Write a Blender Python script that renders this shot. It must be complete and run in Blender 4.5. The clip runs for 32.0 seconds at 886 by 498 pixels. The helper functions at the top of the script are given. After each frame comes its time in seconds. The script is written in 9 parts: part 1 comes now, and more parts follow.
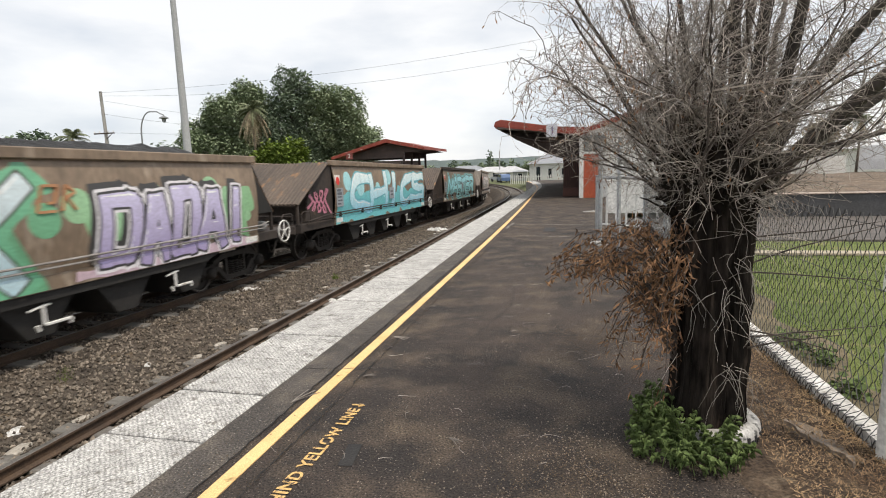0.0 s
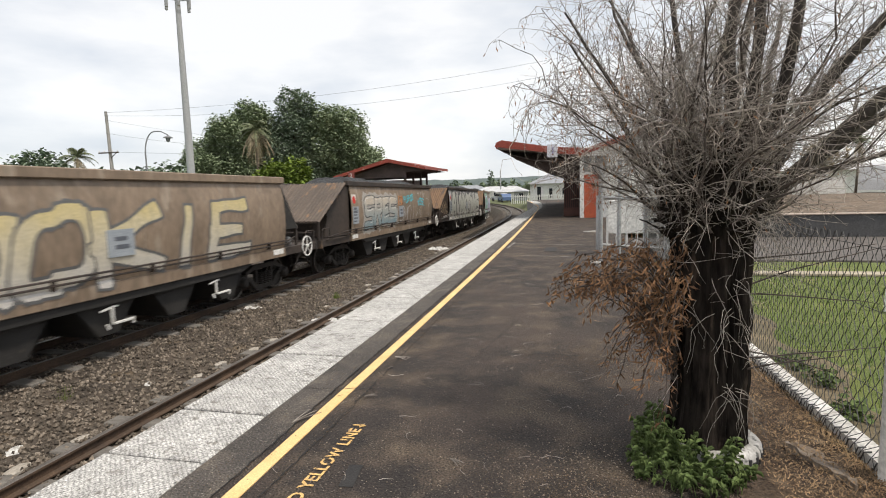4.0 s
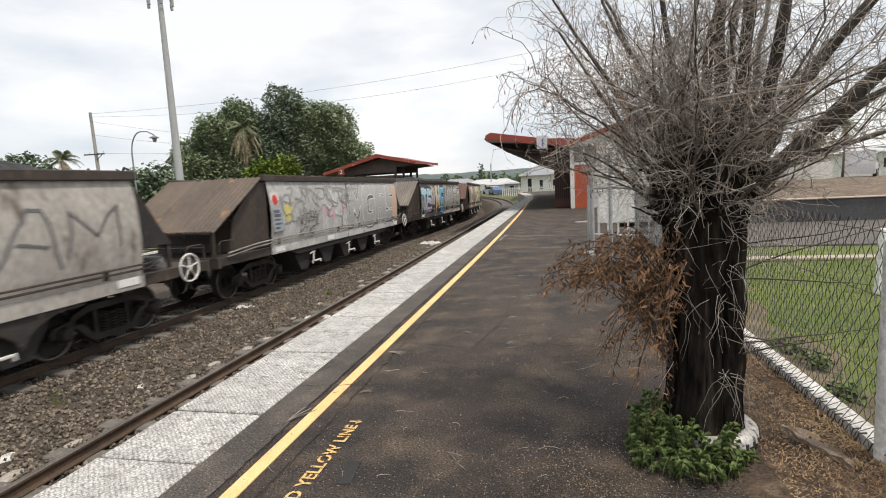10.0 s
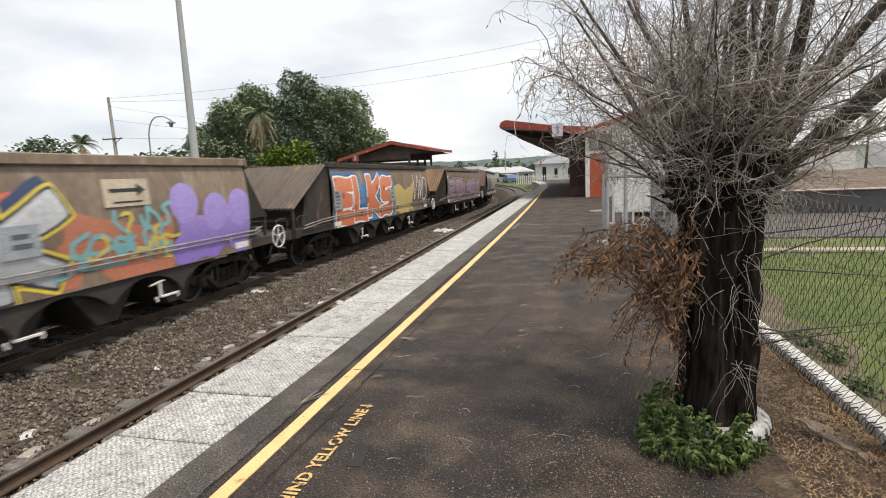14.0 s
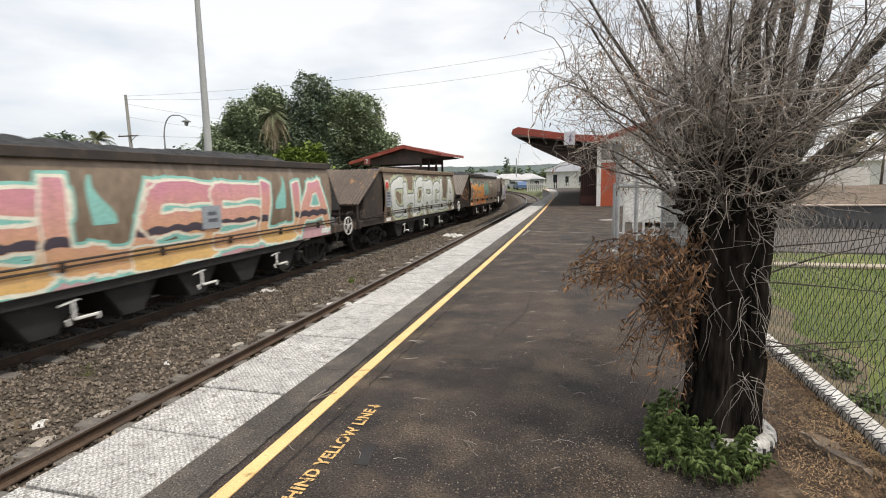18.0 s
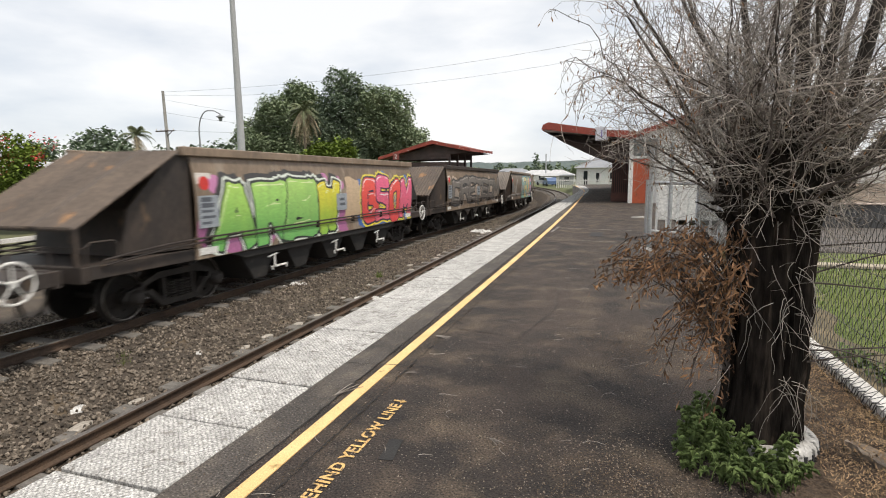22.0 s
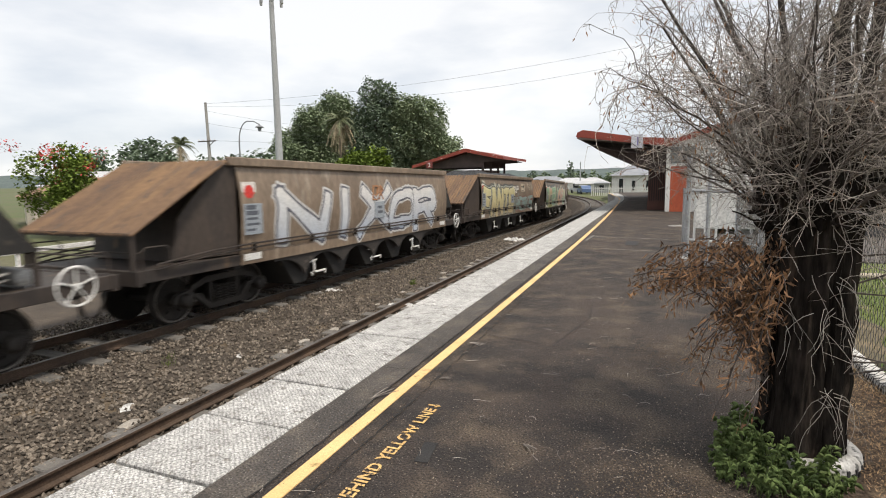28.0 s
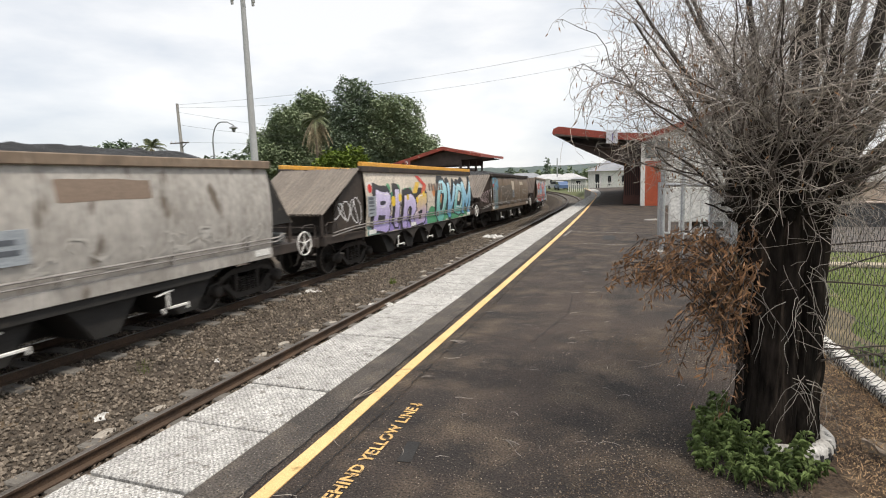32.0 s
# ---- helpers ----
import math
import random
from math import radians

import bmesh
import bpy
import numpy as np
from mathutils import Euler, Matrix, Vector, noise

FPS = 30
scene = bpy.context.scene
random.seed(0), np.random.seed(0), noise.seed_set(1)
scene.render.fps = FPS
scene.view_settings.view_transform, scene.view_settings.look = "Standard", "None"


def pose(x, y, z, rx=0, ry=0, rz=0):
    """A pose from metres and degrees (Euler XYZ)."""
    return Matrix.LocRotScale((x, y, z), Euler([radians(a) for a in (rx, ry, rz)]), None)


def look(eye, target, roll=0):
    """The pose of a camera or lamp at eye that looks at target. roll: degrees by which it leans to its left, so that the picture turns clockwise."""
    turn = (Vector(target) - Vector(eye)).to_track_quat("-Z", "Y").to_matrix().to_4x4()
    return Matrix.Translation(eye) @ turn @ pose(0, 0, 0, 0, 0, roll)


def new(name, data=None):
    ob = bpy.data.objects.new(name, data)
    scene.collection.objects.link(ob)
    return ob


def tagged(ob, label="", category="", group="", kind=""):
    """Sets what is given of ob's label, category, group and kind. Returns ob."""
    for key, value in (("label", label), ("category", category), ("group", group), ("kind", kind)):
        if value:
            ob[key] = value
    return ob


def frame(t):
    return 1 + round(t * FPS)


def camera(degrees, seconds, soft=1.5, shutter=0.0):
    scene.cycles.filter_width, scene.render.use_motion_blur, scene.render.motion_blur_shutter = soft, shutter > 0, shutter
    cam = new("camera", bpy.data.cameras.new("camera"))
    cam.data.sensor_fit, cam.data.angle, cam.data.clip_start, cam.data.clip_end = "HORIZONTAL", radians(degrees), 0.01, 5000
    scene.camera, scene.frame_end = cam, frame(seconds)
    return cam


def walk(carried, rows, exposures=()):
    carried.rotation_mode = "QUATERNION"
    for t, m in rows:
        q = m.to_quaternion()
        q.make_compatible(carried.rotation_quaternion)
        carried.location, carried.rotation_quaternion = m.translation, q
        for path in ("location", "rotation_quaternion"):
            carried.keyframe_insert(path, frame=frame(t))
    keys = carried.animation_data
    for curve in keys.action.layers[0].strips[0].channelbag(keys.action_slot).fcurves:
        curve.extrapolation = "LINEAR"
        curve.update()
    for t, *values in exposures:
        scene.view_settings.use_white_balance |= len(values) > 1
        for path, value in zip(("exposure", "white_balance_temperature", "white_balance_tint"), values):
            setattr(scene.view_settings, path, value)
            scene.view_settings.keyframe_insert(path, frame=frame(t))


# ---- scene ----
cam = camera(79.0, 32.0, 1.05, 0.25)
PATH = [
    (0, (0.002, 0.011, 1.638), (-0.464, 1.933, 1.342), -1.8),
    (0.5, (0.004, 0.009, 1.637), (-0.438, 1.938, 1.346), -2.1),
    (1, (0.002, 0.002, 1.641), (-0.443, 1.931, 1.356), -2.2),
    (1.5, (-0.001, -0.005, 1.641), (-0.441, 1.927, 1.367), -2.0),
    (2, (0.0, -0.012, 1.642), (-0.446, 1.92, 1.378), -1.7),
    (2.5, (0.004, -0.017, 1.643), (-0.449, 1.914, 1.389), -1.9),
    (3, (0.006, -0.021, 1.646), (-0.457, 1.909, 1.404), -1.7),
    (3.5, (0.007, -0.024, 1.65), (-0.461, 1.907, 1.417), -1.6),
    (5.5, (0.01, -0.027, 1.654), (-0.458, 1.906, 1.441), -2.0),
    (6, (0.004, -0.022, 1.648), (-0.448, 1.914, 1.431), -1.9),
    (6.5, (0.002, -0.009, 1.646), (-0.443, 1.928, 1.422), -2.0),
    (7, (0.001, -0.004, 1.647), (-0.447, 1.932, 1.42), -2.2),
    (7.5, (0.004, -0.004, 1.645), (-0.438, 1.933, 1.417), -2.5),
    (8, (-0.003, -0.004, 1.647), (-0.439, 1.935, 1.419), -1.5),
    (8.5, (0.0, 0.001, 1.647), (-0.436, 1.94, 1.423), -2.2),
    (9, (-0.003, 0.004, 1.646), (-0.44, 1.943, 1.42), -3.3),
    (9.5, (0.0, 0.003, 1.642), (-0.435, 1.941, 1.405), -3.1),
    (10, (-0.001, 0.002, 1.64), (-0.443, 1.937, 1.392), -3.0),
    (10.5, (0.002, -0.006, 1.639), (-0.45, 1.926, 1.384), -2.6),
    (11, (0.004, -0.007, 1.639), (-0.449, 1.924, 1.379), -2.5),
    (11.5, (0.003, -0.014, 1.637), (-0.448, 1.917, 1.374), -2.6),
    (12, (0.002, -0.021, 1.633), (-0.457, 1.906, 1.36), -2.7),
    (12.5, (0.003, -0.021, 1.633), (-0.462, 1.904, 1.35), -2.9),
    (13, (0.008, -0.014, 1.635), (-0.466, 1.907, 1.345), -3.1),
    (13.5, (0.01, -0.006, 1.633), (-0.475, 1.912, 1.343), -2.8),
    (14, (0.004, 0.007, 1.633), (-0.486, 1.924, 1.342), -2.5),
    (14.5, (0.006, 0.014, 1.636), (-0.491, 1.929, 1.342), -2.9),
    (15, (0.009, 0.001, 1.638), (-0.512, 1.91, 1.344), -2.7),
    (15.5, (0.015, -0.01, 1.636), (-0.517, 1.895, 1.341), -2.2),
    (17.5, (0.002, -0.041, 1.64), (-0.521, 1.87, 1.364), -1.7),
    (18, (0.0, -0.046, 1.636), (-0.521, 1.866, 1.364), -1.0),
    (18.5, (0.001, -0.048, 1.637), (-0.534, 1.86, 1.367), -1.0),
    (19, (0.003, -0.057, 1.637), (-0.55, 1.846, 1.369), -1.2),
    (19.5, (0.002, -0.056, 1.635), (-0.581, 1.838, 1.364), -0.9),
    (20, (0.001, -0.049, 1.637), (-0.609, 1.836, 1.363), -0.8),
    (20.5, (0.002, -0.043, 1.633), (-0.614, 1.84, 1.361), -1.0),
    (21, (-0.003, -0.028, 1.632), (-0.617, 1.856, 1.361), -1.1),
    (21.5, (-0.007, -0.013, 1.631), (-0.622, 1.87, 1.354), -1.1),
    (22, (-0.017, -0.002, 1.623), (-0.636, 1.878, 1.337), -0.7),
    (22.5, (-0.021, 0.006, 1.622), (-0.649, 1.881, 1.321), -1.2),
    (23, (-0.024, 0.007, 1.624), (-0.66, 1.878, 1.313), -1.9),
    (23.5, (-0.023, 0.002, 1.623), (-0.668, 1.868, 1.302), -2.4),
    (24, (-0.016, 0.002, 1.624), (-0.641, 1.873, 1.291), -2.7),
    (24.5, (-0.013, -0.001, 1.621), (-0.638, 1.868, 1.284), -2.2),
    (25, (-0.008, -0.015, 1.625), (-0.644, 1.852, 1.289), -1.7),
    (25.5, (-0.002, -0.036, 1.618), (-0.647, 1.828, 1.287), -1.4),
    (26, (-0.002, -0.055, 1.621), (-0.648, 1.808, 1.29), 0.9),
    (26.5, (-0.013, -0.062, 1.637), (-0.728, 1.787, 1.373), -0.2),
    (28.5, (-0.005, -0.084, 1.63), (-0.737, 1.759, 1.376), -0.9),
    (29, (-0.005, -0.073, 1.63), (-0.726, 1.775, 1.376), -1.1),
    (29.5, (-0.013, -0.065, 1.625), (-0.718, 1.79, 1.37), -1.7),
    (30, (-0.015, -0.036, 1.633), (-0.716, 1.818, 1.368), -2.5),
    (30.5, (-0.012, -0.039, 1.632), (-0.709, 1.817, 1.369), -2.2),
    (31, (-0.001, -0.054, 1.631), (-0.693, 1.804, 1.37), -1.9),
    (31.5, (0.005, -0.069, 1.63), (-0.673, 1.795, 1.37), -2.1),
    (32, (-0.004, -0.067, 1.627), (-0.667, 1.802, 1.364), -1.8),
]
walk(cam, [(t, look(eye, target, roll)) for t, eye, target, roll in PATH])

# ---------------- light ----------------
scene.view_settings.exposure = 0.32
world = bpy.data.worlds.new("overcast_sky")
scene.world = world
world.use_nodes = True
wn, wl = world.node_tree.nodes, world.node_tree.links
sky = wn.new("ShaderNodeTexSky")
sky.sky_type, sky.sun_disc = "NISHITA", False
sky.sun_elevation, sky.sun_rotation = radians(58), radians(128)
w_coord, w_map = wn.new("ShaderNodeTexCoord"), wn.new("ShaderNodeMapping")
w_map.inputs["Scale"].default_value = (1.6, 1.6, 5.0)
w_noise, w_ramp, w_mix = wn.new("ShaderNodeTexNoise"), wn.new("ShaderNodeValToRGB"), wn.new("ShaderNodeMixRGB")
w_noise.inputs["Scale"].default_value, w_noise.inputs["Detail"].default_value = 1.7, 7
w_ramp.color_ramp.elements[0].position, w_ramp.color_ramp.elements[0].color = 0.33, (4.9, 5.2, 5.65, 1)
w_ramp.color_ramp.elements[1].position, w_ramp.color_ramp.elements[1].color = 0.56, (7.2, 7.15, 7.1, 1)
w_mix.inputs[0].default_value = 0.88
wl.new(w_coord.outputs["Generated"], w_map.inputs[0])
wl.new(w_map.outputs[0], w_noise.inputs["Vector"])
wl.new(w_noise.outputs["Fac"], w_ramp.inputs[0])
wl.new(sky.outputs[0], w_mix.inputs[1])
wl.new(w_ramp.outputs[0], w_mix.inputs[2])
wl.new(w_mix.outputs[0], wn["Background"].inputs[0])
wn["Background"].inputs[1].default_value = 0.12
sun = new("sun", bpy.data.lights.new("sun", "SUN"))
sun.data.energy, sun.data.angle, sun.data.color = 2.4, radians(7), (1.0, 0.91, 0.79)
sun.matrix_world = look((13, -6, 28), (0, 0, 0))

# ---------------- materials ----------------
MATS = {}


def surface(name, c1, c2=None, rough=0.8, metal=0.0, grain=40.0, stain=1.5, bump=0.3, depth=0.01, stretch=(1, 1, 1), c3=None, wear=0.62,
            each=0.0, spec=0.5, fleck=None, amp=0.26, edge=0.08):
    """A procedural surface: two colours mixed by a broad stain, a third by worn patches, a fine grain and a relief."""
    if name in MATS:
        return MATS[name]
    m = bpy.data.materials.new(name)
    m.use_nodes = True
    n, l = m.node_tree.nodes, m.node_tree.links
    b = n["Principled BSDF"]
    b.inputs["Roughness"].default_value, b.inputs["Metallic"].default_value = rough, metal
    b.inputs["Specular IOR Level"].default_value = spec
    co, mp, info = n.new("ShaderNodeTexCoord"), n.new("ShaderNodeMapping"), n.new("ShaderNodeObjectInfo")
    mp.inputs["Scale"].default_value = stretch
    shift = n.new("ShaderNodeVectorMath")
    shift.operation = "MULTIPLY_ADD"
    shift.inputs[1].default_value = (37.0, 53.0, 29.0)
    l.new(info.outputs["Random"], shift.inputs[0])
    l.new(co.outputs["Object"], shift.inputs[2])
    l.new(shift.outputs[0], mp.inputs[0])
    t1, t2 = n.new("ShaderNodeTexNoise"), n.new("ShaderNodeTexNoise")
    t1.inputs["Scale"].default_value, t1.inputs["Detail"].default_value, t1.inputs["Roughness"].default_value = stain, 6, 0.65
    t2.inputs["Scale"].default_value, t2.inputs["Detail"].default_value = grain, 4
    l.new(mp.outputs[0], t1.inputs["Vector"])
    l.new(mp.outputs[0], t2.inputs["Vector"])
    r1 = n.new("ShaderNodeValToRGB")
    r1.color_ramp.elements[0].position, r1.color_ramp.elements[1].position = 0.36, 0.64
    r1.color_ramp.elements[0].color, r1.color_ramp.elements[1].color = (*c1, 1), (*(c2 or [v * 0.7 for v in c1]), 1)
    l.new(t1.outputs["Fac"], r1.inputs[0])
    out = r1.outputs[0]
    if c3:
        t3, r3, mx = n.new("ShaderNodeTexNoise"), n.new("ShaderNodeValToRGB"), n.new("ShaderNodeMixRGB")
        t3.inputs["Scale"].default_value, t3.inputs["Detail"].default_value = stain * 3.1, 8
        r3.color_ramp.elements[0].position, r3.color_ramp.elements[1].position = wear, min(1.0, wear + edge)
        l.new(mp.outputs[0], t3.inputs["Vector"])
        l.new(t3.outputs["Fac"], r3.inputs[0])
        l.new(r3.outputs[0], mx.inputs[0])
        l.new(out, mx.inputs[1])
        mx.inputs[2].default_value = (*c3, 1)
        out = mx.outputs[0]
    if fleck:
        t4, r4, mf = n.new("ShaderNodeTexVoronoi"), n.new("ShaderNodeValToRGB"), n.new("ShaderNodeMixRGB")
        t4.inputs["Scale"].default_value = fleck[0]
        r4.color_ramp.elements[0].position, r4.color_ramp.elements[1].position = fleck[1], fleck[1] + 0.05
        r4.color_ramp.elements[0].color, r4.color_ramp.elements[1].color = (1, 1, 1, 1), (0, 0, 0, 1)
        l.new(mp.outputs[0], t4.inputs["Vector"])
        l.new(t4.outputs["Distance"], r4.inputs[0])
        l.new(r4.outputs[0], mf.inputs[0])
        l.new(out, mf.inputs[1])
        mf.inputs[2].default_value = (*fleck[2], 1)
        out = mf.outputs[0]
    # fine grain modulates the value
    rg, mg = n.new("ShaderNodeMapRange"), n.new("ShaderNodeMixRGB")
    rg.inputs["From Min"].default_value, rg.inputs["From Max"].default_value = 0.3, 0.7
    rg.inputs["To Min"].default_value, rg.inputs["To Max"].default_value = 1 - amp, 1 + amp
    l.new(t2.outputs["Fac"], rg.inputs["Value"])
    mg.blend_type, mg.inputs[0].default_value = "MULTIPLY", 1.0
    l.new(out, mg.inputs[1])
    l.new(rg.outputs["Result"], mg.inputs[2])
    out = mg.outputs[0]
    if each:
        re, me = n.new("ShaderNodeMapRange"), n.new("ShaderNodeMixRGB")
        re.inputs["To Min"].default_value, re.inputs["To Max"].default_value = 1 - each, 1 + each
        geo, addr = n.new("ShaderNodeNewGeometry"), n.new("ShaderNodeMath")
        addr.operation = "FRACT"
        sm = n.new("ShaderNodeMath")
        l.new(geo.outputs["Random Per Island"], sm.inputs[0])
        l.new(info.outputs["Random"], sm.inputs[1])
        l.new(sm.outputs[0], addr.inputs[0])
        l.new(addr.outputs[0], re.inputs["Value"])
        me.blend_type, me.inputs[0].default_value = "MULTIPLY", 1.0
        l.new(out, me.inputs[1])
        l.new(re.outputs["Result"], me.inputs[2])
        out = me.outputs[0]
    l.new(out, b.inputs["Base Color"])
    if bump:
        bp = n.new("ShaderNodeBump")
        bp.inputs["Strength"].default_value, bp.inputs["Distance"].default_value = bump, depth
        l.new(t2.outputs["Fac"], bp.inputs["Height"])
        l.new(bp.outputs[0], b.inputs["Normal"])
    MATS[name] = m
    return m


def paint(c, rough=0.55):
    """Sprayed or brushed paint of one colour, a little dirty."""
    key = "paint_%.2f_%.2f_%.2f" % tuple(c)
    return surface(key, c, [v * 0.86 + 0.01 for v in c], rough=rough, grain=25, stain=1.2, bump=0.08, c3=[v * 0.6 + 0.03 for v in c], wear=0.63)


ASPHALT = surface("asphalt", (0.066, 0.048, 0.038), (0.021, 0.0172, 0.0160), rough=0.84, grain=80, stain=0.9, bump=1.0, depth=0.026,
                  c3=(0.135, 0.100, 0.069), wear=0.47, edge=0.30, amp=0.95, fleck=(47, 0.135, (0.22, 0.19, 0.155)))
ASPHALT_DARK = surface("asphalt_strip", (0.088, 0.076, 0.067), (0.046, 0.040, 0.036), rough=0.85, grain=80, amp=0.85, stain=1.3, bump=0.9, depth=0.010, c3=(0.125, 0.105, 0.085), wear=0.48, edge=0.25, fleck=(55, 0.15, (0.24, 0.22, 0.19)))
CONCRETE = surface("white_coping", (0.60, 0.59, 0.565), (0.40, 0.39, 0.375), rough=0.9, grain=90, stain=5.0, amp=0.55, bump=0.6, depth=0.004,
                   c3=(0.27, 0.255, 0.23), wear=0.585, each=0.08, fleck=(70, 0.20, (0.17, 0.16, 0.145)))


def studded(m, scale, turn, low):
    """Rows of small raised studs, darker in between, pressed into a surface."""
    n, l = m.node_tree.nodes, m.node_tree.links
    b = n["Principled BSDF"]
    base = b.inputs["Base Color"].links[0].from_socket
    co, mp, vo, mr, mx, bp = (n.new("ShaderNode" + k) for k in ("TexCoord", "Mapping", "TexVoronoi", "MapRange", "MixRGB", "Bump"))
    mp.inputs["Rotation"].default_value = (0, 0, radians(turn))
    mp.inputs["Scale"].default_value = (1, 1, 0.01)
    vo.inputs["Scale"].default_value, vo.inputs["Randomness"].default_value = scale, 0.38
    l.new(co.outputs["Object"], mp.inputs[0])
    l.new(mp.outputs[0], vo.inputs["Vector"])
    mr.inputs["From Min"].default_value, mr.inputs["From Max"].default_value = 0.30, 0.62
    mr.inputs["To Min"].default_value, mr.inputs["To Max"].default_value = 1.10, low
    l.new(vo.outputs["Distance"], mr.inputs["Value"])
    mx.blend_type, mx.inputs[0].default_value = "MULTIPLY", 1.0
    l.new(base, mx.inputs[1])
    l.new(mr.outputs["Result"], mx.inputs[2])
    l.new(mx.outputs[0], b.inputs["Base Color"])
    bp.inputs["Strength"].default_value, bp.inputs["Distance"].default_value = 0.7, 0.006
    l.new(mr.outputs["Result"], bp.inputs["Height"])
    if b.inputs["Normal"].links:
        l.new(b.inputs["Normal"].links[0].from_socket, bp.inputs["Normal"])
    l.new(bp.outputs[0], b.inputs["Normal"])


studded(CONCRETE, 38, 45, 0.60)
KERB = surface("old_concrete", (0.32, 0.31, 0.29), (0.22, 0.21, 0.20), rough=0.95, grain=70, stain=2.0, bump=0.5, c3=(0.12, 0.115, 0.10), wear=0.62)
YELLOW = surface("yellow_paint", (0.84, 0.56, 0.26), (0.74, 0.47, 0.20), rough=0.75, grain=120, stain=3.0, bump=0.4, depth=0.003,
                 c3=(0.30, 0.22, 0.08), wear=0.64)
YELLOW_WORN = surface("worn_yellow_paint", (0.74, 0.47, 0.18), (0.56, 0.36, 0.14), rough=0.8, grain=110, stain=9.0, bump=0.4, depth=0.003,
                      c3=(0.075, 0.058, 0.042), wear=0.54)
BALLAST = surface("ballast_bed", (0.105, 0.082, 0.062), (0.060, 0.048, 0.038), rough=0.95, grain=28, stain=0.6, bump=1.0, depth=0.04,
                  c3=(0.14, 0.105, 0.07), wear=0.58)
STONE = surface("ballast_stone", (0.215, 0.180, 0.144), (0.105, 0.086, 0.067), rough=0.95, grain=60, stain=4, bump=0.5, each=0.65)
SOIL = surface("dry_soil", (0.090, 0.062, 0.041), (0.042, 0.030, 0.023), rough=0.97, grain=60, stain=2.5, bump=0.8, depth=0.02, c3=(0.19, 0.145, 0.10), wear=0.56, edge=0.2, amp=0.5)
GRASSY = surface("lawn", (0.165, 0.195, 0.048), (0.115, 0.150, 0.036), rough=0.95, grain=90, stain=0.7, bump=0.9, depth=0.03,
                 c3=(0.23, 0.22, 0.085), wear=0.6)
LAND = surface("land", (0.085, 0.12, 0.035), (0.12, 0.11, 0.06), rough=0.97, grain=9, stain=0.08, bump=0.3)
RAIL = surface("rail_steel", (0.115, 0.075, 0.050), (0.065, 0.045, 0.034), rough=0.75, metal=0.2, grain=60, stain=3, bump=0.3)
RAIL_TOP = surface("rail_head", (0.22, 0.20, 0.185), (0.15, 0.135, 0.12), rough=0.55, metal=0.6, grain=60, stain=3, bump=0.05)
SLEEPER = surface("sleeper", (0.19, 0.175, 0.155), (0.12, 0.11, 0.10), rough=0.95, grain=30, stain=2, bump=0.4, stretch=(1, 6, 1))
WAGON_BROWN = surface("wagon_brown_steel", (0.265, 0.198, 0.140), (0.175, 0.128, 0.090), rough=0.48, grain=18, stain=1.1, bump=0.1,
                      stretch=(1, 1, 0.30), c3=(0.31, 0.25, 0.19), wear=0.58)
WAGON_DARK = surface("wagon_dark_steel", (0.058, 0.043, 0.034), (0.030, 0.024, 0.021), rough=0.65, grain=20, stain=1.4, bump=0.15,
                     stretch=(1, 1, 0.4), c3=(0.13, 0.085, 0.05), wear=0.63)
HOOD = surface("wagon_hood_steel", (0.115, 0.084, 0.062), (0.062, 0.046, 0.036), rough=0.6, grain=20, stain=0.9, bump=0.15,
               stretch=(1, 0.5, 0.5), c3=(0.24, 0.13, 0.06), wear=0.62)
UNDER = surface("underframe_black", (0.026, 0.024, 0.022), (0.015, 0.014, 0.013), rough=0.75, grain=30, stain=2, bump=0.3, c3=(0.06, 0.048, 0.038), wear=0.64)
BOGIE = surface("bogie_steel", (0.046, 0.040, 0.035), (0.023, 0.020, 0.018), rough=0.65, metal=0.3, grain=40, stain=3, bump=0.3)
COAL = surface("coal", (0.020, 0.020, 0.021), (0.012, 0.012, 0.013), rough=0.6, grain=30, stain=5, bump=1.0, depth=0.05)
WHITE = surface("white_paint", (0.78, 0.77, 0.74), (0.66, 0.65, 0.62), rough=0.6, grain=30, stain=1.5, bump=0.1, c3=(0.42, 0.38, 0.33), wear=0.66)
GALV = surface("galvanised_steel", (0.46, 0.47, 0.48), (0.36, 0.37, 0.38), rough=0.45, metal=0.55, grain=40, stain=4, bump=0.08)
WIRE = surface("fence_wire", (0.10, 0.10, 0.10), (0.06, 0.06, 0.06), rough=0.6, metal=0.3, grain=30, stain=4, bump=0)
RED_TRIM = surface("red_oxide_paint", (0.30, 0.052, 0.030), (0.22, 0.040, 0.026), rough=0.6, grain=30, stain=1.5, bump=0.15, c3=(0.50, 0.40, 0.35), wear=0.64)
RED_DOOR = surface("orange_red_door", (0.42, 0.088, 0.035), (0.36, 0.07, 0.03), rough=0.55, grain=30, stain=1.2, bump=0.1)
CANOPY_UNDER = surface("canopy_underside", (0.085, 0.060, 0.055), (0.055, 0.042, 0.04), rough=0.8, grain=20, stain=1.5, bump=0.2)
ROOF_GREY = surface("grey_roof", (0.30, 0.31, 0.33), (0.24, 0.25, 0.27), rough=0.6, grain=20, stain=0.8, bump=0.2)
BARK = surface("bark", (0.030, 0.024, 0.020), (0.009, 0.008, 0.007), rough=0.97, spec=0.08, amp=0.6, grain=26, stain=6, bump=1.0, depth=0.03, stretch=(1, 1, 0.22), c3=(0.075, 0.055, 0.043), wear=0.60, edge=0.15)
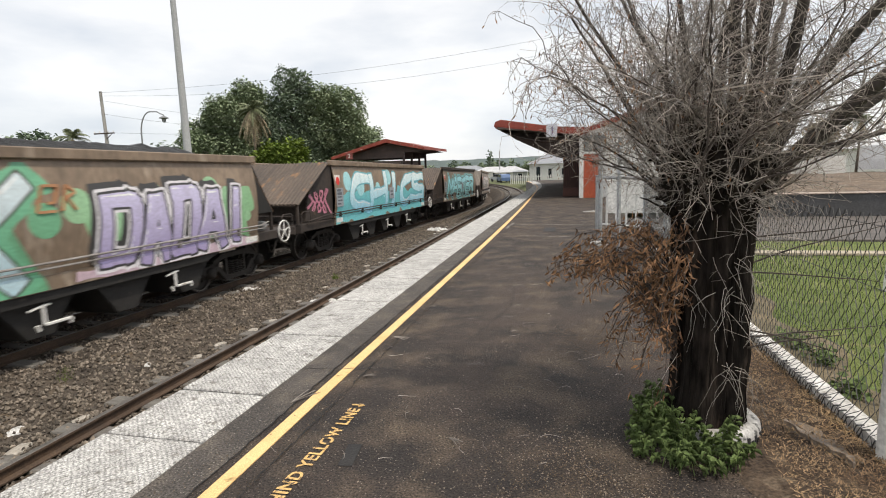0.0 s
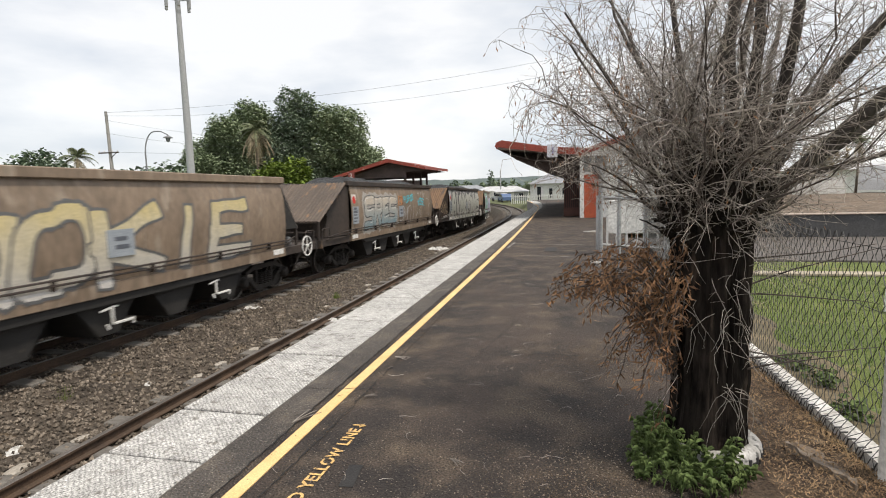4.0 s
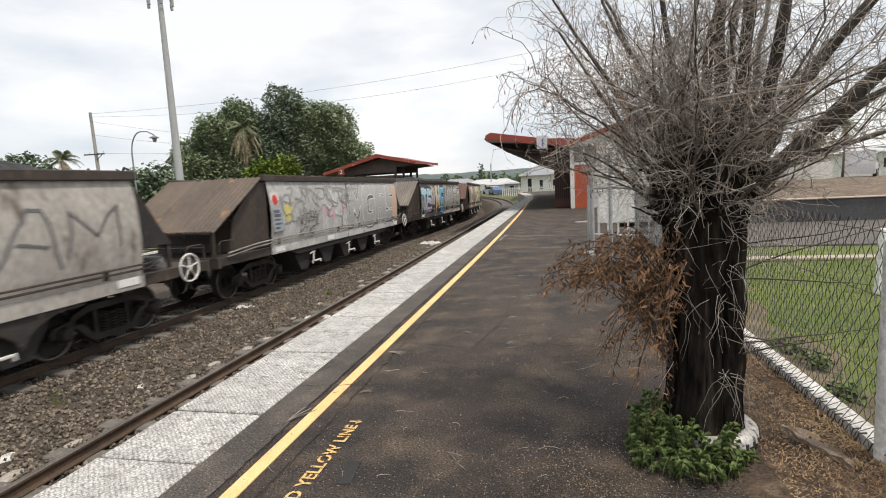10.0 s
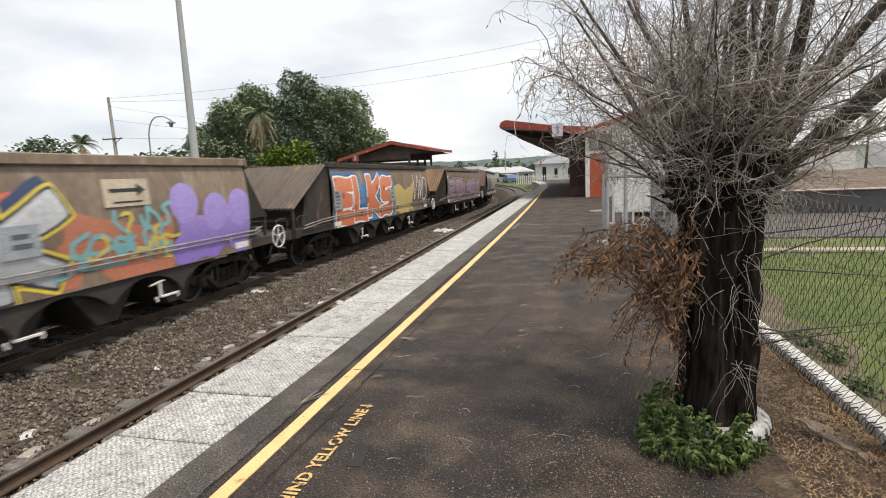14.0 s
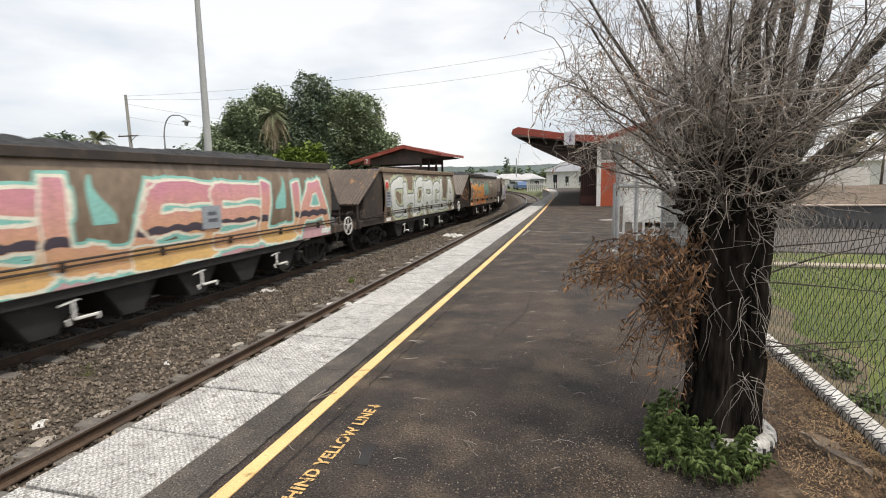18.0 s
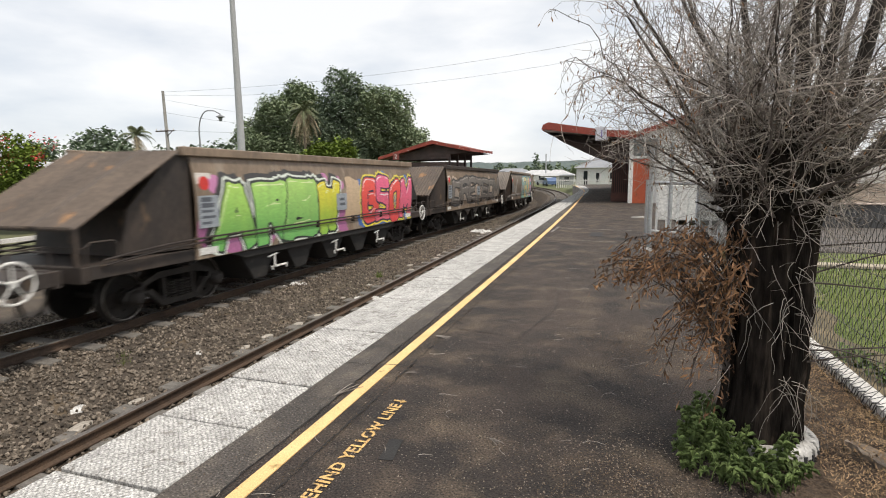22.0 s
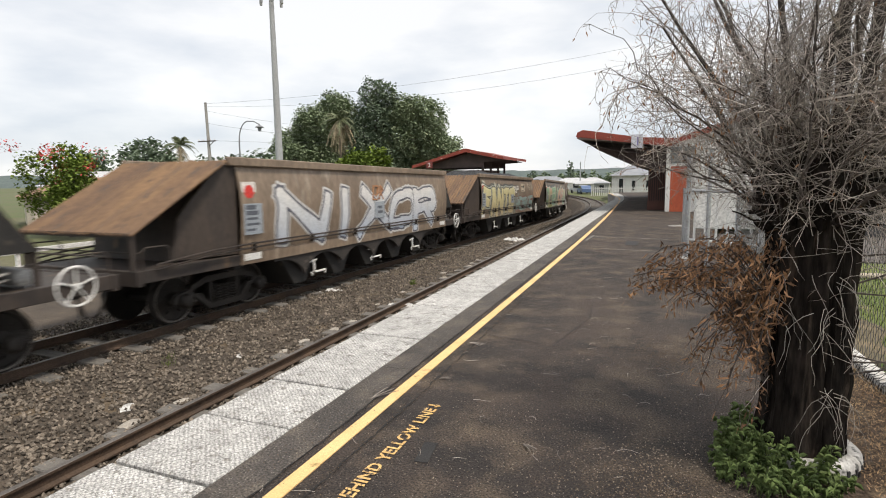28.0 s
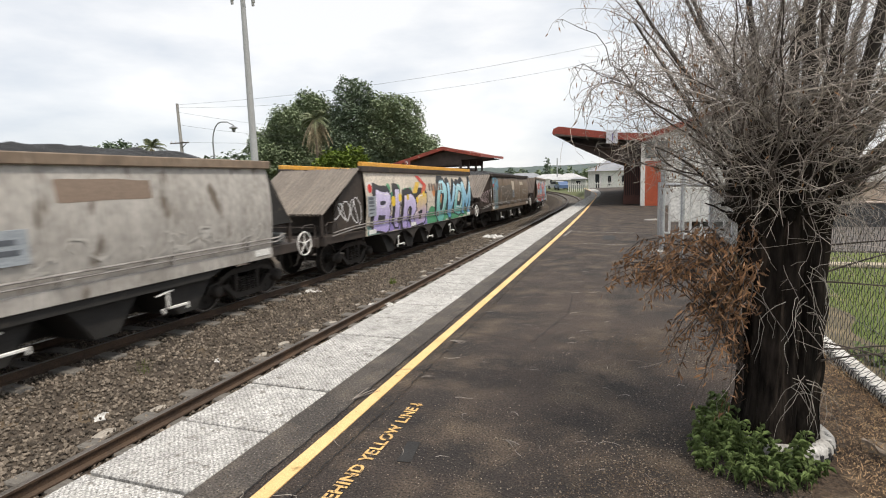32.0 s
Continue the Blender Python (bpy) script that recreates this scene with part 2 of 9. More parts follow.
LIMB = surface("limb_bark", (0.115, 0.093, 0.080), (0.055, 0.045, 0.039), rough=0.95, grain=50, stain=8, bump=0.5, stretch=(1, 1, 0.4))
TWIG = surface("grey_twig", (0.44, 0.395, 0.35), (0.20, 0.170, 0.148), rough=0.9, grain=40, stain=5, bump=0, each=0.45)
DEADLEAF = surface("dead_leaf", (0.36, 0.195, 0.095), (0.17, 0.090, 0.048), rough=0.85, grain=30, stain=8, bump=0, each=0.5)
GREENLEAF = surface("green_leaf", (0.135, 0.180, 0.062), (0.075, 0.110, 0.036), rough=0.75, spec=0.2, grain=30, stain=8, bump=0, each=0.4)
TREELEAF = surface("tree_leaf", (0.275, 0.325, 0.205), (0.165, 0.210, 0.125), rough=0.95, spec=0.05, grain=3, stain=0.5, bump=0, each=0.14)
TREELEAF_DARK = surface("dark_tree_leaf", (0.205, 0.255, 0.175), (0.13, 0.17, 0.118), rough=0.95, spec=0.05, grain=3, stain=0.5, bump=0, each=0.14)
BUSHLEAF = surface("bush_leaf", (0.170, 0.225, 0.045), (0.115, 0.165, 0.035), rough=0.95, spec=0.1, grain=3, stain=0.5, bump=0, each=0.45)
PALMLEAF = surface("palm_leaf", (0.15, 0.17, 0.085), (0.09, 0.11, 0.055), rough=0.6, grain=6, stain=1, bump=0, each=0.4)
PALMDEAD = surface("dry_palm_leaf", (0.36, 0.30, 0.20), (0.24, 0.20, 0.13), rough=0.9, grain=6, stain=1, bump=0, each=0.4)
HILL = surface("far_hill", (0.105, 0.135, 0.125), (0.08, 0.105, 0.10), rough=1.0, grain=0.3, stain=0.02, bump=0)
BRICK_EARTH = surface("brown_earth", (0.19, 0.135, 0.090), (0.085, 0.065, 0.048), rough=0.95, grain=12, stain=1.6, bump=0.6, c3=(0.26, 0.22, 0.17), wear=0.58, amp=0.5)
WALL_GREY = surface("grey_retaining_wall", (0.085, 0.085, 0.088), (0.06, 0.06, 0.062), rough=0.9, grain=20, stain=1.2, bump=0.3)
GLASS = surface("dark_window_glass", (0.03, 0.035, 0.04), (0.02, 0.024, 0.028), rough=0.08, grain=2, stain=1, bump=0)
WEATHERED = surface("weathered_white_wall", (0.70, 0.69, 0.66), (0.58, 0.57, 0.54), rough=0.8, grain=14, stain=0.9, bump=0.15, c3=(0.42, 0.40, 0.37), wear=0.66)


# ---------------- mesh building ----------------
class Form:
    """Vertices and faces of one mesh in the making."""

    def __init__(self):
        self.v, self.f = [], []

    def add(self, verts, faces):
        k = len(self.v)
        self.v += [tuple(p) for p in verts]
        self.f += [tuple(i + k for i in q) for q in faces]
        return self

    def box(self, x, y, z, sx, sy, sz, cut=0.0, turn=None):
        """A box about (x, y, z); cut: the width of its bevelled edges."""
        hx, hy, hz = sx / 2, sy / 2, sz / 2
        if cut <= 0:
            vs = [(i * hx, j * hy, k * hz) for i in (-1, 1) for j in (-1, 1) for k in (-1, 1)]
            fs = [(0, 1, 3, 2), (4, 6, 7, 5), (0, 4, 5, 1), (2, 3, 7, 6), (0, 2, 6, 4), (1, 5, 7, 3)]
        else:
            c = min(cut, hx * 0.9, hy * 0.9, hz * 0.9)
            vs, fs, at = [], [], {}
            for i in (-1, 1):
                for j in (-1, 1):
                    for k in (-1, 1):
                        for a in range(3):
                            p = [i * (hx - c), j * (hy - c), k * (hz - c)]
                            p[a] = (i * hx, j * hy, k * hz)[a]
                            at[i, j, k, a] = len(vs)
                            vs.append(tuple(p))
            s = ((-1, -1), (1, -1), (1, 1), (-1, 1))
            for e in (-1, 1):
                fs.append(tuple(at[e, a, b, 0] for a, b in (s if e > 0 else s[::-1])))
                fs.append(tuple(at[a, e, b, 1] for a, b in (s[::-1] if e > 0 else s)))
                fs.append(tuple(at[a, b, e, 2] for a, b in (s if e > 0 else s[::-1])))
            for a in (-1, 1):
                for b in (-1, 1):
                    fs.append((at[a, b, -1, 0], at[a, b, 1, 0], at[a, b, 1, 1], at[a, b, -1, 1]))
                    fs.append((at[a, -1, b, 0], at[a, 1, b, 0], at[a, 1, b, 2], at[a, -1, b, 2]))
                    fs.append((at[-1, a, b, 1], at[1, a, b, 1], at[1, a, b, 2], at[-1, a, b, 2]))
                    for d in (-1, 1):
                        fs.append((at[a, b, d, 0], at[a, b, d, 1], at[a, b, d, 2]))
        if turn:
            vs = [turn @ Vector(p) for p in vs]
        return self.add([(p[0] + x, p[1] + y, p[2] + z) for p in vs], fs)

    def tube(self, pts, radii, n=6, caps=True):
        """A round bar through the points, with one radius or one for each point."""
        pts = [Vector(p) for p in pts]
        if not hasattr(radii, "__len__"):
            radii = [radii] * len(pts)
        vs, fs, side = [], [], None
        for i, p in enumerate(pts):
            d = (pts[min(i + 1, len(pts) - 1)] - pts[max(i - 1, 0)])
            d = d.normalized() if d.length > 1e-9 else Vector((0, 0, 1))
            if side is None:
                side = d.orthogonal().normalized()
            side = (side - d * side.dot(d))
            side = side.normalized() if side.length > 1e-6 else d.orthogonal().normalized()
            other = d.cross(side)
            for k in range(n):
                a = 2 * math.pi * k / n
                vs.append(p + (side * math.cos(a) + other * math.sin(a)) * radii[i])
        for i in range(len(pts) - 1):
            for k in range(n):
                fs.append((i * n + k, i * n + (k + 1) % n, (i + 1) * n + (k + 1) % n, (i + 1) * n + k))
        if caps and n > 3:
            fs.append(tuple(range(n))[::-1])
            fs.append(tuple((len(pts) - 1) * n + k for k in range(n)))
        return self.add(vs, fs)

    def prism(self, prof, axis, a, b):
        """A closed outline of 2D points, drawn out along an axis from a to b. The outline lies in the two other axes, in order."""
        n, vs = len(prof), []
        for t in (a, b):
            for p, q in prof:
                vs.append({"x": (t, p, q), "y": (p, t, q), "z": (p, q, t)}[axis])
        fs = [tuple(range(n)), tuple(range(2 * n - 1, n - 1, -1))]
        fs += [(i, (i + 1) % n, n + (i + 1) % n, n + i) for i in range(n)]
        return self.add(vs, fs)

    def turned(self, prof, at, axis="z", n=16):
        """A turned body: (radius, height) pairs about an axis through a point."""
        vs, fs = [], []
        for r, h in prof:
            for k in range(n):
                a = 2 * math.pi * k / n
                p = (r * math.cos(a), r * math.sin(a), h)
                p = {"z": p, "x": (p[2], p[0], p[1]), "y": (p[0], p[2], p[1])}[axis]
                vs.append((p[0] + at[0], p[1] + at[1], p[2] + at[2]))
        for i in range(len(prof) - 1):
            for k in range(n):
                fs.append((i * n + k, i * n + (k + 1) % n, (i + 1) * n + (k + 1) % n, (i + 1) * n + k))
        fs.append(tuple(range(n))[::-1])
        fs.append(tuple((len(prof) - 1) * n + k for k in range(n)))
        return self.add(vs, fs)

    def ring(self, at, radius, thick, axis="x", n=20, m=6):
        vs, fs = [], []
        for i in range(n):
            a = 2 * math.pi * i / n
            for k in range(m):
                b = 2 * math.pi * k / m
                r, h = radius + thick * math.cos(b), thick * math.sin(b)
                p = (r * math.cos(a), r * math.sin(a), h)
                p = {"z": p, "x": (p[2], p[0], p[1]), "y": (p[0], p[2], p[1])}[axis]
                vs.append((p[0] + at[0], p[1] + at[1], p[2] + at[2]))
        for i in range(n):
            for k in range(m):
                fs.append((i * m + k, ((i + 1) % n) * m + k, ((i + 1) % n) * m + (k + 1) % m, i * m + (k + 1) % m))
        return self.add(vs, fs)

    def sheet(self, fn, nu, nv):
        """A surface of points fn(u, v), u and v from 0 to 1."""
        vs = [fn(i / nu, j / nv) for i in range(nu + 1) for j in range(nv + 1)]
        fs = [(i * (nv + 1) + j, (i + 1) * (nv + 1) + j, (i + 1) * (nv + 1) + j + 1, i * (nv + 1) + j + 1) for i in range(nu) for j in range(nv)]
        return self.add(vs, fs)

    def slab(self, fn, nu, nv, thick):
        """A sheet with a thickness, a vector, and closed edges."""
        t = Vector(thick)
        a = [Vector(fn(i / nu, j / nv)) for i in range(nu + 1) for j in range(nv + 1)]
        n, w = len(a), nv + 1
        vs = a + [p + t for p in a]
        fs = []
        for i in range(nu):
            for j in range(nv):
                q = (i * w + j, (i + 1) * w + j, (i + 1) * w + j + 1, i * w + j + 1)
                fs += [q[::-1], tuple(k + n for k in q)]
        rim = [i * w for i in range(nu + 1)] + [nu * w + j for j in range(1, w)] + [i * w + nv for i in range(nu - 1, -1, -1)] + list(range(nv - 1, 0, -1))
        for i in range(len(rim)):
            p, q = rim[i], rim[(i + 1) % len(rim)]
            fs.append((p, q, q + n, p + n))
        return self.add(vs, fs)

    def mesh(self, name, *mats):
        me = bpy.data.meshes.new(name)
        me.from_pydata(self.v, [], self.f)
        for m in mats:
            me.materials.append(m)
        me.update()
        return me


def smooth(me, degrees=40):
    """Round shading where faces meet at less than that angle."""
    me.polygons.foreach_set("use_smooth", [True] * len(me.polygons))
    bm = bmesh.new()
    bm.from_mesh(me)
    bmesh.ops.recalc_face_normals(bm, faces=bm.faces)
    for e in bm.edges:
        e.smooth = len(e.link_faces) == 2 and e.calc_face_angle(0) < radians(degrees)
    bm.to_mesh(me)
    bm.free()
    return me


def part(name, form, material, parent=None, label="", soft=0, kind=""):
    me = form.mesh(name, material)
    if soft:
        smooth(me, soft)
    ob = new(name, me)
    if parent:
        ob.parent = parent
    return tagged(ob, label=label, kind=kind)


def share(name, me, parent, m=None, label=""):
    """One more object on a mesh that exists."""
    ob = new(name, me)
    ob.parent = parent
    if m is not None:
        ob.matrix_basis = m
    return tagged(ob, label=label)


def thing(name, at=(0, 0, 0), turn=0, label="", category="", group="", kind=""):
    ob = new(name)
    ob.matrix_basis = pose(*at, 0, 0, turn)
    ob.empty_display_size = 0.2
    return tagged(ob, label, category, group, kind)


def single(name, form, material, label="", category="", group="", kind="", at=(0, 0, 0), turn=0, soft=0):
    me = form.mesh(name, material)
    if soft:
        smooth(me, soft)
    ob = new(name, me)
    ob.matrix_basis = pose(*at, 0, 0, turn)
    return tagged(ob, label, category, group, kind)


# ---------------- plan ----------------
EDGE = -2.95            # track side of the platform's coping
NEAR_X, TRAIN_X = -4.42, -8.48
RAIL_Z, BED_Z = -0.90, -1.06
BEND_Y, BEND_R = 38.0, 120.0   # the line bends to its left from here, about a centre to the west
BEND_CX = TRAIN_X - BEND_R
PITCH = 14.6


def line_at(s, x0):
    """Place and heading (degrees, left of +y) at s metres along a line that runs at x = x0 before the bend."""
    if s <= BEND_Y:
        return x0, s, 0.0
    r = x0 - BEND_CX
    a = min((s - BEND_Y) / r, radians(75))
    x, y = BEND_CX + r * math.cos(a), BEND_Y + r * math.sin(a)
    rest = (s - BEND_Y) - a * r
    return x - rest * math.sin(a), y + rest * math.cos(a), math.degrees(a)


def fall(s):
    """How far the train's line lies above (+) or below the level of the near line: it runs downhill into the bend."""
    u = min(max(s, 3.0), 60.0) - 3.0
    return 0.12 - 0.0105 * u - 0.00018 * u * u


def ribbon(form, prof, x0, s0, s1, step=2.0, down=None):
    """A closed outline (across, up) drawn along a line of the railway; down(s, across) lifts or lowers it."""
    stops = [s0]
    while stops[-1] < s1 - 1e-6:
        d = step if stops[-1] >= BEND_Y - 1e-6 or (down and stops[-1] > -4) else max(min(-3 if down and stops[-1] < -4 else BEND_Y, s1) - stops[-1], 0.01)
        stops.append(min(s1, stops[-1] + d))
    n, vs, fs = len(prof), [], []
    for s in stops:
        for p, q in prof:
            x, y, h = line_at(s, x0 + p)
            if s > BEND_Y:      # same angle for all the outline
                r = x0 - BEND_CX
                a = min((s - BEND_Y) / r, radians(75))
                rest = max(0.0, (s - BEND_Y) - a * r)
                x = BEND_CX + (r + p) * math.cos(a) - rest * math.sin(a)
                y = BEND_Y + (r + p) * math.sin(a) + rest * math.cos(a)
            vs.append((x, y, q + (down(s, p) if down else 0)))
    for i in range(len(stops) - 1):
        for k in range(n):
            fs.append((i * n + k, i * n + (k + 1) % n, (i + 1) * n + (k + 1) % n, (i + 1) * n + k))
    fs.append(tuple(range(n)))
    fs.append(tuple((len(stops) - 1) * n + k for k in range(n))[::-1])
    form.add(vs, fs)
    return form


# ---------------- ground, railway and platform ----------------
def corridor(x, y):
    """Distance across and along the train's line of a place on the ground."""
    if y <= BEND_Y:
        return abs(x - TRAIN_X), y
    r = math.hypot(x - BEND_CX, y - BEND_Y)
    return abs(r - BEND_R), BEND_Y + BEND_R * math.atan2(y - BEND_Y, max(x - BEND_CX, 1e-3))


def ground():
    f = Form()
    xs = [-4800, -2000, -700, -300, -160, -110] + [-80 + 2.0 * i for i in range(61)] + [60, 100, 180, 400, 1200, 4800]
    ys = [-4800, -1500, -500, -200, -80, -30, -10, 0] + [4 + 3.0 * i for i in range(46)] + [150, 190, 260, 420, 900, 2200, 4800]
    vs = []
    for x in xs:
        for y in ys:
            across, s = corridor(x, y)
            low = max(0.0, -(RAIL_Z + fall(s) - 0.36) - 1.16)
            k = min(1.0, max(0.0, (7.5 - across) / 3.0))
            vs.append((x, y, BED_Z - 0.10 - low * k * k * (3 - 2 * k)))
    n = len(ys)
    f.add(vs, [(i * n + j, (i + 1) * n + j, (i + 1) * n + j + 1, i * n + j + 1) for i in range(len(xs) - 1) for j in range(n - 1)])
    single("ground", f, LAND, "flat grassy land reaching to the horizon", "ground", kind="structure")


def railway():
    bed = Form()
    ribbon(bed, [(-7.2, BED_Z - 0.6), (-7.0, BED_Z - 0.08), (-3.0, BED_Z - 0.02), (1.5, BED_Z - 0.02), (2.7, BED_Z - 0.02), (5.3, BED_Z - 0.02), (5.3, BED_Z - 0.5)], TRAIN_X, -330, 380, 2.0,
           lambda s, p: fall(s) if p < 2 else 0.0)
    single("ballast_bed", bed, BALLAST, "grey-brown crushed stone ballast between the tracks", "ballast", kind="structure")
    for x0, name in ((NEAR_X, "near"), (TRAIN_X, "train")):
        tr = thing("track", label="rusty steel rails on half-buried sleepers", category="railway track", kind="structure", group="railway tracks")
        drop = (lambda s, p: fall(s)) if name == "train" else None
        for side in (-1, 1):
            c = side * 0.5685
            r = Form()
            z = RAIL_Z
            prof = [(c - 0.06, z - 0.14), (c - 0.06, z - 0.125), (c - 0.009, z - 0.11), (c - 0.009, z - 0.04), (c - 0.034, z - 0.028),
                    (c - 0.034, z - 0.006), (c + 0.034, z - 0.006), (c + 0.034, z - 0.028), (c + 0.009, z - 0.04), (c + 0.009, z - 0.11),
                    (c + 0.06, z - 0.125), (c + 0.06, z - 0.14)]
            ribbon(r, prof, x0, -330, 380, 2.0, drop)
            rail = part("rail", r, RAIL, tr)
            h = Form()
            ribbon(h, [(c - 0.031, z - 0.006), (c - 0.026, z), (c + 0.026, z), (c + 0.031, z - 0.006)], x0, -330, 380, 2.0, drop)
            part("rail_head", h, RAIL_TOP, rail, "bright worn running surface")
        sl = Form().box(0, 0, 0, 2.13, 0.23, 0.12, 0.012).mesh("sleeper", SLEEPER)
        rest = Form()
        s = -12.0
        k = 0
        while s < 130:
            x, y, h = line_at(s, x0)
            dz = fall(s) if name == "train" else 0.0
            if s < 70:
                share("sleeper", sl, tr, pose(x, y, RAIL_Z + dz - 0.195 + random.uniform(-0.012, 0.008), 0, 0, h + random.uniform(-1, 1)))
            else:
                rest.box(x, y, RAIL_Z + dz - 0.195, 2.13, 0.23, 0.12, 0, Matrix.Rotation(radians(h), 3, "Z"))
            s += 0.685
        part("far_sleeper_run", rest, SLEEPER, tr, kind="stuff")


def ballast_stones():
    """Loose stones over the bed, denser near the platform."""
    rng = np.random.default_rng(5)
    f = Form()
    base = [Vector(p) for p in ((1, 0, 0), (-1, 0, 0), (0, 1, 0), (0, -1, 0), (0, 0, 1), (0, 0, -1))]
    faces = [(0, 2, 4), (2, 1, 4), (1, 3, 4), (3, 0, 4), (2, 0, 5), (1, 2, 5), (3, 1, 5), (0, 3, 5)]
    vs, fs = [], []
    for i in range(64000):
        u = rng.random() ** 1.7
        y = 1.5 + 38 * u
        x = rng.uniform(-10.4, -3.0)
        if abs(abs(x - NEAR_X) - 0.5685) < 0.05 or abs(abs(x - TRAIN_X) - 0.5685) < 0.05:
            continue
        if x > -4.3 and rng.random() < 0.5:
            continue
        size = rng.uniform(0.014, 0.036)
        q = Euler(rng.uniform(0, 6, 3)).to_matrix()
        k = len(vs)
        sc = rng.uniform(0.6, 1.25, (6,))
        z = BED_Z - 0.012 + rng.uniform(0, 0.02) + fall(y) * min(1.0, max(0.0, (-5.78 - x) / 1.2))
        for j, p in enumerate(base):
            w = q @ p * size * sc[j]
            vs.append((x + w.x, y + w.y, z + w.z))
        fs += [(a + k, b + k, c + k) for a, b, c in faces]
    f.v, f.f = vs, fs
    single("ballast_gravel", f, STONE, "loose angular grey ballast stones", "ballast", kind="stuff")


def platform():
    body = Form()
    ribbon(body, [(EDGE + 0.12, -1.3), (EDGE + 0.12, -0.105), (1.60, -0.105), (1.60, -1.3)], 0.0, -30, 62)
    single("platform_wall", body, KERB, "weathered concrete platform side wall", "platform", kind="structure")
    top = Form()
    ribbon(top, [(EDGE + 0.735, -0.10), (EDGE + 0.735, 0.0), (1.62, 0.0), (1.62, -0.10)], 0.0, -30, 62)
    single("platform_floor", top, ASPHALT, "patched dark asphalt platform with fine gravel", "platform", kind="structure")
    band = Form()
    ribbon(band, [(-2.21, 0.001), (-2.21, 0.005), (-1.93, 0.005), (-1.93, 0.001)], 0.0, -30, 60)
    single("asphalt_strip", band, ASPHALT_DARK, "darker asphalt strip beside the coping", "platform", kind="structure")
    line = Form()

    def band_at(u, v):     # the painted line drifts towards the edge as the platform bends
        y = -30 + 90 * u
        x, yy, h = line_at(y, -1.860 + 0.093 * v)
        return (x - (0.0006 * (min(y, 52) - 7.8) ** 2 if y > 7.8 else 0), yy, 0.0015)
    line.slab(band_at, 60, 1, (0, 0, 0.007))
    single("yellow_line", line, YELLOW, "worn yellow safety line along the platform", "painted line", kind="structure")


def coping():
    edge = thing("coping", label="white-painted concrete coping slabs along the platform edge", category="coping", kind="structure")
    slab = Form().box(0, 0, 0, 0.73, 0.688, 0.12, 0.008).mesh("slab", CONCRETE)
    s = 2.69 - 0.71 * 44 + 0.355
    while s < 58:
        x, y, h = line_at(s, EDGE + 0.365)
        share("slab", slab, edge, pose(x, y, -0.052 + random.uniform(-0.003, 0.003), random.uniform(-0.08, 0.08), random.uniform(-0.08, 0.08), h + random.uniform(-0.15, 0.15)))
        s += 0.71
    return edge


def lettering(body, height, spacing=1.0, bold=0.0):
    """Text as a flat mesh, unit height of capitals about 0.7."""
    cu = bpy.data.curves.new("text", "FONT")
    cu.body, cu.size, cu.space_character, cu.offset = body, height, spacing, bold
    cu.resolution_u = 3
    ob = bpy.data.objects.new("text", cu)
    me = bpy.data.meshes.new_from_object(ob)
    bpy.data.objects.remove(ob)
    return me


def platform_text():
    me = lettering("STAND BEHIND YELLOW LINE", 0.114, 1.08, 0.0035)
    me.name = "painted_words"
    me.materials.append(YELLOW_WORN)
    co = np.zeros(len(me.vertices) * 3)
    me.vertices.foreach_get("co", co)
    co = co.reshape(-1, 3)
    right = co[:, 0].max()
    co[:, 0] -= right
    me.vertices.foreach_set("co", co.ravel())
    ob = new("painted_words", me)
    ob.matrix_basis = pose(-1.42, 3.30, 0.006, 0, 0, 90)
    tagged(ob, "yellow stencilled words painted on the asphalt", "painted sign", kind="structure")
    f = Form().box(0, 0, 0, 0.07, 0.014, 0.004)
    f.prism([(0.02, -0.03), (0.02, 0.03), (0.06, 0.0)], "z", -0.002, 0.002)
    single("painted_arrow", f, YELLOW_WORN, "small yellow arrow mark on the asphalt", "painted sign", at=(-1.47, 3.355, 0.006), kind="structure")


# ---------------- hopper wagons ----------------
SIDE_A, SIDE_B = 3.05, 13.40       # the side panel, from the brake wheel of the wagon behind
SILL_T, SILL_B, TOP = 1.16, 0.94, 2.77


def side_x(z):
    """Half the wagon's width at a height: the sides bulge a little."""
    t = (z - SILL_T) / (TOP - SILL_T)
    return 1.335 + 0.34 * t * (1 - t) - 0.03 * t


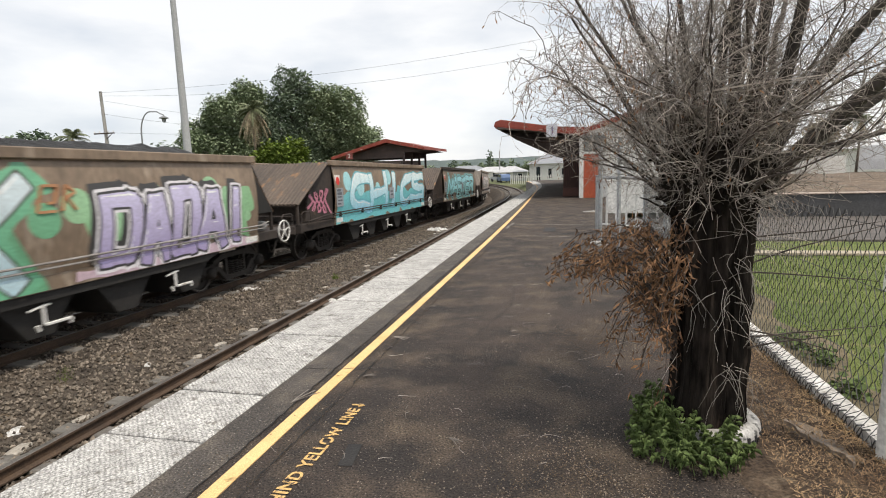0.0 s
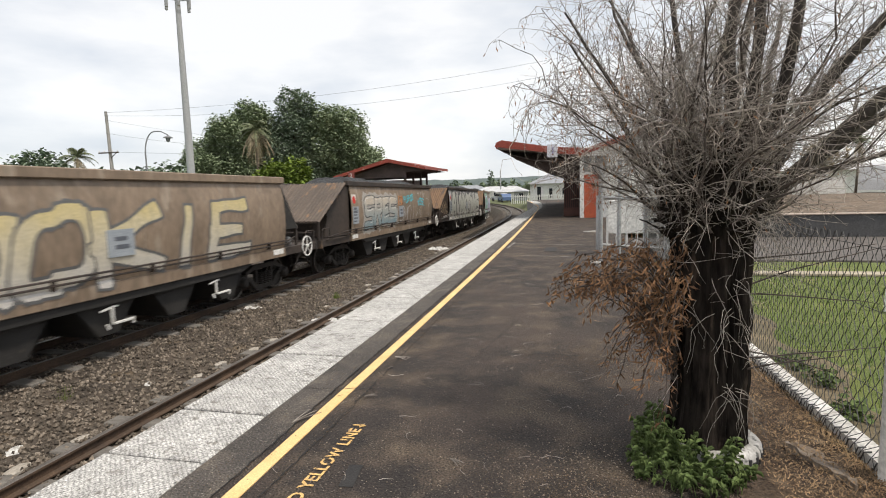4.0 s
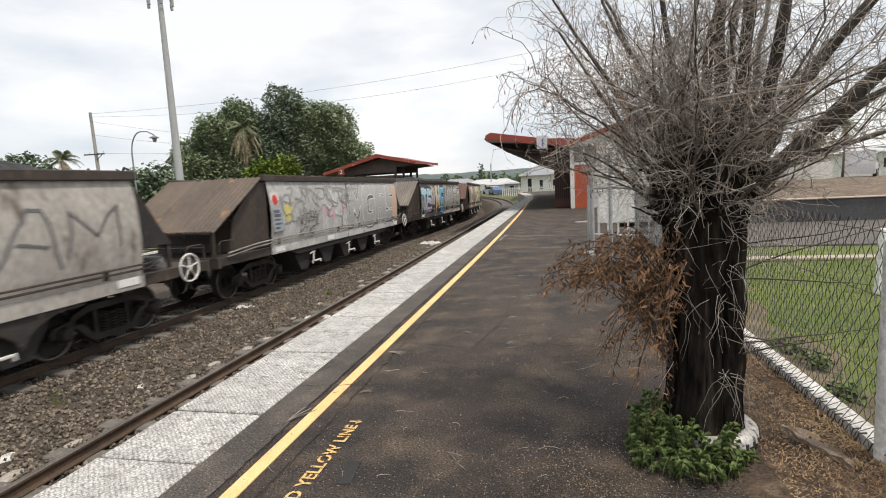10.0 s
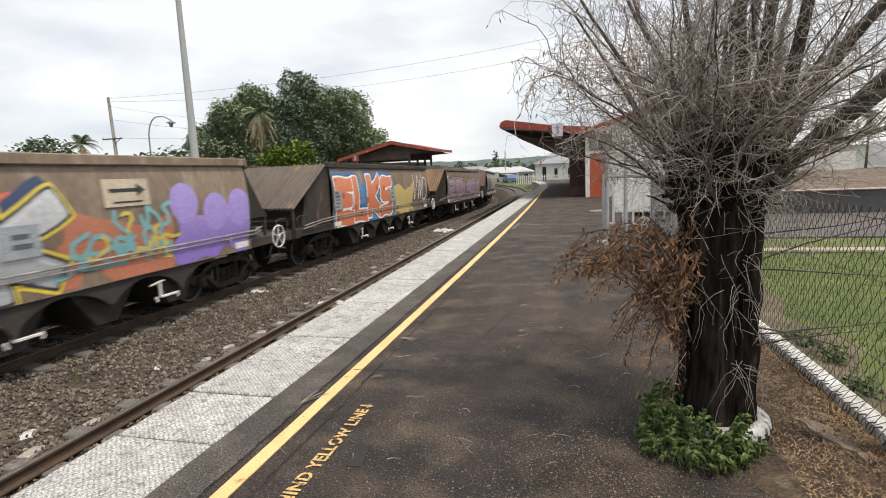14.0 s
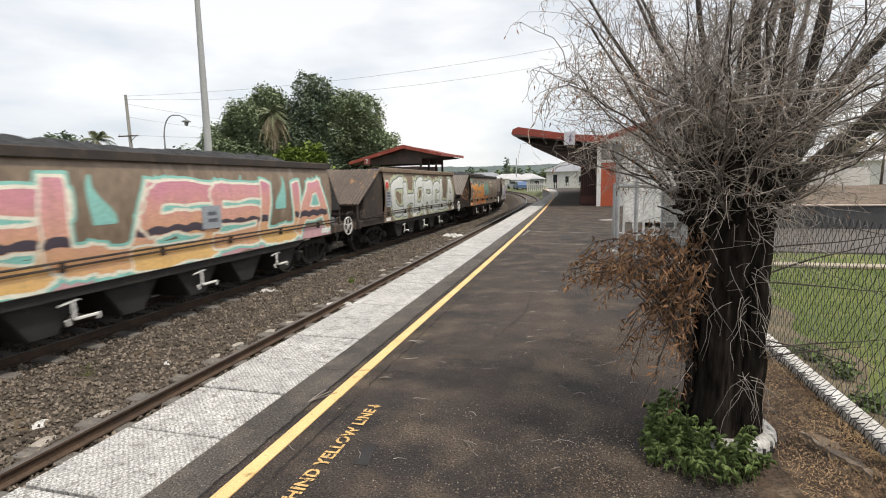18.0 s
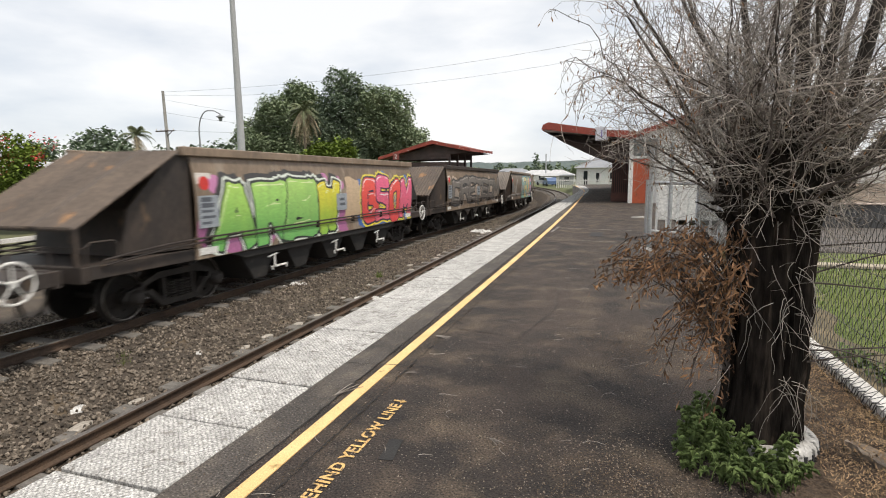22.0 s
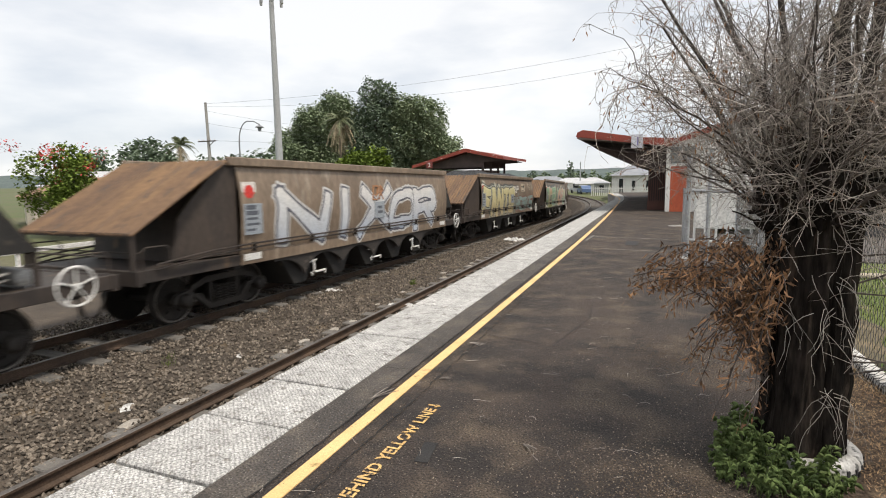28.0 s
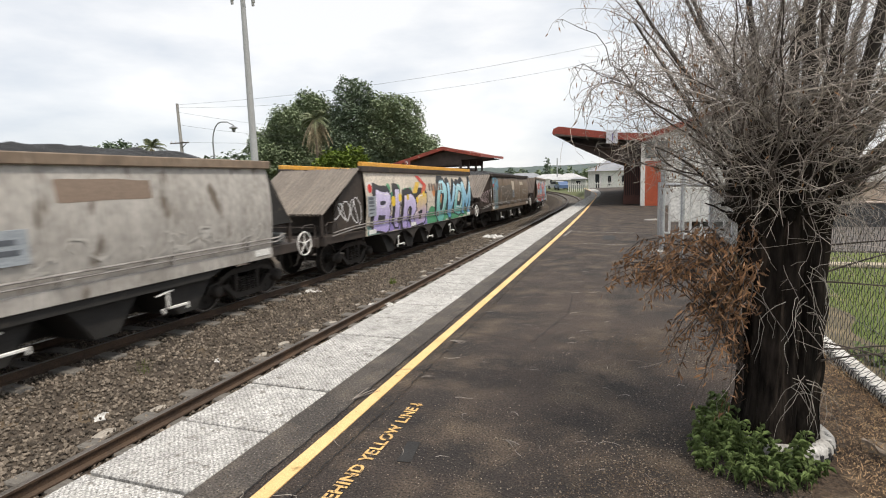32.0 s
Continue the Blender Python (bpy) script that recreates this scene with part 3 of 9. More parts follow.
def wagon_parts():
    """The meshes that all wagons share."""
    P = {}

    def keep(name, form, mat, soft=0):
        P[name] = form.mesh(name, mat)
        if soft:
            smooth(P[name], soft)

    for sgn, nm in ((1, "side_near"), (-1, "side_far")):
        f = Form()
        f.slab(lambda u, v: (sgn * side_x(SILL_T + v * (TOP - SILL_T)), SIDE_A + u * (SIDE_B - SIDE_A), SILL_T + v * (TOP - SILL_T)), 1, 8, (-sgn * 0.02, 0, 0))
        keep(nm, f, WAGON_BROWN, 30)
        f = Form().box(sgn * 1.335, (SIDE_A + SIDE_B) / 2 , (SILL_T + SILL_B) / 2, 0.06, SIDE_B - SIDE_A, SILL_T - SILL_B, 0.008)
        keep(nm + "_sill", f, WAGON_BROWN)
        f = Form()
        f.box(sgn * 1.31, (SIDE_A + SIDE_B) / 2 - 0.05, TOP + 0.08, 0.15, SIDE_B - SIDE_A + 0.25, 0.16, 0.015)
        keep(nm + "_top", f, WAGON_DARK)
        f = Form()
        for z, o in ((1.34, 0.085), (1.26, 0.06)):
            f.tube([(sgn * (1.30 + o), 1.20, z - 0.13), (sgn * (1.345 + o), 1.60, z - 0.08), (sgn * (1.345 + o), 2.3, z - 0.03), (sgn * (1.345 + o), 3.0, z - 0.01),
                    (sgn * (1.345 + o), 4.0, z), (sgn * (1.345 + o), SIDE_B + 0.1, z), (sgn * (1.345 + o), SIDE_B + 0.35, z + 0.06)], 0.017, 6)
        for i in range(6):
            y = SIDE_A + 0.3 + i * 1.85
            f.box(sgn * 1.385, y, 1.27, 0.10, 0.03, 0.17)
        keep(nm + "_rail", f, WAGON_DARK)
    f = Form()   # welded seam
    f.slab(lambda u, v: (side_x(SILL_T + v * (TOP - SILL_T)) + 0.002, 0.022 * u, SILL_T + v * (TOP - SILL_T)), 1, 8, (-0.006, 0, 0))
    keep("weld_seam", f, WAGON_DARK)
    # hopper ends: upright end plates set in, coloured dark for shade beneath the hoods
    for e, nm in ((0, "rear"), (1, "front")):
        k = (lambda y: y) if e == 0 else (lambda y: PITCH - 0.15 - y)
        hip_top, tip, tip_z = (2.85, 0.86, 1.70) if e == 0 else (1.20, 0.22, 1.62)
        e0 = 0.95 if e == 0 else -0.72
        plate_a = 1.85 if e == 0 else 0.70
        a_side = SIDE_A if e == 0 else PITCH - 0.15 - SIDE_B
        f = Form()   # corrugated hood
        n = 44
        thick = 0.02

        def hood(u, v):
            x = -1.30 + 2.60 * u
            w = 0.019 * (1 if int(u * n) % 2 else -1)
            return (x, k(hip_top + v * (tip - hip_top)), TOP + 0.10 + v * (tip_z - TOP - 0.10) + w)
        f.slab(hood, n, 1, (0, 0, -thick))
        keep(nm + "_hood", f, HOOD)
        f = Form()   # end wall and cheeks of the hopper
        deep = 0.32 if e == 0 else 0.40
        outline = [(a_side, SILL_T), (plate_a, SILL_T), (plate_a + 0.15, 1.9), (hip_top - 0.1, TOP + 0.02), (a_side, TOP + 0.02)]
        # black sheets added for the shade in the front hood's open sides
        if e:
            for sx in (-1.295, 1.275):
                f.prism([(k(a_side), TOP + 0.02), (k(a_side), tip_z - 0.02), (k(tip + 0.02), tip_z - 0.02), (k(hip_top - 0.1), TOP + 0.02)], "x", sx, sx + 0.02)
        for sx in (-1, 1):      # the cheeks run inwards towards the end
            rim = [(sx * (1.285 - deep * max(0.0, a_side - y) / (a_side - plate_a)), k(y), z) for y, z in outline]
            n5 = len(rim)
            f.add(rim + [(x - sx * 0.02, y, z) for x, y, z in rim], [tuple(range(n5)), tuple(range(2 * n5 - 1, n5 - 1, -1))] + [(i, (i + 1) % n5, n5 + (i + 1) % n5, n5 + i) for i in range(n5)])
        f.slab(lambda u, v: (-(1.27 - deep) + 2 * (1.27 - deep) * u, k(plate_a + 0.15 * min(1, v * 2) + max(0, v - 0.5) * 2 * (hip_top - 0.1 - plate_a - 0.15)), SILL_T + (v * 2 * 0.72 if v <= 0.5 else 0.72 + (v - 0.5) * 2 * (TOP - 1.9))), 1, 2, (0, 0.02 if e == 0 else -0.02, 0))
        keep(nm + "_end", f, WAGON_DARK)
        keep(nm + "_deck", Form().box(0, k((a_side + e0) / 2), 1.10, 2.50, a_side - e0 - 0.1, 0.05, 0.008), WAGON_DARK)
        keep(nm + "_beam", Form().box(0, k(e0), 1.02, 2.66, 0.10, 0.24, 0.01), WAGON_DARK)
        keep(nm + "_sole_bar", Form().box(0, k((a_side + e0) / 2 + 0.03), 1.04, 0.07, a_side - e0 - 0.06, 0.20, 0.008), WAGON_DARK)
        f = Form()   # posts under the hood
        f.box(0, k(tip + 0.05), (tip_z + 1.16) / 2, 0.06, 0.06, tip_z - 1.14)
        keep(nm + "_post", f, WAGON_DARK)
        keep(nm + "_hood_beam", Form().box(0, k(tip + 0.05), tip_z - 0.02, 2.42, 0.07, 0.07), WAGON_DARK)
        f = Form()   # hand rails of the end platform
        for sx in (-1.30, 1.30):
            f.tube([(sx, k(e0 + 0.06), 1.12), (sx, k(e0 + 0.06), 1.42), (sx, k(e0 + 0.14), 1.48), (sx, k(e0 + 0.5), 1.48), (sx, k(e0 + 0.58), 1.42), (sx, k(e0 + 0.58), 1.12)], 0.014, 6)
        f.tube([(-1.3, k(e0 + 0.06), 1.40), (1.3, k(e0 + 0.06), 1.40)], 0.014, 6)
        keep(nm + "_handrail", f, WAGON_DARK)
        f = Form()   # coupler
        f.box(0, k(e0 + 0.05), 0.80, 0.24, 0.40, 0.22, 0.03)
        f.box(0.03 if e else -0.03, k(e0 - 0.13), 0.80, 0.28, 0.16, 0.30, 0.04)
        f.tube([(0.5, k(e0 + 0.1), 0.9), (0.5, k(e0 - 0.02), 0.6), (0.48, k(e0 - 0.08), 0.45), (0.42, k(e0 - 0.12), 0.40)], 0.022, 6)
        keep(nm + "_coupler", f, BOGIE)
    keep("centre_sill", Form().box(0, 8.05, 0.90, 0.50, 14.0, 0.28, 0.01).box(0, 8.1, 0.55, 0.7, 6.4, 0.5, 0.02), UNDER)
    keep("side_skirt", Form().prism([(3.9, 0.96), (4.4, 0.80), (11.6, 0.80), (12.1, 0.96)], "x", -0.02, 0.02), UNDER)
    f = Form()   # skirt cut out in arches between the chutes
    f.slab(lambda u, v: (-0.02, 4.0 + 8.2 * u, 0.96 + v * (-0.08 - 0.40 * (1 - abs(math.sin(math.pi * (4.0 + 8.2 * u - 5.0) / 1.55)) ** 0.55) * min(1, 12 * u, 12 * (1 - u)))), 82, 1, (0.04, 0, 0))
    keep("arched_skirt", f, surface("arched_skirt_steel", (0.050, 0.042, 0.036), (0.026, 0.023, 0.021), rough=0.7, grain=30, stain=2, bump=0.3, c3=(0.10, 0.085, 0.07), wear=0.62))
    keep("cross_member", Form().box(0, 0, 0.95, 2.5, 0.16, 0.2, 0.01), UNDER)
    f = Form()   # one discharge hopper
    f.slab(lambda u, v: (-1.18 + 2.36 * u, -0.72 + v * 0.50, 0.95 - v * 0.66), 1, 1, (0, 0.03, 0))
    f.slab(lambda u, v: (-1.18 + 2.36 * u, 0.72 - v * 0.50, 0.95 - v * 0.66), 1, 1, (0, -0.03, 0))
    for sx in (-1.18, 1.15):
        f.prism([(-0.72, 0.95), (0.72, 0.95), (0.30, 0.40), (0.20, 0.29), (-0.20, 0.29), (-0.30, 0.40)], "x", sx, sx + 0.03)
    f.box(0, 0, 0.30, 2.3, 0.44, 0.05)
    keep("chute", f, UNDER)
    f = Form()   # white door lever: two arms on a shaft and a long crank
    f.tube([(0.0, -0.20, 0.70), (0.0, 0.05, 0.745), (0.0, 0.12, 0.74)], 0.018, 5)
    f.box(0.0, 0.02, 0.60, 0.03, 0.045, 0.28, 0.006)
    f.box(0.04, 0.20, 0.475, 0.04, 0.40, 0.042, 0.008)
    f.box(0.04, 0.385, 0.44, 0.04, 0.035, 0.09, 0.006)
    f.box(0.02, -0.10, 0.44, 0.03, 0.045, 0.10, 0.006, Matrix.Rotation(0.4, 3, "X"))
    keep("lever", f, WHITE)
    f = Form()   # brake wheel with five spokes
    f.ring((0, 0, 0), 0.265, 0.017, "x", 28, 6)
    for i in range(5):
        a = 2 * math.pi * i / 5 + 0.3
        f.tube([(0, 0, 0), (0.0, 0.265 * math.cos(a), 0.265 * math.sin(a))], 0.013, 5)
    f.turned([(0.045, -0.03), (0.045, 0.03)], (0, 0, 0), "x", 10)
    keep("brake_wheel", f, WHITE, 40)
    f = Form()
    f.tube([(-0.03, 0.0, 0.0), (-0.25, 0.05, 0.0)], 0.02, 6)
    f.box(-0.2, 0.1, -0.02, 0.08, 0.30, 0.12)
    f.tube([(-0.05, 0.03, -0.05), (-0.05, 0.04, -0.42), (-0.03, 0.16, -0.47)], 0.017, 5)
    keep("brake_stand", f, BOGIE)
    f = Form()   # wheel set, about its axle
    for sx in (-1, 1):
        x = sx * 0.5685
        prof = [(0.10, -0.09 * sx), (0.10, -0.07 * sx), (0.33, -0.055 * sx), (0.455, -0.055 * sx), (0.455, -0.03 * sx), (0.43, -0.022 * sx), (0.425, 0.065 * sx),
                (0.365, 0.065 * sx), (0.355, 0.035 * sx), (0.14, 0.01 * sx), (0.12, 0.085 * sx), (0.02, 0.085 * sx)]
        f.turned(prof, (x, 0, 0), "x", 28)
        for i in range(6):   # plate ribs and bolts that show the turn
            a = 2 * math.pi * i / 6
            f.box(x + sx * 0.03, 0.24 * math.cos(a), 0.24 * math.sin(a), 0.03, 0.04, 0.05)
    f.tube([(-0.75, 0, 0), (0.75, 0, 0)], 0.075, 10)
    keep("wheelset", f, BOGIE, 35)
    f = Form()
    # bright ring added on the worn rim to give its highlight
    f.ring((0, 0, 0), 0.393, 0.016, "x", 32, 5)
    keep("wheel_rim", f, surface("worn_rim_highlight", (0.22, 0.20, 0.18), (0.13, 0.115, 0.10), rough=0.5, metal=0.5, grain=40, stain=4, bump=0.1), 40)
    f = Form()   # cast side frame of a bogie, about its middle, at rail height 0
    pts_top = [(-1.16, 0.47), (-1.10, 0.55), (-0.75, 0.62), (-0.45, 0.78), (0.45, 0.78), (0.75, 0.62), (1.10, 0.55), (1.16, 0.47)]
    pts_bot = [(1.16, 0.40), (1.0, 0.38), (0.72, 0.48), (0.42, 0.22), (-0.42, 0.22), (-0.72, 0.48), (-1.0, 0.38), (-1.16, 0.40)]
    f.prism(pts_top[0:3] + pts_bot[5:8], "x", -0.05, 0.05)
    f.prism(pts_top[5:8] + pts_bot[0:3], "x", -0.05, 0.05)
    f.prism([(-0.80, 0.66), (-0.45, 0.79), (0.45, 0.79), (0.80, 0.66), (0.80, 0.58), (0.42, 0.68), (-0.42, 0.68), (-0.80, 0.58)], "x", -0.06, 0.06)
    f.prism([(-0.75, 0.50), (-0.40, 0.18), (0.40, 0.18), (0.75, 0.50), (0.62, 0.52), (0.36, 0.28), (-0.36, 0.28), (-0.62, 0.52)], "x", -0.06, 0.06)
    for sy in (-0.33, 0.33):
        f.box(0, sy, 0.48, 0.09, 0.07, 0.42)
    keep("side_frame", f, BOGIE)
    f = Form()   # springs
    for sy in (-0.17, 0.0, 0.17):
        for i in range(6):
            f.ring((0.02, sy, 0.31 + i * 0.05), 0.062, 0.018, "z", 10, 4)
    keep("spring_nest", f, BOGIE)
    f = Form()   # axle box
    f.turned([(0.11, -0.02), (0.13, 0.0), (0.13, 0.10), (0.09, 0.15), (0.03, 0.16)], (0, 0, 0), "x", 12)
    keep("axle_box", f, BOGIE, 40)
    f = Form()   # air tank
    f.tube([(-0.30, 0, 0), (-0.26, 0, 0), (0.26, 0, 0), (0.30, 0, 0)], [0.06, 0.115, 0.115, 0.06], 12)
    keep("air_tank", f, surface("tank_grey_white", (0.48, 0.47, 0.45), (0.32, 0.31, 0.29), rough=0.7), 40)
    # coal: a low uneven load, and a load heaped above the rim
    for nm, rise in (("coal", 0.12), ("coal_heap", 0.31)):
        f = Form()

        def mound(u, v):
            x, y = -1.24 + 2.48 * u, SIDE_A - 0.05 + v * (SIDE_B - SIDE_A + 0.1)
            e = min(1, 3.2 * u, 3.2 * (1 - u)) * min(1, 7 * v, 7 * (1 - v))
            e = e * e * (3 - 2 * e)
            return (x, y, TOP + 0.02 + e * rise * (1 + 0.16 * noise.noise((x * 0.7, y * 0.45, 3))) + e * 0.07 * noise.noise((x * 4, y * 4, 1)) + e * 0.03 * noise.noise((x * 11, y * 11, 7)))
        f.sheet(mound, 20, 84)
        keep(nm, f, COAL)
    f = Form().box(0, 0, 0, 0.012, 0.37, 0.37, 0.003)
    keep("sign_plate", f, surface("sign_white", (0.72, 0.68, 0.64), (0.62, 0.57, 0.52), rough=0.5, stain=3, bump=0))
    f = Form().turned([(0.125, 0), (0.125, 0.006)], (0, 0, 0), "x", 24)
    keep("red_disc", f, paint((0.62, 0.035, 0.025)))
    f = Form().box(0, 0, 0, 0.010, 0.50, 0.58, 0.003)
    keep("number_plate", f, surface("plate_grey", (0.34, 0.37, 0.40), (0.28, 0.31, 0.34), rough=0.5, stain=3, bump=0))
    f = Form()
    for i, (w, h) in enumerate(((0.26, 0.08), (0.32, 0.08), (0.30, 0.045), (0.34, 0.045), (0.24, 0.045))):
        f.box(0, -0.19 + w / 2, 0.22 - i * 0.105, 0.004, w, h)
    keep("plate_bars", f, paint((0.10, 0.11, 0.13)))
    f = Form().box(0, 0, 0, 0.010, 0.46, 0.13, 0.003)
    keep("placard", f, WHITE)
    f = Form().box(0, 0, 0, 0.010, 0.54, 0.44, 0.003)
    keep("mid_plate", f, surface("plate_grey", (0.34, 0.37, 0.40)))
    f = Form().box(0, 0, 0.07, 0.004, 0.24, 0.07).box(0, 0.02, -0.06, 0.004, 0.28, 0.07)
    keep("mid_bars", f, paint((0.10, 0.11, 0.13)))
    f = Form().box(0, 0, 0, 0.010, 0.92, 0.44, 0.003)
    keep("arrow_plate", f, surface("plate_cream", (0.58, 0.50, 0.38), (0.46, 0.39, 0.29), rough=0.5, stain=2, bump=0))
    f = Form().box(0, -0.06, 0.04, 0.004, 0.58, 0.06).prism([(0.20, -0.07), (0.20, 0.15), (0.38, 0.04)], "x", -0.002, 0.002).box(0, 0, -0.15, 0.004, 0.6, 0.03)
    keep("arrow_mark", f, paint((0.03, 0.03, 0.03)))
    f = Form()
    for a, b in (((-0.26, -0.16), (-0.14, 0.20)), ((-0.14, 0.20), (0.10, 0.20)), ((0.10, 0.20), (0.02, -0.04)), ((0.02, -0.04), (-0.10, -0.04)), ((-0.26, -0.16), (0.02, -0.16)),
                 ((0.12, -0.16), (0.24, 0.20)), ((0.24, 0.20), (0.36, 0.10)), ((0.36, 0.10), (0.22, 0.02)), ((0.22, 0.02), (0.34, -0.16))):
        f.tube([(0, *a), (0, *b)], 0.028, 4)
    keep("old_emblem", f, surface("emblem_orange", (0.46, 0.23, 0.11), (0.36, 0.18, 0.09), rough=0.6, bump=0))
    return P


def recolour(ob, mat):
    ob.material_slots[0].link = "OBJECT"
    ob.material_slots[0].material = mat


def hopper_wagon(P, skin, dark, hood, top, label, seed=0):
    rng = random.Random(seed)
    w = thing("hopper_wagon", label=label, category="hopper wagon", group="wagons of the coal train")
    for nm in ("side_near", "side_far"):
        s = share("side_panel", P[nm], w)
        recolour(s, skin)
        r = share("side_sill", P[nm + "_sill"], w)
        recolour(r, skin)
        t = share("top_rail", P[nm + "_top"], w)
        recolour(t, top)
        hr = share("side_handrail", P[nm + "_rail"], w)
        if seed in (1, 2, 8, 10, 11, 12, 16, 24, 25, 26, 27):
            recolour(hr, PALE_RAIL)
    for nm in ("rear", "front"):
        h = share("end_hood", P[nm + "_hood"], w)
        recolour(h, hood)
        # front end takes black, rear a darker brown, for the shade beneath the hood
        h = share("hopper_end", P[nm + "_end"], w)
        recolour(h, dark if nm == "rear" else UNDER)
        share("end_deck", P[nm + "_deck"], w)
        share("end_beam", P[nm + "_beam"], w)
        for sx in (-1.29, 1.29):
            share("sole_bar", P[nm + "_sole_bar"], w, pose(sx, 0, 0))
        for sx in (-1.24, 1.24):
            share("hood_post", P[nm + "_post"], w, pose(sx, 0, 0))
        share("hood_beam", P[nm + "_hood_beam"], w)
        share("end_handrail", P[nm + "_handrail"], w)
        share("coupler", P[nm + "_coupler"], w)
    for y in (5.65, 8.75, 10.85):
        recolour(share("weld_seam", P["weld_seam"], w, pose(0, y, 0)), skin)
    share("centre_sill", P["centre_sill"], w)
    for sx in (-1.30, 1.30):
        share("side_skirt", P["arched_skirt" if seed in (2, 9, 11, 12, 16, 17, 21, 23, 24, 26) else "side_skirt"], w, pose(sx, 0, 0))
    for y in (3.05, 5.2, 7.9, 10.6, 13.1):
        share("cross_member", P["cross_member"], w, pose(0, y, 0))
    share("coal_load", P["coal_heap" if seed in (1, 2, 3, 5, 7, 9, 10, 13, 15, 19, 20, 22, 25, 27) else "coal"], w, label="heaped black coal")
    for y in (5.0, 6.55, 8.1, 9.65, 11.2):
        share("discharge_chute", P["chute"], w, pose(0, y, 0))
    for y in (5.5, 8.2, 10.8):
        share("door_lever", P["lever"], w, pose(1.28, y - 0.12, 0, 0, 0, 0), "white-painted door lever")
    bw = share("brake_wheel", P["brake_wheel"], w, pose(1.34, PITCH, 1.08), "white five-spoked brake wheel")
    share("brake_stand", P["brake_stand"], bw)
    share("air_tank", P["air_tank"], w, pose(0.80, PITCH - 0.45, 1.26), "small white air tank")
    axles = []
    for mid in (3.05, 13.10):
        for sx in (-1, 1):
            sf = share("bogie_side_frame", P["side_frame"], w, pose(sx * 0.86, mid, 0))
            share("spring_nest", P["spring_nest"], sf)
            for d in (-0.92, 0.92):
                share("axle_box", P["axle_box"], sf, pose(0.0, d, 0.43, 0, 0, 0 if sx > 0 else 180))
        for d in (-0.92, 0.92):
            ax = share("wheelset", P["wheelset"], w, pose(0, mid + d, 0.43))
            share("wheel_rim", P["wheel_rim"], ax, pose(0.632, 0, 0), "worn bright wheel rim")
            axles.append(ax)
    x = side_x(2.45) + 0.012
    sp = share("sign_plate", P["sign_plate"], w, pose(x, SIDE_A + 0.24, 2.30, 0, -4, 0), "white square plate with a red disc")
    share("red_disc", P["red_disc"], sp, pose(0.006, 0, 0))
    npl = share("number_plate", P["number_plate"], w, pose(side_x(1.85) + 0.012, SIDE_A + 0.29, 1.79), "grey number plate")
    tagged(share("plate_writing", P["plate_bars"], npl, pose(0.007, 0, 0)), kind="stuff")
    if seed in (1, 8, 14, 26):
        for y in (3.4, 6.5, 13.1):
            share("placard", P["placard"], w, pose(1.372, y, 1.05), "small white placard")
        w["axle_count"] = len(axles)
        return w, axles
    mid = share("capacity_plate", P["mid_plate"], w, pose(side_x(1.8) + 0.0155, 8.1 + 0.18 + rng.uniform(-0.05, 0.05), 1.76), "grey capacity plate")
    tagged(share("plate_writing", P["mid_bars"], mid, pose(0.007, 0, 0)), kind="stuff")
    for y in (SIDE_A + 0.28, SIDE_B - 0.35):
        share("placard", P["placard"], w, pose(1.372, y, 1.08), "small white placard")
    w["axle_count"] = len(axles)
    return w, axles


# ---------------- graffiti ----------------
STEP = 0.034
GY = np.arange(SIDE_A + 0.02, SIDE_B - 0.02, STEP)
GZ = SILL_T + STEP * np.arange(-6, 47)
FY, FZ = np.meshgrid(GY, GZ, indexing="ij")

# skeletons of the letters on a grid of nine by nine: x and y of each bend; "~" marks a rounded stroke
SKELETON = {
    "A": "00 38 58 80|23 63", "B": "00 08|~08 58 88 75 54 04|~04 54 84 82 80 50 00", "C": "~78 48 17 04 11 40 70", "D": "00 08|~08 48 88 84 80 40 00",
    "E": "88 08 00 80|04 64", "F": "88 08 00|04 64", "G": "~87 68 28 06 04 02 20 60 81|81 84 54", "H": "00 08|80 88|04 84", "I": "40 48", "K": "00 08|88 04 80",
    "L": "08 00 80", "M": "00 08 43 88 80", "N": "00 08 80 88", "O": "~40 10 04 18 48 78 84 70 40", "P": "00 08|~08 58 88 86 84 54 04", "R": "00 08|~08 58 88 86 84 54 04|44 80",
    "S": "~88 48 08 06 04 44 84 82 80 40 00", "T": "40 48|08 88", "U": "~08 04 00 40 80 84 88", "V": "08 40 88", "W": "08 20 46 60 88", "X": "00 88|08 80",
    "Y": "08 44 88|44 40", "Z": "08 88 00 80", "i": "40 45|48 47", "n": "00 06|~04 26 56 84 82 80", "s": "~76 56 16 14 24 54 73 72 70 50 10 01", ".": "30 50",
}


def skeleton(ch):
    strokes = []
    for stroke in SKELETON.get(ch, SKELETON["S"]).split("|"):
        soft = stroke.startswith("~")
        pts = np.array([(int(t[0]) / 8, int(t[1]) / 8) for t in stroke.strip("~").split()])
        for turn in range(2 if soft else 0):      # cut the corners
            a, b = pts[:-1], pts[1:]
            mids = np.stack([a * 0.75 + b * 0.25, a * 0.25 + b * 0.75], 1).reshape(-1, 2)
            pts = np.vstack([pts[:1], mids, pts[-1:]])
        strokes.append(pts)
    return strokes


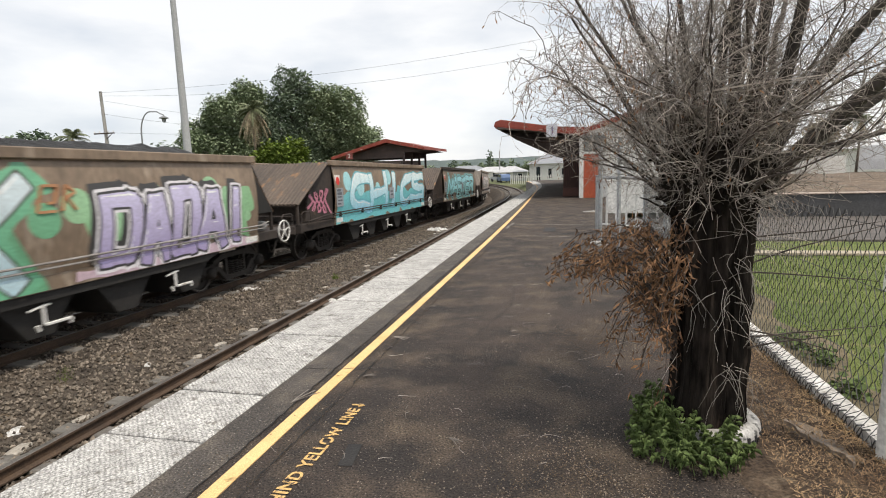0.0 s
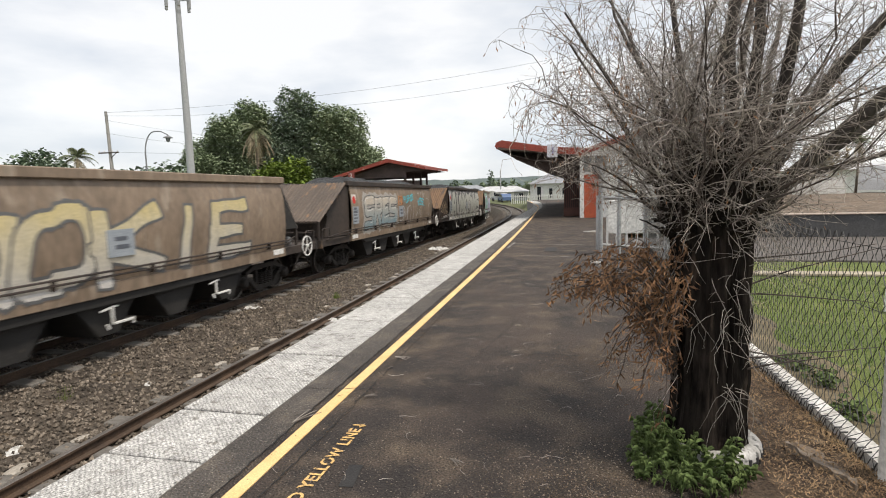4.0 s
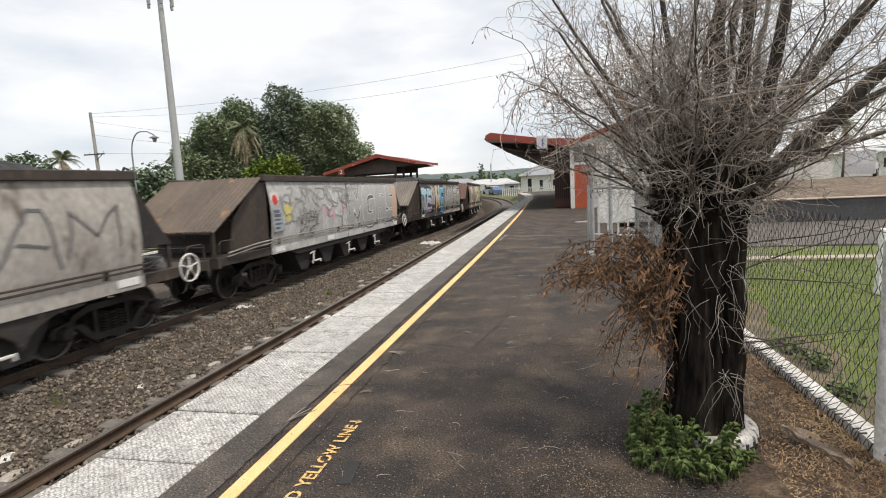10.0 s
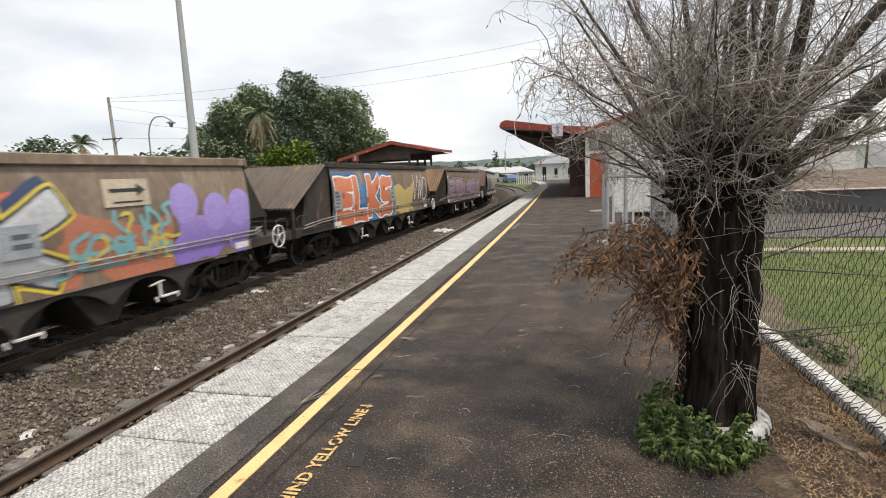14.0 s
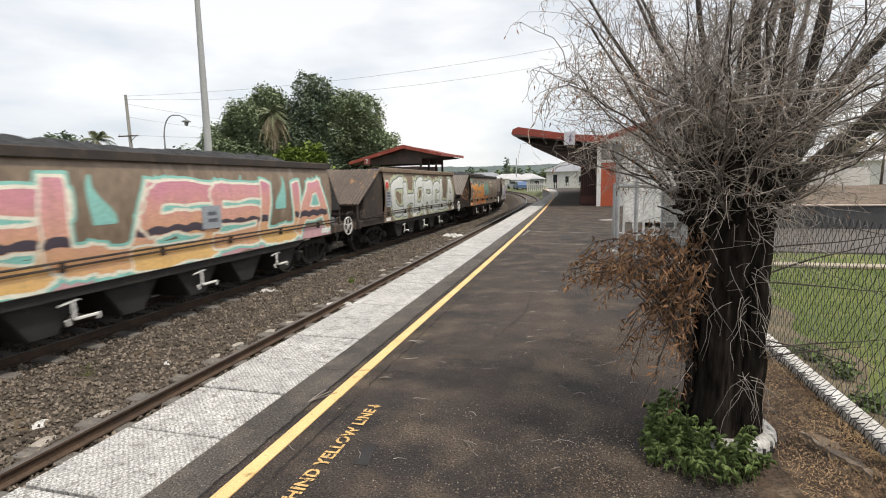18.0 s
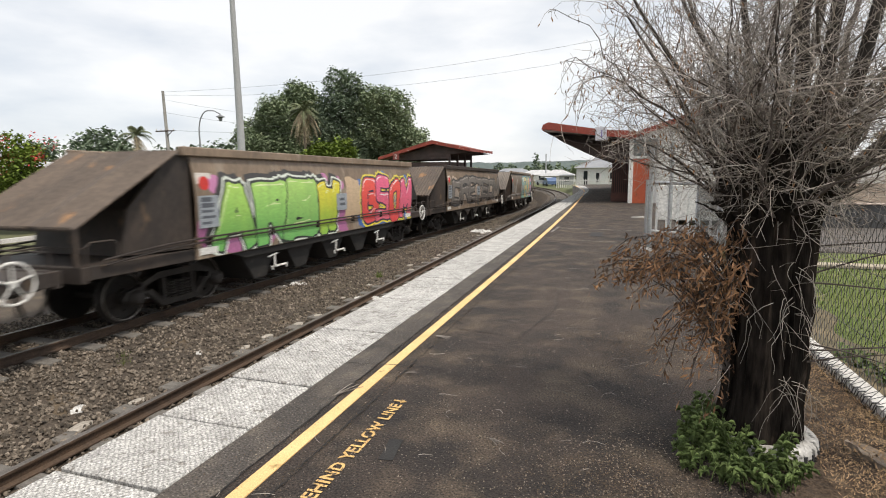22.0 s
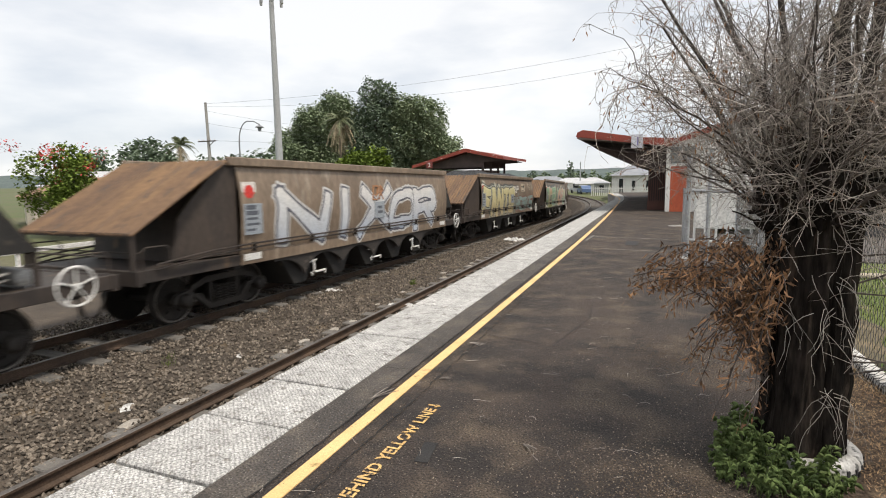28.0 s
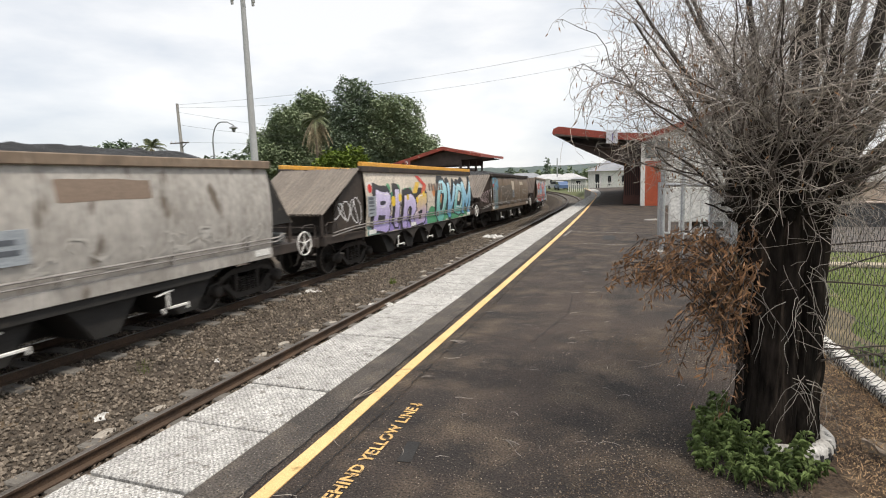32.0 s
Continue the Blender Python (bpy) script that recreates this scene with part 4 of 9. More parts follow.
def stroke_field(pts, y, z, hw=0.0, square=0.0):
    """Distance of every place of the side from a bent stroke; square: how far its ends and bends are cut square instead of round."""
    best = np.full(y.shape, 9.0)
    for (ay, az), (by, bz) in zip(pts[:-1], pts[1:]):
        dy, dz = by - ay, bz - az
        size = max(math.hypot(dy, dz), 1e-5)
        along, across = ((y - ay) * dy + (z - az) * dz) / size, np.abs((y - ay) * dz - (z - az) * dy) / size
        past = np.maximum(np.maximum(-along, along - size), 0)
        d = np.hypot(past, across)
        if square:
            d = d * (1 - square) + np.maximum(across, past) * square
        best = np.minimum(best, d)
    return best


SPRAYS = {}


def spray(c, top=None, low=1.1, high=2.4):
    """Weathered spray paint: one colour that may run into another towards the top, with grime, thin spots and streaks."""
    top = top or [v * 0.90 + 0.012 for v in c]
    key = "spray_%.2f_%.2f_%.2f_%.2f_%.2f_%.2f_%.1f" % (*c, *top, low)
    if key in SPRAYS:
        return SPRAYS[key]
    c, top = [min(0.85, v * 1.32 + 0.006) for v in c], [min(0.85, v * 1.32 + 0.006) for v in top]
    m = bpy.data.materials.new(key)
    m.use_nodes = True
    n, l = m.node_tree.nodes, m.node_tree.links
    b = n["Principled BSDF"]
    b.inputs["Roughness"].default_value, b.inputs["Specular IOR Level"].default_value = 0.5, 0.5
    co, sep, ns, add, mr, mx = (n.new("ShaderNode" + k) for k in ("TexCoord", "SeparateXYZ", "TexNoise", "Math", "MapRange", "MixRGB"))
    ns.inputs["Scale"].default_value, ns.inputs["Detail"].default_value = 2.2, 6
    l.new(co.outputs["Object"], sep.inputs[0])
    l.new(co.outputs["Object"], ns.inputs["Vector"])
    add.operation, add.inputs[1].default_value = "MULTIPLY_ADD", 0.7
    l.new(ns.outputs["Fac"], add.inputs[0])
    l.new(sep.outputs["Z"], add.inputs[2])
    mr.inputs["From Min"].default_value, mr.inputs["From Max"].default_value = low + 0.35, high + 0.35
    l.new(add.outputs[0], mr.inputs["Value"])
    l.new(mr.outputs["Result"], mx.inputs[0])
    mx.inputs[1].default_value, mx.inputs[2].default_value = (*c, 1), (*top, 1)
    mp, g1, g2, r1, m1 = (n.new("ShaderNode" + k) for k in ("Mapping", "TexNoise", "TexNoise", "MapRange", "MixRGB"))
    mp.inputs["Scale"].default_value = (1, 1, 0.22)
    l.new(co.outputs["Object"], mp.inputs[0])
    g1.inputs["Scale"].default_value, g1.inputs["Detail"].default_value, g1.inputs["Roughness"].default_value = 5.0, 9, 0.72
    l.new(mp.outputs[0], g1.inputs["Vector"])
    r1.inputs["From Min"].default_value, r1.inputs["From Max"].default_value = 0.50, 0.72
    r1.inputs["To Max"].default_value = 0.42
    l.new(g1.outputs["Fac"], r1.inputs["Value"])
    l.new(r1.outputs["Result"], m1.inputs[0])
    l.new(mx.outputs[0], m1.inputs[1])
    m1.inputs[2].default_value = (*[0.45 * (0.6 * u + 0.4 * v) + w for u, v, w in zip(c, top, (0.060, 0.046, 0.034))], 1)
    g2.inputs["Scale"].default_value, g2.inputs["Detail"].default_value = 26, 5
    l.new(co.outputs["Object"], g2.inputs["Vector"])
    r2, m2 = n.new("ShaderNodeMapRange"), n.new("ShaderNodeMixRGB")
    r2.inputs["From Min"].default_value, r2.inputs["From Max"].default_value = 0.3, 0.7
    r2.inputs["To Min"].default_value, r2.inputs["To Max"].default_value = 0.80, 1.14
    l.new(g2.outputs["Fac"], r2.inputs["Value"])
    m2.blend_type, m2.inputs[0].default_value = "MULTIPLY", 1.0
    l.new(m1.outputs[0], m2.inputs[1])
    l.new(r2.outputs["Result"], m2.inputs[2])
    l.new(m2.outputs[0], b.inputs["Base Color"])
    SPRAYS[key] = m
    return m


def coat(field, mat, lift, parent, label="", name="graffiti_layer"):
    """A coat of paint where the field is below nought, as a sheet on the near side of a wagon that follows its bulge."""
    field = np.clip(field, -1, 1)
    inside = field < 0
    vs, fs = [], []

    def put(y, z):
        x = 1.3675 if z < SILL_T + 1e-4 else side_x(z)
        vs.append((x + lift, y, z))
        return len(vs) - 1

    count = inside[:-1, :-1].astype(int) + inside[1:, :-1] + inside[:-1, 1:] + inside[1:, 1:]
    for j in range(count.shape[1]):
        col = count[:, j]
        if not col.any():
            continue
        za, zb = GZ[j], GZ[j + 1]
        full = np.flatnonzero(np.diff(np.concatenate(([0], (col == 4).astype(int), [0]))))
        for a, b in zip(full[::2], full[1::2]):
            fs.append((put(GY[a], za), put(GY[b], za), put(GY[b], zb), put(GY[a], zb)))
        for i in np.flatnonzero((col > 0) & (col < 4)):
            ring = ((i, j), (i + 1, j), (i + 1, j + 1), (i, j + 1))
            face = []
            for (p, q), (r, s) in zip(ring, ring[1:] + ring[:1]):
                u, v = field[p, q], field[r, s]
                if u < 0:
                    face.append(put(GY[p], GZ[q]))
                if (u < 0) != (v < 0):
                    k = u / (u - v)
                    face.append(put(GY[p] + (GY[r] - GY[p]) * k, GZ[q] + (GZ[s] - GZ[q]) * k))
            if len(face) > 2:
                fs.append(tuple(face))
    if not fs:
        return None
    me = bpy.data.meshes.new(name)
    me.from_pydata(vs, [], fs)
    me.materials.append(mat)
    me.update()
    ob = new(name, me)
    ob.parent = parent
    return tagged(ob, label, kind="stuff" if name == "letter_highlight" else "")


def warp(seed, size):
    """Places of the side, gently bent, so that no edge is straight."""
    r = random.Random(seed * 13 + 1)
    a, b, c, d = (r.uniform(0, 6.28) for k in range(4))
    y = FY + size * (np.sin(FZ * 4.1 + a + FY) + 0.5 * np.sin(FZ * 9.0 + FY * 3 + b))
    z = FZ + size * (np.sin(FY * 3.3 + c) + 0.5 * np.sin(FY * 8.1 + FZ * 3 + d))
    return y, z


def piece(w, words, y0, y1, z0, z1, fill, line=None, halo=None, fat=0.105, lw=0.05, seed=1, drop=None, light=None, top=None, lean=0.10, wild=1.0,
          label="", base=0.003, band=None, ring=None, square=0.85):
    """Sprayed letters: cloud of the halo, thrown block, outline, fill that runs from one colour to another, and lights along the upper edges.
    fill and top: one colour, or one for each letter in turn; ring: a second, thinner outline between the halo and the line."""
    r = random.Random(seed)
    Y, Z = warp(seed, 0.020 * wild)
    cell = (y1 - y0) / len(words)
    hw = min(fat * (z1 - z0), 0.155 * cell)
    fields = []
    for n, ch in enumerate(words):
        mid, high = y0 + cell * (n + 0.5), (z1 - z0) * r.uniform(1 - 0.12 * wild, 1.04)
        wide = cell * (0.55 if ch in "Ii." else r.uniform(0.98, 1.0 + 0.22 * wild)) - 2 * hw
        turn, shear, lift = r.uniform(-0.09, 0.09) * wild, lean + r.uniform(-0.14, 0.14) * wild, r.uniform(-0.04, 0.05) * wild * (z1 - z0)
        grow = r.uniform(0.85, 1.2)
        d = np.full(FY.shape, 9.0)
        for pts in skeleton(ch):
            pts = pts + np.array([[r.uniform(-0.05, 0.05) * wild, r.uniform(-0.05, 0.05) * wild] for k in range(2)])[[0] * (len(pts) // 2) + [1] * (len(pts) - len(pts) // 2)]
            a, b = (pts[:, 0] - 0.5) * max(wide, 0.12), (pts[:, 1] - 0.5) * (high - 2 * hw)
            a = a * (1 + 0.22 * wild * r.choice((-1, 1)) * (pts[:, 1] - 0.5)) + shear * b
            c, s = math.cos(turn), math.sin(turn)
            p = np.stack([a * c - b * s + mid, a * s + b * c + (z0 + z1) / 2 + lift], 1)
            d = np.minimum(d, stroke_field(p, Y, Z, hw, square))
        fields.append(d - hw * grow * (1 + 0.16 * wild * np.sin(FY * 4.0 + FZ * 3.0 + n)))
    union = np.min(fields, 0)
    root = None

    def lay(field, mat, lift, name="graffiti_layer"):
        nonlocal root
        ob = coat(field, mat, lift, w if root is None else root, label if root is None else "", "graffiti" if root is None else name)
        if root is None and ob:
            root = ob

    if halo:
        puff = 0.05 * np.sin(FY * 5.1 + seed) * np.sin(FZ * 6.0 + seed * 2) + 0.03 * np.sin(FY * 11 + FZ * 7)
        lay(union - lw - 0.10 - puff, spray(halo), base)
    if drop:
        thrown = union
        for k in (2, 4):
            thrown = np.minimum(thrown, np.pad(union, ((0, k), (k, 0)), mode="edge")[k:, :-k])
        lay(thrown - lw, spray(drop), base + 0.0015)
    if ring:
        lay(union - lw - 0.045, spray(ring), base + 0.0025)
    if line:
        lay(union - lw, spray(line), base + 0.0040)
    own = []
    for n, d in enumerate(fields):
        for later in fields[n + 1:]:
            d = np.maximum(d, lw * 0.8 - later)
        own.append(d)
    tone = lambda c, n: c[n % len(c)] if isinstance(c, list) else c
    for n in range(len(words)):
        lay(own[n], spray(tone(fill, n), tone(top, n) if top else None, z0, z1), base + 0.0055 + 0.00005 * n, "letter")
    inner = np.min(own, 0)
    if band:
        wave = np.abs(FZ - (z0 + (z1 - z0) * 0.36) - 0.05 * np.abs(np.sin(FY * 7.0))) - 0.075
        lay(np.maximum(inner + 0.01, wave), spray(band), base + 0.0068)
    if light:
        up = np.gradient(union, STEP, axis=1) - 0.35 * np.gradient(union, STEP, axis=0)
        lay(np.maximum(np.abs(inner + hw * 0.36) - 0.016, 0.55 - up), spray(light), base + 0.0072, "letter_highlight")
    return root


def tag(w, words, y0, y1, z0, z1, colour, thick=0.02, seed=1, lean=0.15, label="", lift=0.0118, wild=1.3):
    """Letters drawn with single thin strokes."""
    r = random.Random(seed)
    Y, Z = warp(seed, 0.025 * wild)
    cell, d = (y1 - y0) / len(words), np.full(FY.shape, 9.0)
    for n, ch in enumerate(words):
        dz = r.uniform(-0.1, 0.1) * (z1 - z0)
        for pts in skeleton(ch):
            b = (pts[:, 1] - 0.5) * (z1 - z0) * r.uniform(0.8, 1.05)
            d = np.minimum(d, stroke_field(np.stack([y0 + cell * (n + 0.5) + (pts[:, 0] - 0.5) * cell * 0.9 + lean * b, b + dz + (z0 + z1) / 2], 1), Y, Z))
    return coat(d - thick, spray(colour), lift, w, label or "thin sprayed tag", "graffiti")


def scrawl(w, count, y0, y1, z0, z1, colour, seed, thick=0.018, size=0.3):
    """Worn scribbles that can't be read: short bent strokes."""
    r = random.Random(seed)
    Y, Z = warp(seed, 0.03)
    d = np.full(FY.shape, 9.0)
    for k in range(count):
        y, z, a = r.uniform(y0, y1), r.uniform(z0, z1), r.uniform(0, 6.28)
        pts = []
        for j in range(6):
            pts.append((y, min(z1, max(z0, z))))
            a += r.uniform(-1.5, 1.5)
            y, z = y + math.cos(a) * size * 0.4, z + math.sin(a) * size * 0.4
        d = np.minimum(d, stroke_field(np.array(pts), Y, Z))
    return tagged(coat(d - thick, spray(colour), 0.0115 + 0.0003 * (seed % 7), w, "worn unreadable scribbles", "graffiti"), kind="stuff")


def wash(w, y0, y1, z0, z1, colour, seed=1, rag=0.08, lift=0.0015, label="", top=None):
    """A ground of one sprayed colour with an uneven edge."""
    Y, Z = warp(seed, rag * 0.5)
    puff = rag * (np.sin(FY * 2.7 + seed) * np.sin(FZ * 4.2 + 2 * seed) + 0.5 * np.sin(FY * 7.3 + FZ * 6.1 + seed))
    d = np.maximum(np.abs(Y - (y0 + y1) / 2) - (y1 - y0) / 2, np.abs(Z - (z0 + z1) / 2) - (z1 - z0) / 2)
    return coat(d + puff, spray(colour, top), lift + 0.0001 * (seed % 9), w, label or "sprayed ground of one colour", "graffiti")


def bubbles(w, count, y0, y1, z0, z1, r0, r1, colour, seed=1, lift=0.0026, label=""):
    """Round clouds and loose dots."""
    r = random.Random(seed)
    d = np.full(FY.shape, 9.0)
    for k in range(count):
        d = np.minimum(d, np.hypot(FY - (y0 + (y1 - y0) * (k + r.uniform(0.1, 0.9)) / count), FZ - r.uniform(z0, z1)) - r.uniform(r0, r1))
    return tagged(coat(d, spray(colour), lift + 0.0001 * (seed % 8), w, label or "sprayed round clouds", "graffiti"), kind="stuff")


def flames(w, count, y0, y1, z0, z1, colour, seed=1):
    """Tongues that taper and curl at the tip."""
    r = random.Random(seed)
    d = np.full(FY.shape, 9.0)
    for k in range(count):
        y = y0 + (y1 - y0) * (k + 0.5) / count + r.uniform(-0.12, 0.12)
        t = np.clip((FZ - z0) / (z1 - z0), 0, 1)
        d = np.minimum(d, np.maximum(np.abs(FY - y - 0.10 * np.sin(t * 5 + k)) - 0.20 * (1 - t) ** 0.7 * (1 + 0.3 * np.sin(t * 6)), np.abs(FZ - (z0 + z1) / 2) - (z1 - z0) / 2 * r.uniform(0.85, 1.0)))
    return coat(d, spray(colour), 0.0045, w, "sprayed teal flames", "graffiti")


def end_tag(w, colour, seed=0, thick=0.02, y0=2.05, y1=2.9, z0=1.3, z1=2.1, turns=4):
    """A small tag on the cheek beside the hood."""
    rng = random.Random(seed)
    p, q = rng.uniform(0, 6), rng.uniform(1.3, 2.1)
    f, n = Form(), turns * 10
    pts = [(y0 + (y1 - y0) * (i / n + 0.12 * math.sin(i / n * turns * 6.28 * q + p)), (z0 + z1) / 2 + (z1 - z0) / 2 * math.sin(i / n * turns * 6.28 + p) * (0.5 + 0.5 * i / n)) for i in range(n + 1)]
    vs = []
    for i, (y, z) in enumerate(pts):
        a, b = pts[max(i - 1, 0)], pts[min(i + 1, n)]
        d = math.hypot(b[0] - a[0], b[1] - a[1]) or 1
        for s in (-1, 1):
            vs.append((1.2895 - 0.32 * (SIDE_A - y) / (SIDE_A - 1.85), y - s * (b[1] - a[1]) / d * thick, z + s * (b[0] - a[0]) / d * thick))
    f.add(vs, [(2 * i, 2 * i + 1, 2 * i + 3, 2 * i + 2) for i in range(n)])
    return part("graffiti", f, spray(colour), w, "small sprayed tag")


def badge(w, name, corners, colour, label="", lift=0.012):
    """A painted four-cornered mark that follows the bulge of the side; corners: (y, z), in order."""
    a, b, c, d = [Vector((*p, 0)) for p in corners]

    def at(u, v):
        q = a.lerp(b, u).lerp(d.lerp(c, u), v)
        return (side_x(q.y) + lift, q.x, q.y)
    return part(name, Form().sheet(at, 4, 6), paint(colour), w, label)


# ---------------- the train ----------------
def run_of(t):
    """How far the brake wheel of wagon 0 has come along the line at t seconds."""
    return 12.325 + 11.159 * t + 0.01853 * t * t + 5.2e-5 * t ** 3


def wagon_pose(s):
    """The pose of a wagon whose brake wheel stands at s: both bogies on the line."""
    xa, ya, _ = line_at(s + 3.05, TRAIN_X)
    xb, yb, _ = line_at(s + 13.10, TRAIN_X)
    za, zb = fall(s + 3.05), fall(s + 13.10)
    d = math.hypot(xb - xa, yb - ya)
    ux, uy = (xb - xa) / d, (yb - ya) / d
    rise = (zb - za) / d
    return pose(xa - ux * 3.05, ya - uy * 3.05, RAIL_Z + za - rise * 3.05, math.degrees(math.atan(rise)), 0, math.degrees(math.atan2(-ux, uy)))


SILVER = surface("wagon_silver_paint", (0.50, 0.50, 0.495), (0.35, 0.345, 0.335), rough=0.55, grain=18, stain=1.0, bump=0.1, stretch=(1, 1, 0.4), c3=(0.17, 0.15, 0.13), wear=0.6)
PALE_GREY = surface("wagon_pale_grey", (0.43, 0.405, 0.375), (0.28, 0.26, 0.235), rough=0.6, grain=18, stain=1.0, bump=0.1, stretch=(1, 1, 0.4), c3=(0.14, 0.115, 0.09), wear=0.6)
TAN = surface("wagon_tan_steel", (0.30, 0.22, 0.135), (0.19, 0.138, 0.088), rough=0.62, grain=18, stain=0.9, bump=0.1, stretch=(1, 1, 0.35), c3=(0.10, 0.075, 0.05), wear=0.6)
BEIGE = surface("wagon_beige_paint", (0.66, 0.59, 0.50), (0.54, 0.48, 0.40), rough=0.55, grain=18, stain=0.9, bump=0.08, c3=(0.32, 0.27, 0.22), wear=0.64)
RUSTY_HOOD = surface("rusty_hood", (0.20, 0.115, 0.055), (0.11, 0.064, 0.038), rough=0.7, grain=20, stain=1.2, bump=0.15, stretch=(2, 0.4, 0.4), c3=(0.08, 0.055, 0.04), wear=0.58)
GREY_HOOD = surface("grey_hood", (0.20, 0.17, 0.14), (0.12, 0.10, 0.085), rough=0.6, grain=20, stain=1.0, bump=0.15, stretch=(2, 0.4, 0.4))
RED_HOOD = surface("maroon_hood", (0.13, 0.062, 0.046), (0.075, 0.045, 0.036), rough=0.6, grain=20, stain=1.0, bump=0.15, stretch=(2, 0.4, 0.4))
PALE_RAIL = surface("pale_handrail", (0.42, 0.40, 0.38), (0.22, 0.20, 0.18), rough=0.55, metal=0.2, grain=30, stain=2.5, bump=0.1)
ORANGE_TOP = paint((0.72, 0.36, 0.05))


def train():
    P = wagon_parts()
    made = {}
    look_of = {  # skin, hood, top, label
        2: (SILVER, RUSTY_HOOD, WAGON_DARK, "silver-painted coal hopper wagon with grey graffiti"),
        8: (SILVER, HOOD, WAGON_DARK, "silver-painted coal hopper wagon with large grey letters"),
        9: (PALE_GREY, RED_HOOD, WAGON_DARK, "grey coal hopper wagon with sooty black marks"),
        5: (TAN, HOOD, WAGON_BROWN, "tan weathered coal hopper wagon with faded scribbles"),
        26: (BEIGE, GREY_HOOD, WAGON_DARK, "beige coal hopper wagon with an orange rim and graffiti"),
        27: (PALE_GREY, GREY_HOOD, WAGON_BROWN, "plain grey weathered coal hopper wagon"),
        6: (WAGON_BROWN, RED_HOOD, WAGON_DARK, "brown coal hopper wagon with pink and green graffiti"),
        1: (WAGON_BROWN, RUSTY_HOOD, WAGON_BROWN, "brown coal hopper wagon with blue and purple graffiti"),
        10: (WAGON_BROWN, RUSTY_HOOD, WAGON_BROWN, "brown coal hopper wagon with mauve graffiti"),
        21: (WAGON_BROWN, RUSTY_HOOD, WAGON_BROWN, "brown coal hopper wagon with green and ochre graffiti"),
        22: (WAGON_BROWN, RUSTY_HOOD, WAGON_BROWN, "brown coal hopper wagon with pale yellow graffiti"),
        23: (WAGON_BROWN, RUSTY_HOOD, WAGON_BROWN, "brown coal hopper wagon with a rusty corrugated hood"),
    }
    for k in range(-8, 28):
        skin, hood, top, lab = look_of.get(k, (WAGON_BROWN, (HOOD, GREY_HOOD, HOOD)[k % 3], (WAGON_BROWN, WAGON_DARK)[k % 2], "brown coal hopper wagon with sprayed graffiti"))
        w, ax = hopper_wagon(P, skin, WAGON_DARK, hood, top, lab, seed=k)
        made[k] = (w, ax)
    W = {k: v[0] for k, v in made.items()}
    for sx in (-1.31, 1.31):     # raised orange edge
        part("raised_edge", Form().box(sx, (SIDE_A + SIDE_B) / 2 - 0.05, TOP + 0.215, 0.13, SIDE_B - SIDE_A + 0.2, 0.13, 0.015), ORANGE_TOP, W[26], "orange raised edge board")
    paint_train(W)
    for k, y in ((12, 10.1), (13, 10.3), (22, 10.7), (19, 10.6), (20, 10.8), (21, 10.6)):
        ap = share("direction_plate", P["arrow_plate"], W[k], pose(side_x(2.33) + 0.018, y, 2.33, 0, -5, 0), "cream plate with a black arrow")
        share("arrow_mark", P["arrow_mark"], ap, pose(0.007, 0, 0))
    for k, y in ((1, 8.35), (3, 8.2), (19, 8.1), (10, 8.1), (20, 8.1), (23, 8.2)):
        tagged(share("old_emblem", P["old_emblem"], W[k], pose(side_x(2.2) + 0.004, y, 2.2, 0, -4, 0), "faded orange operator emblem"), kind="stuff")
    return made


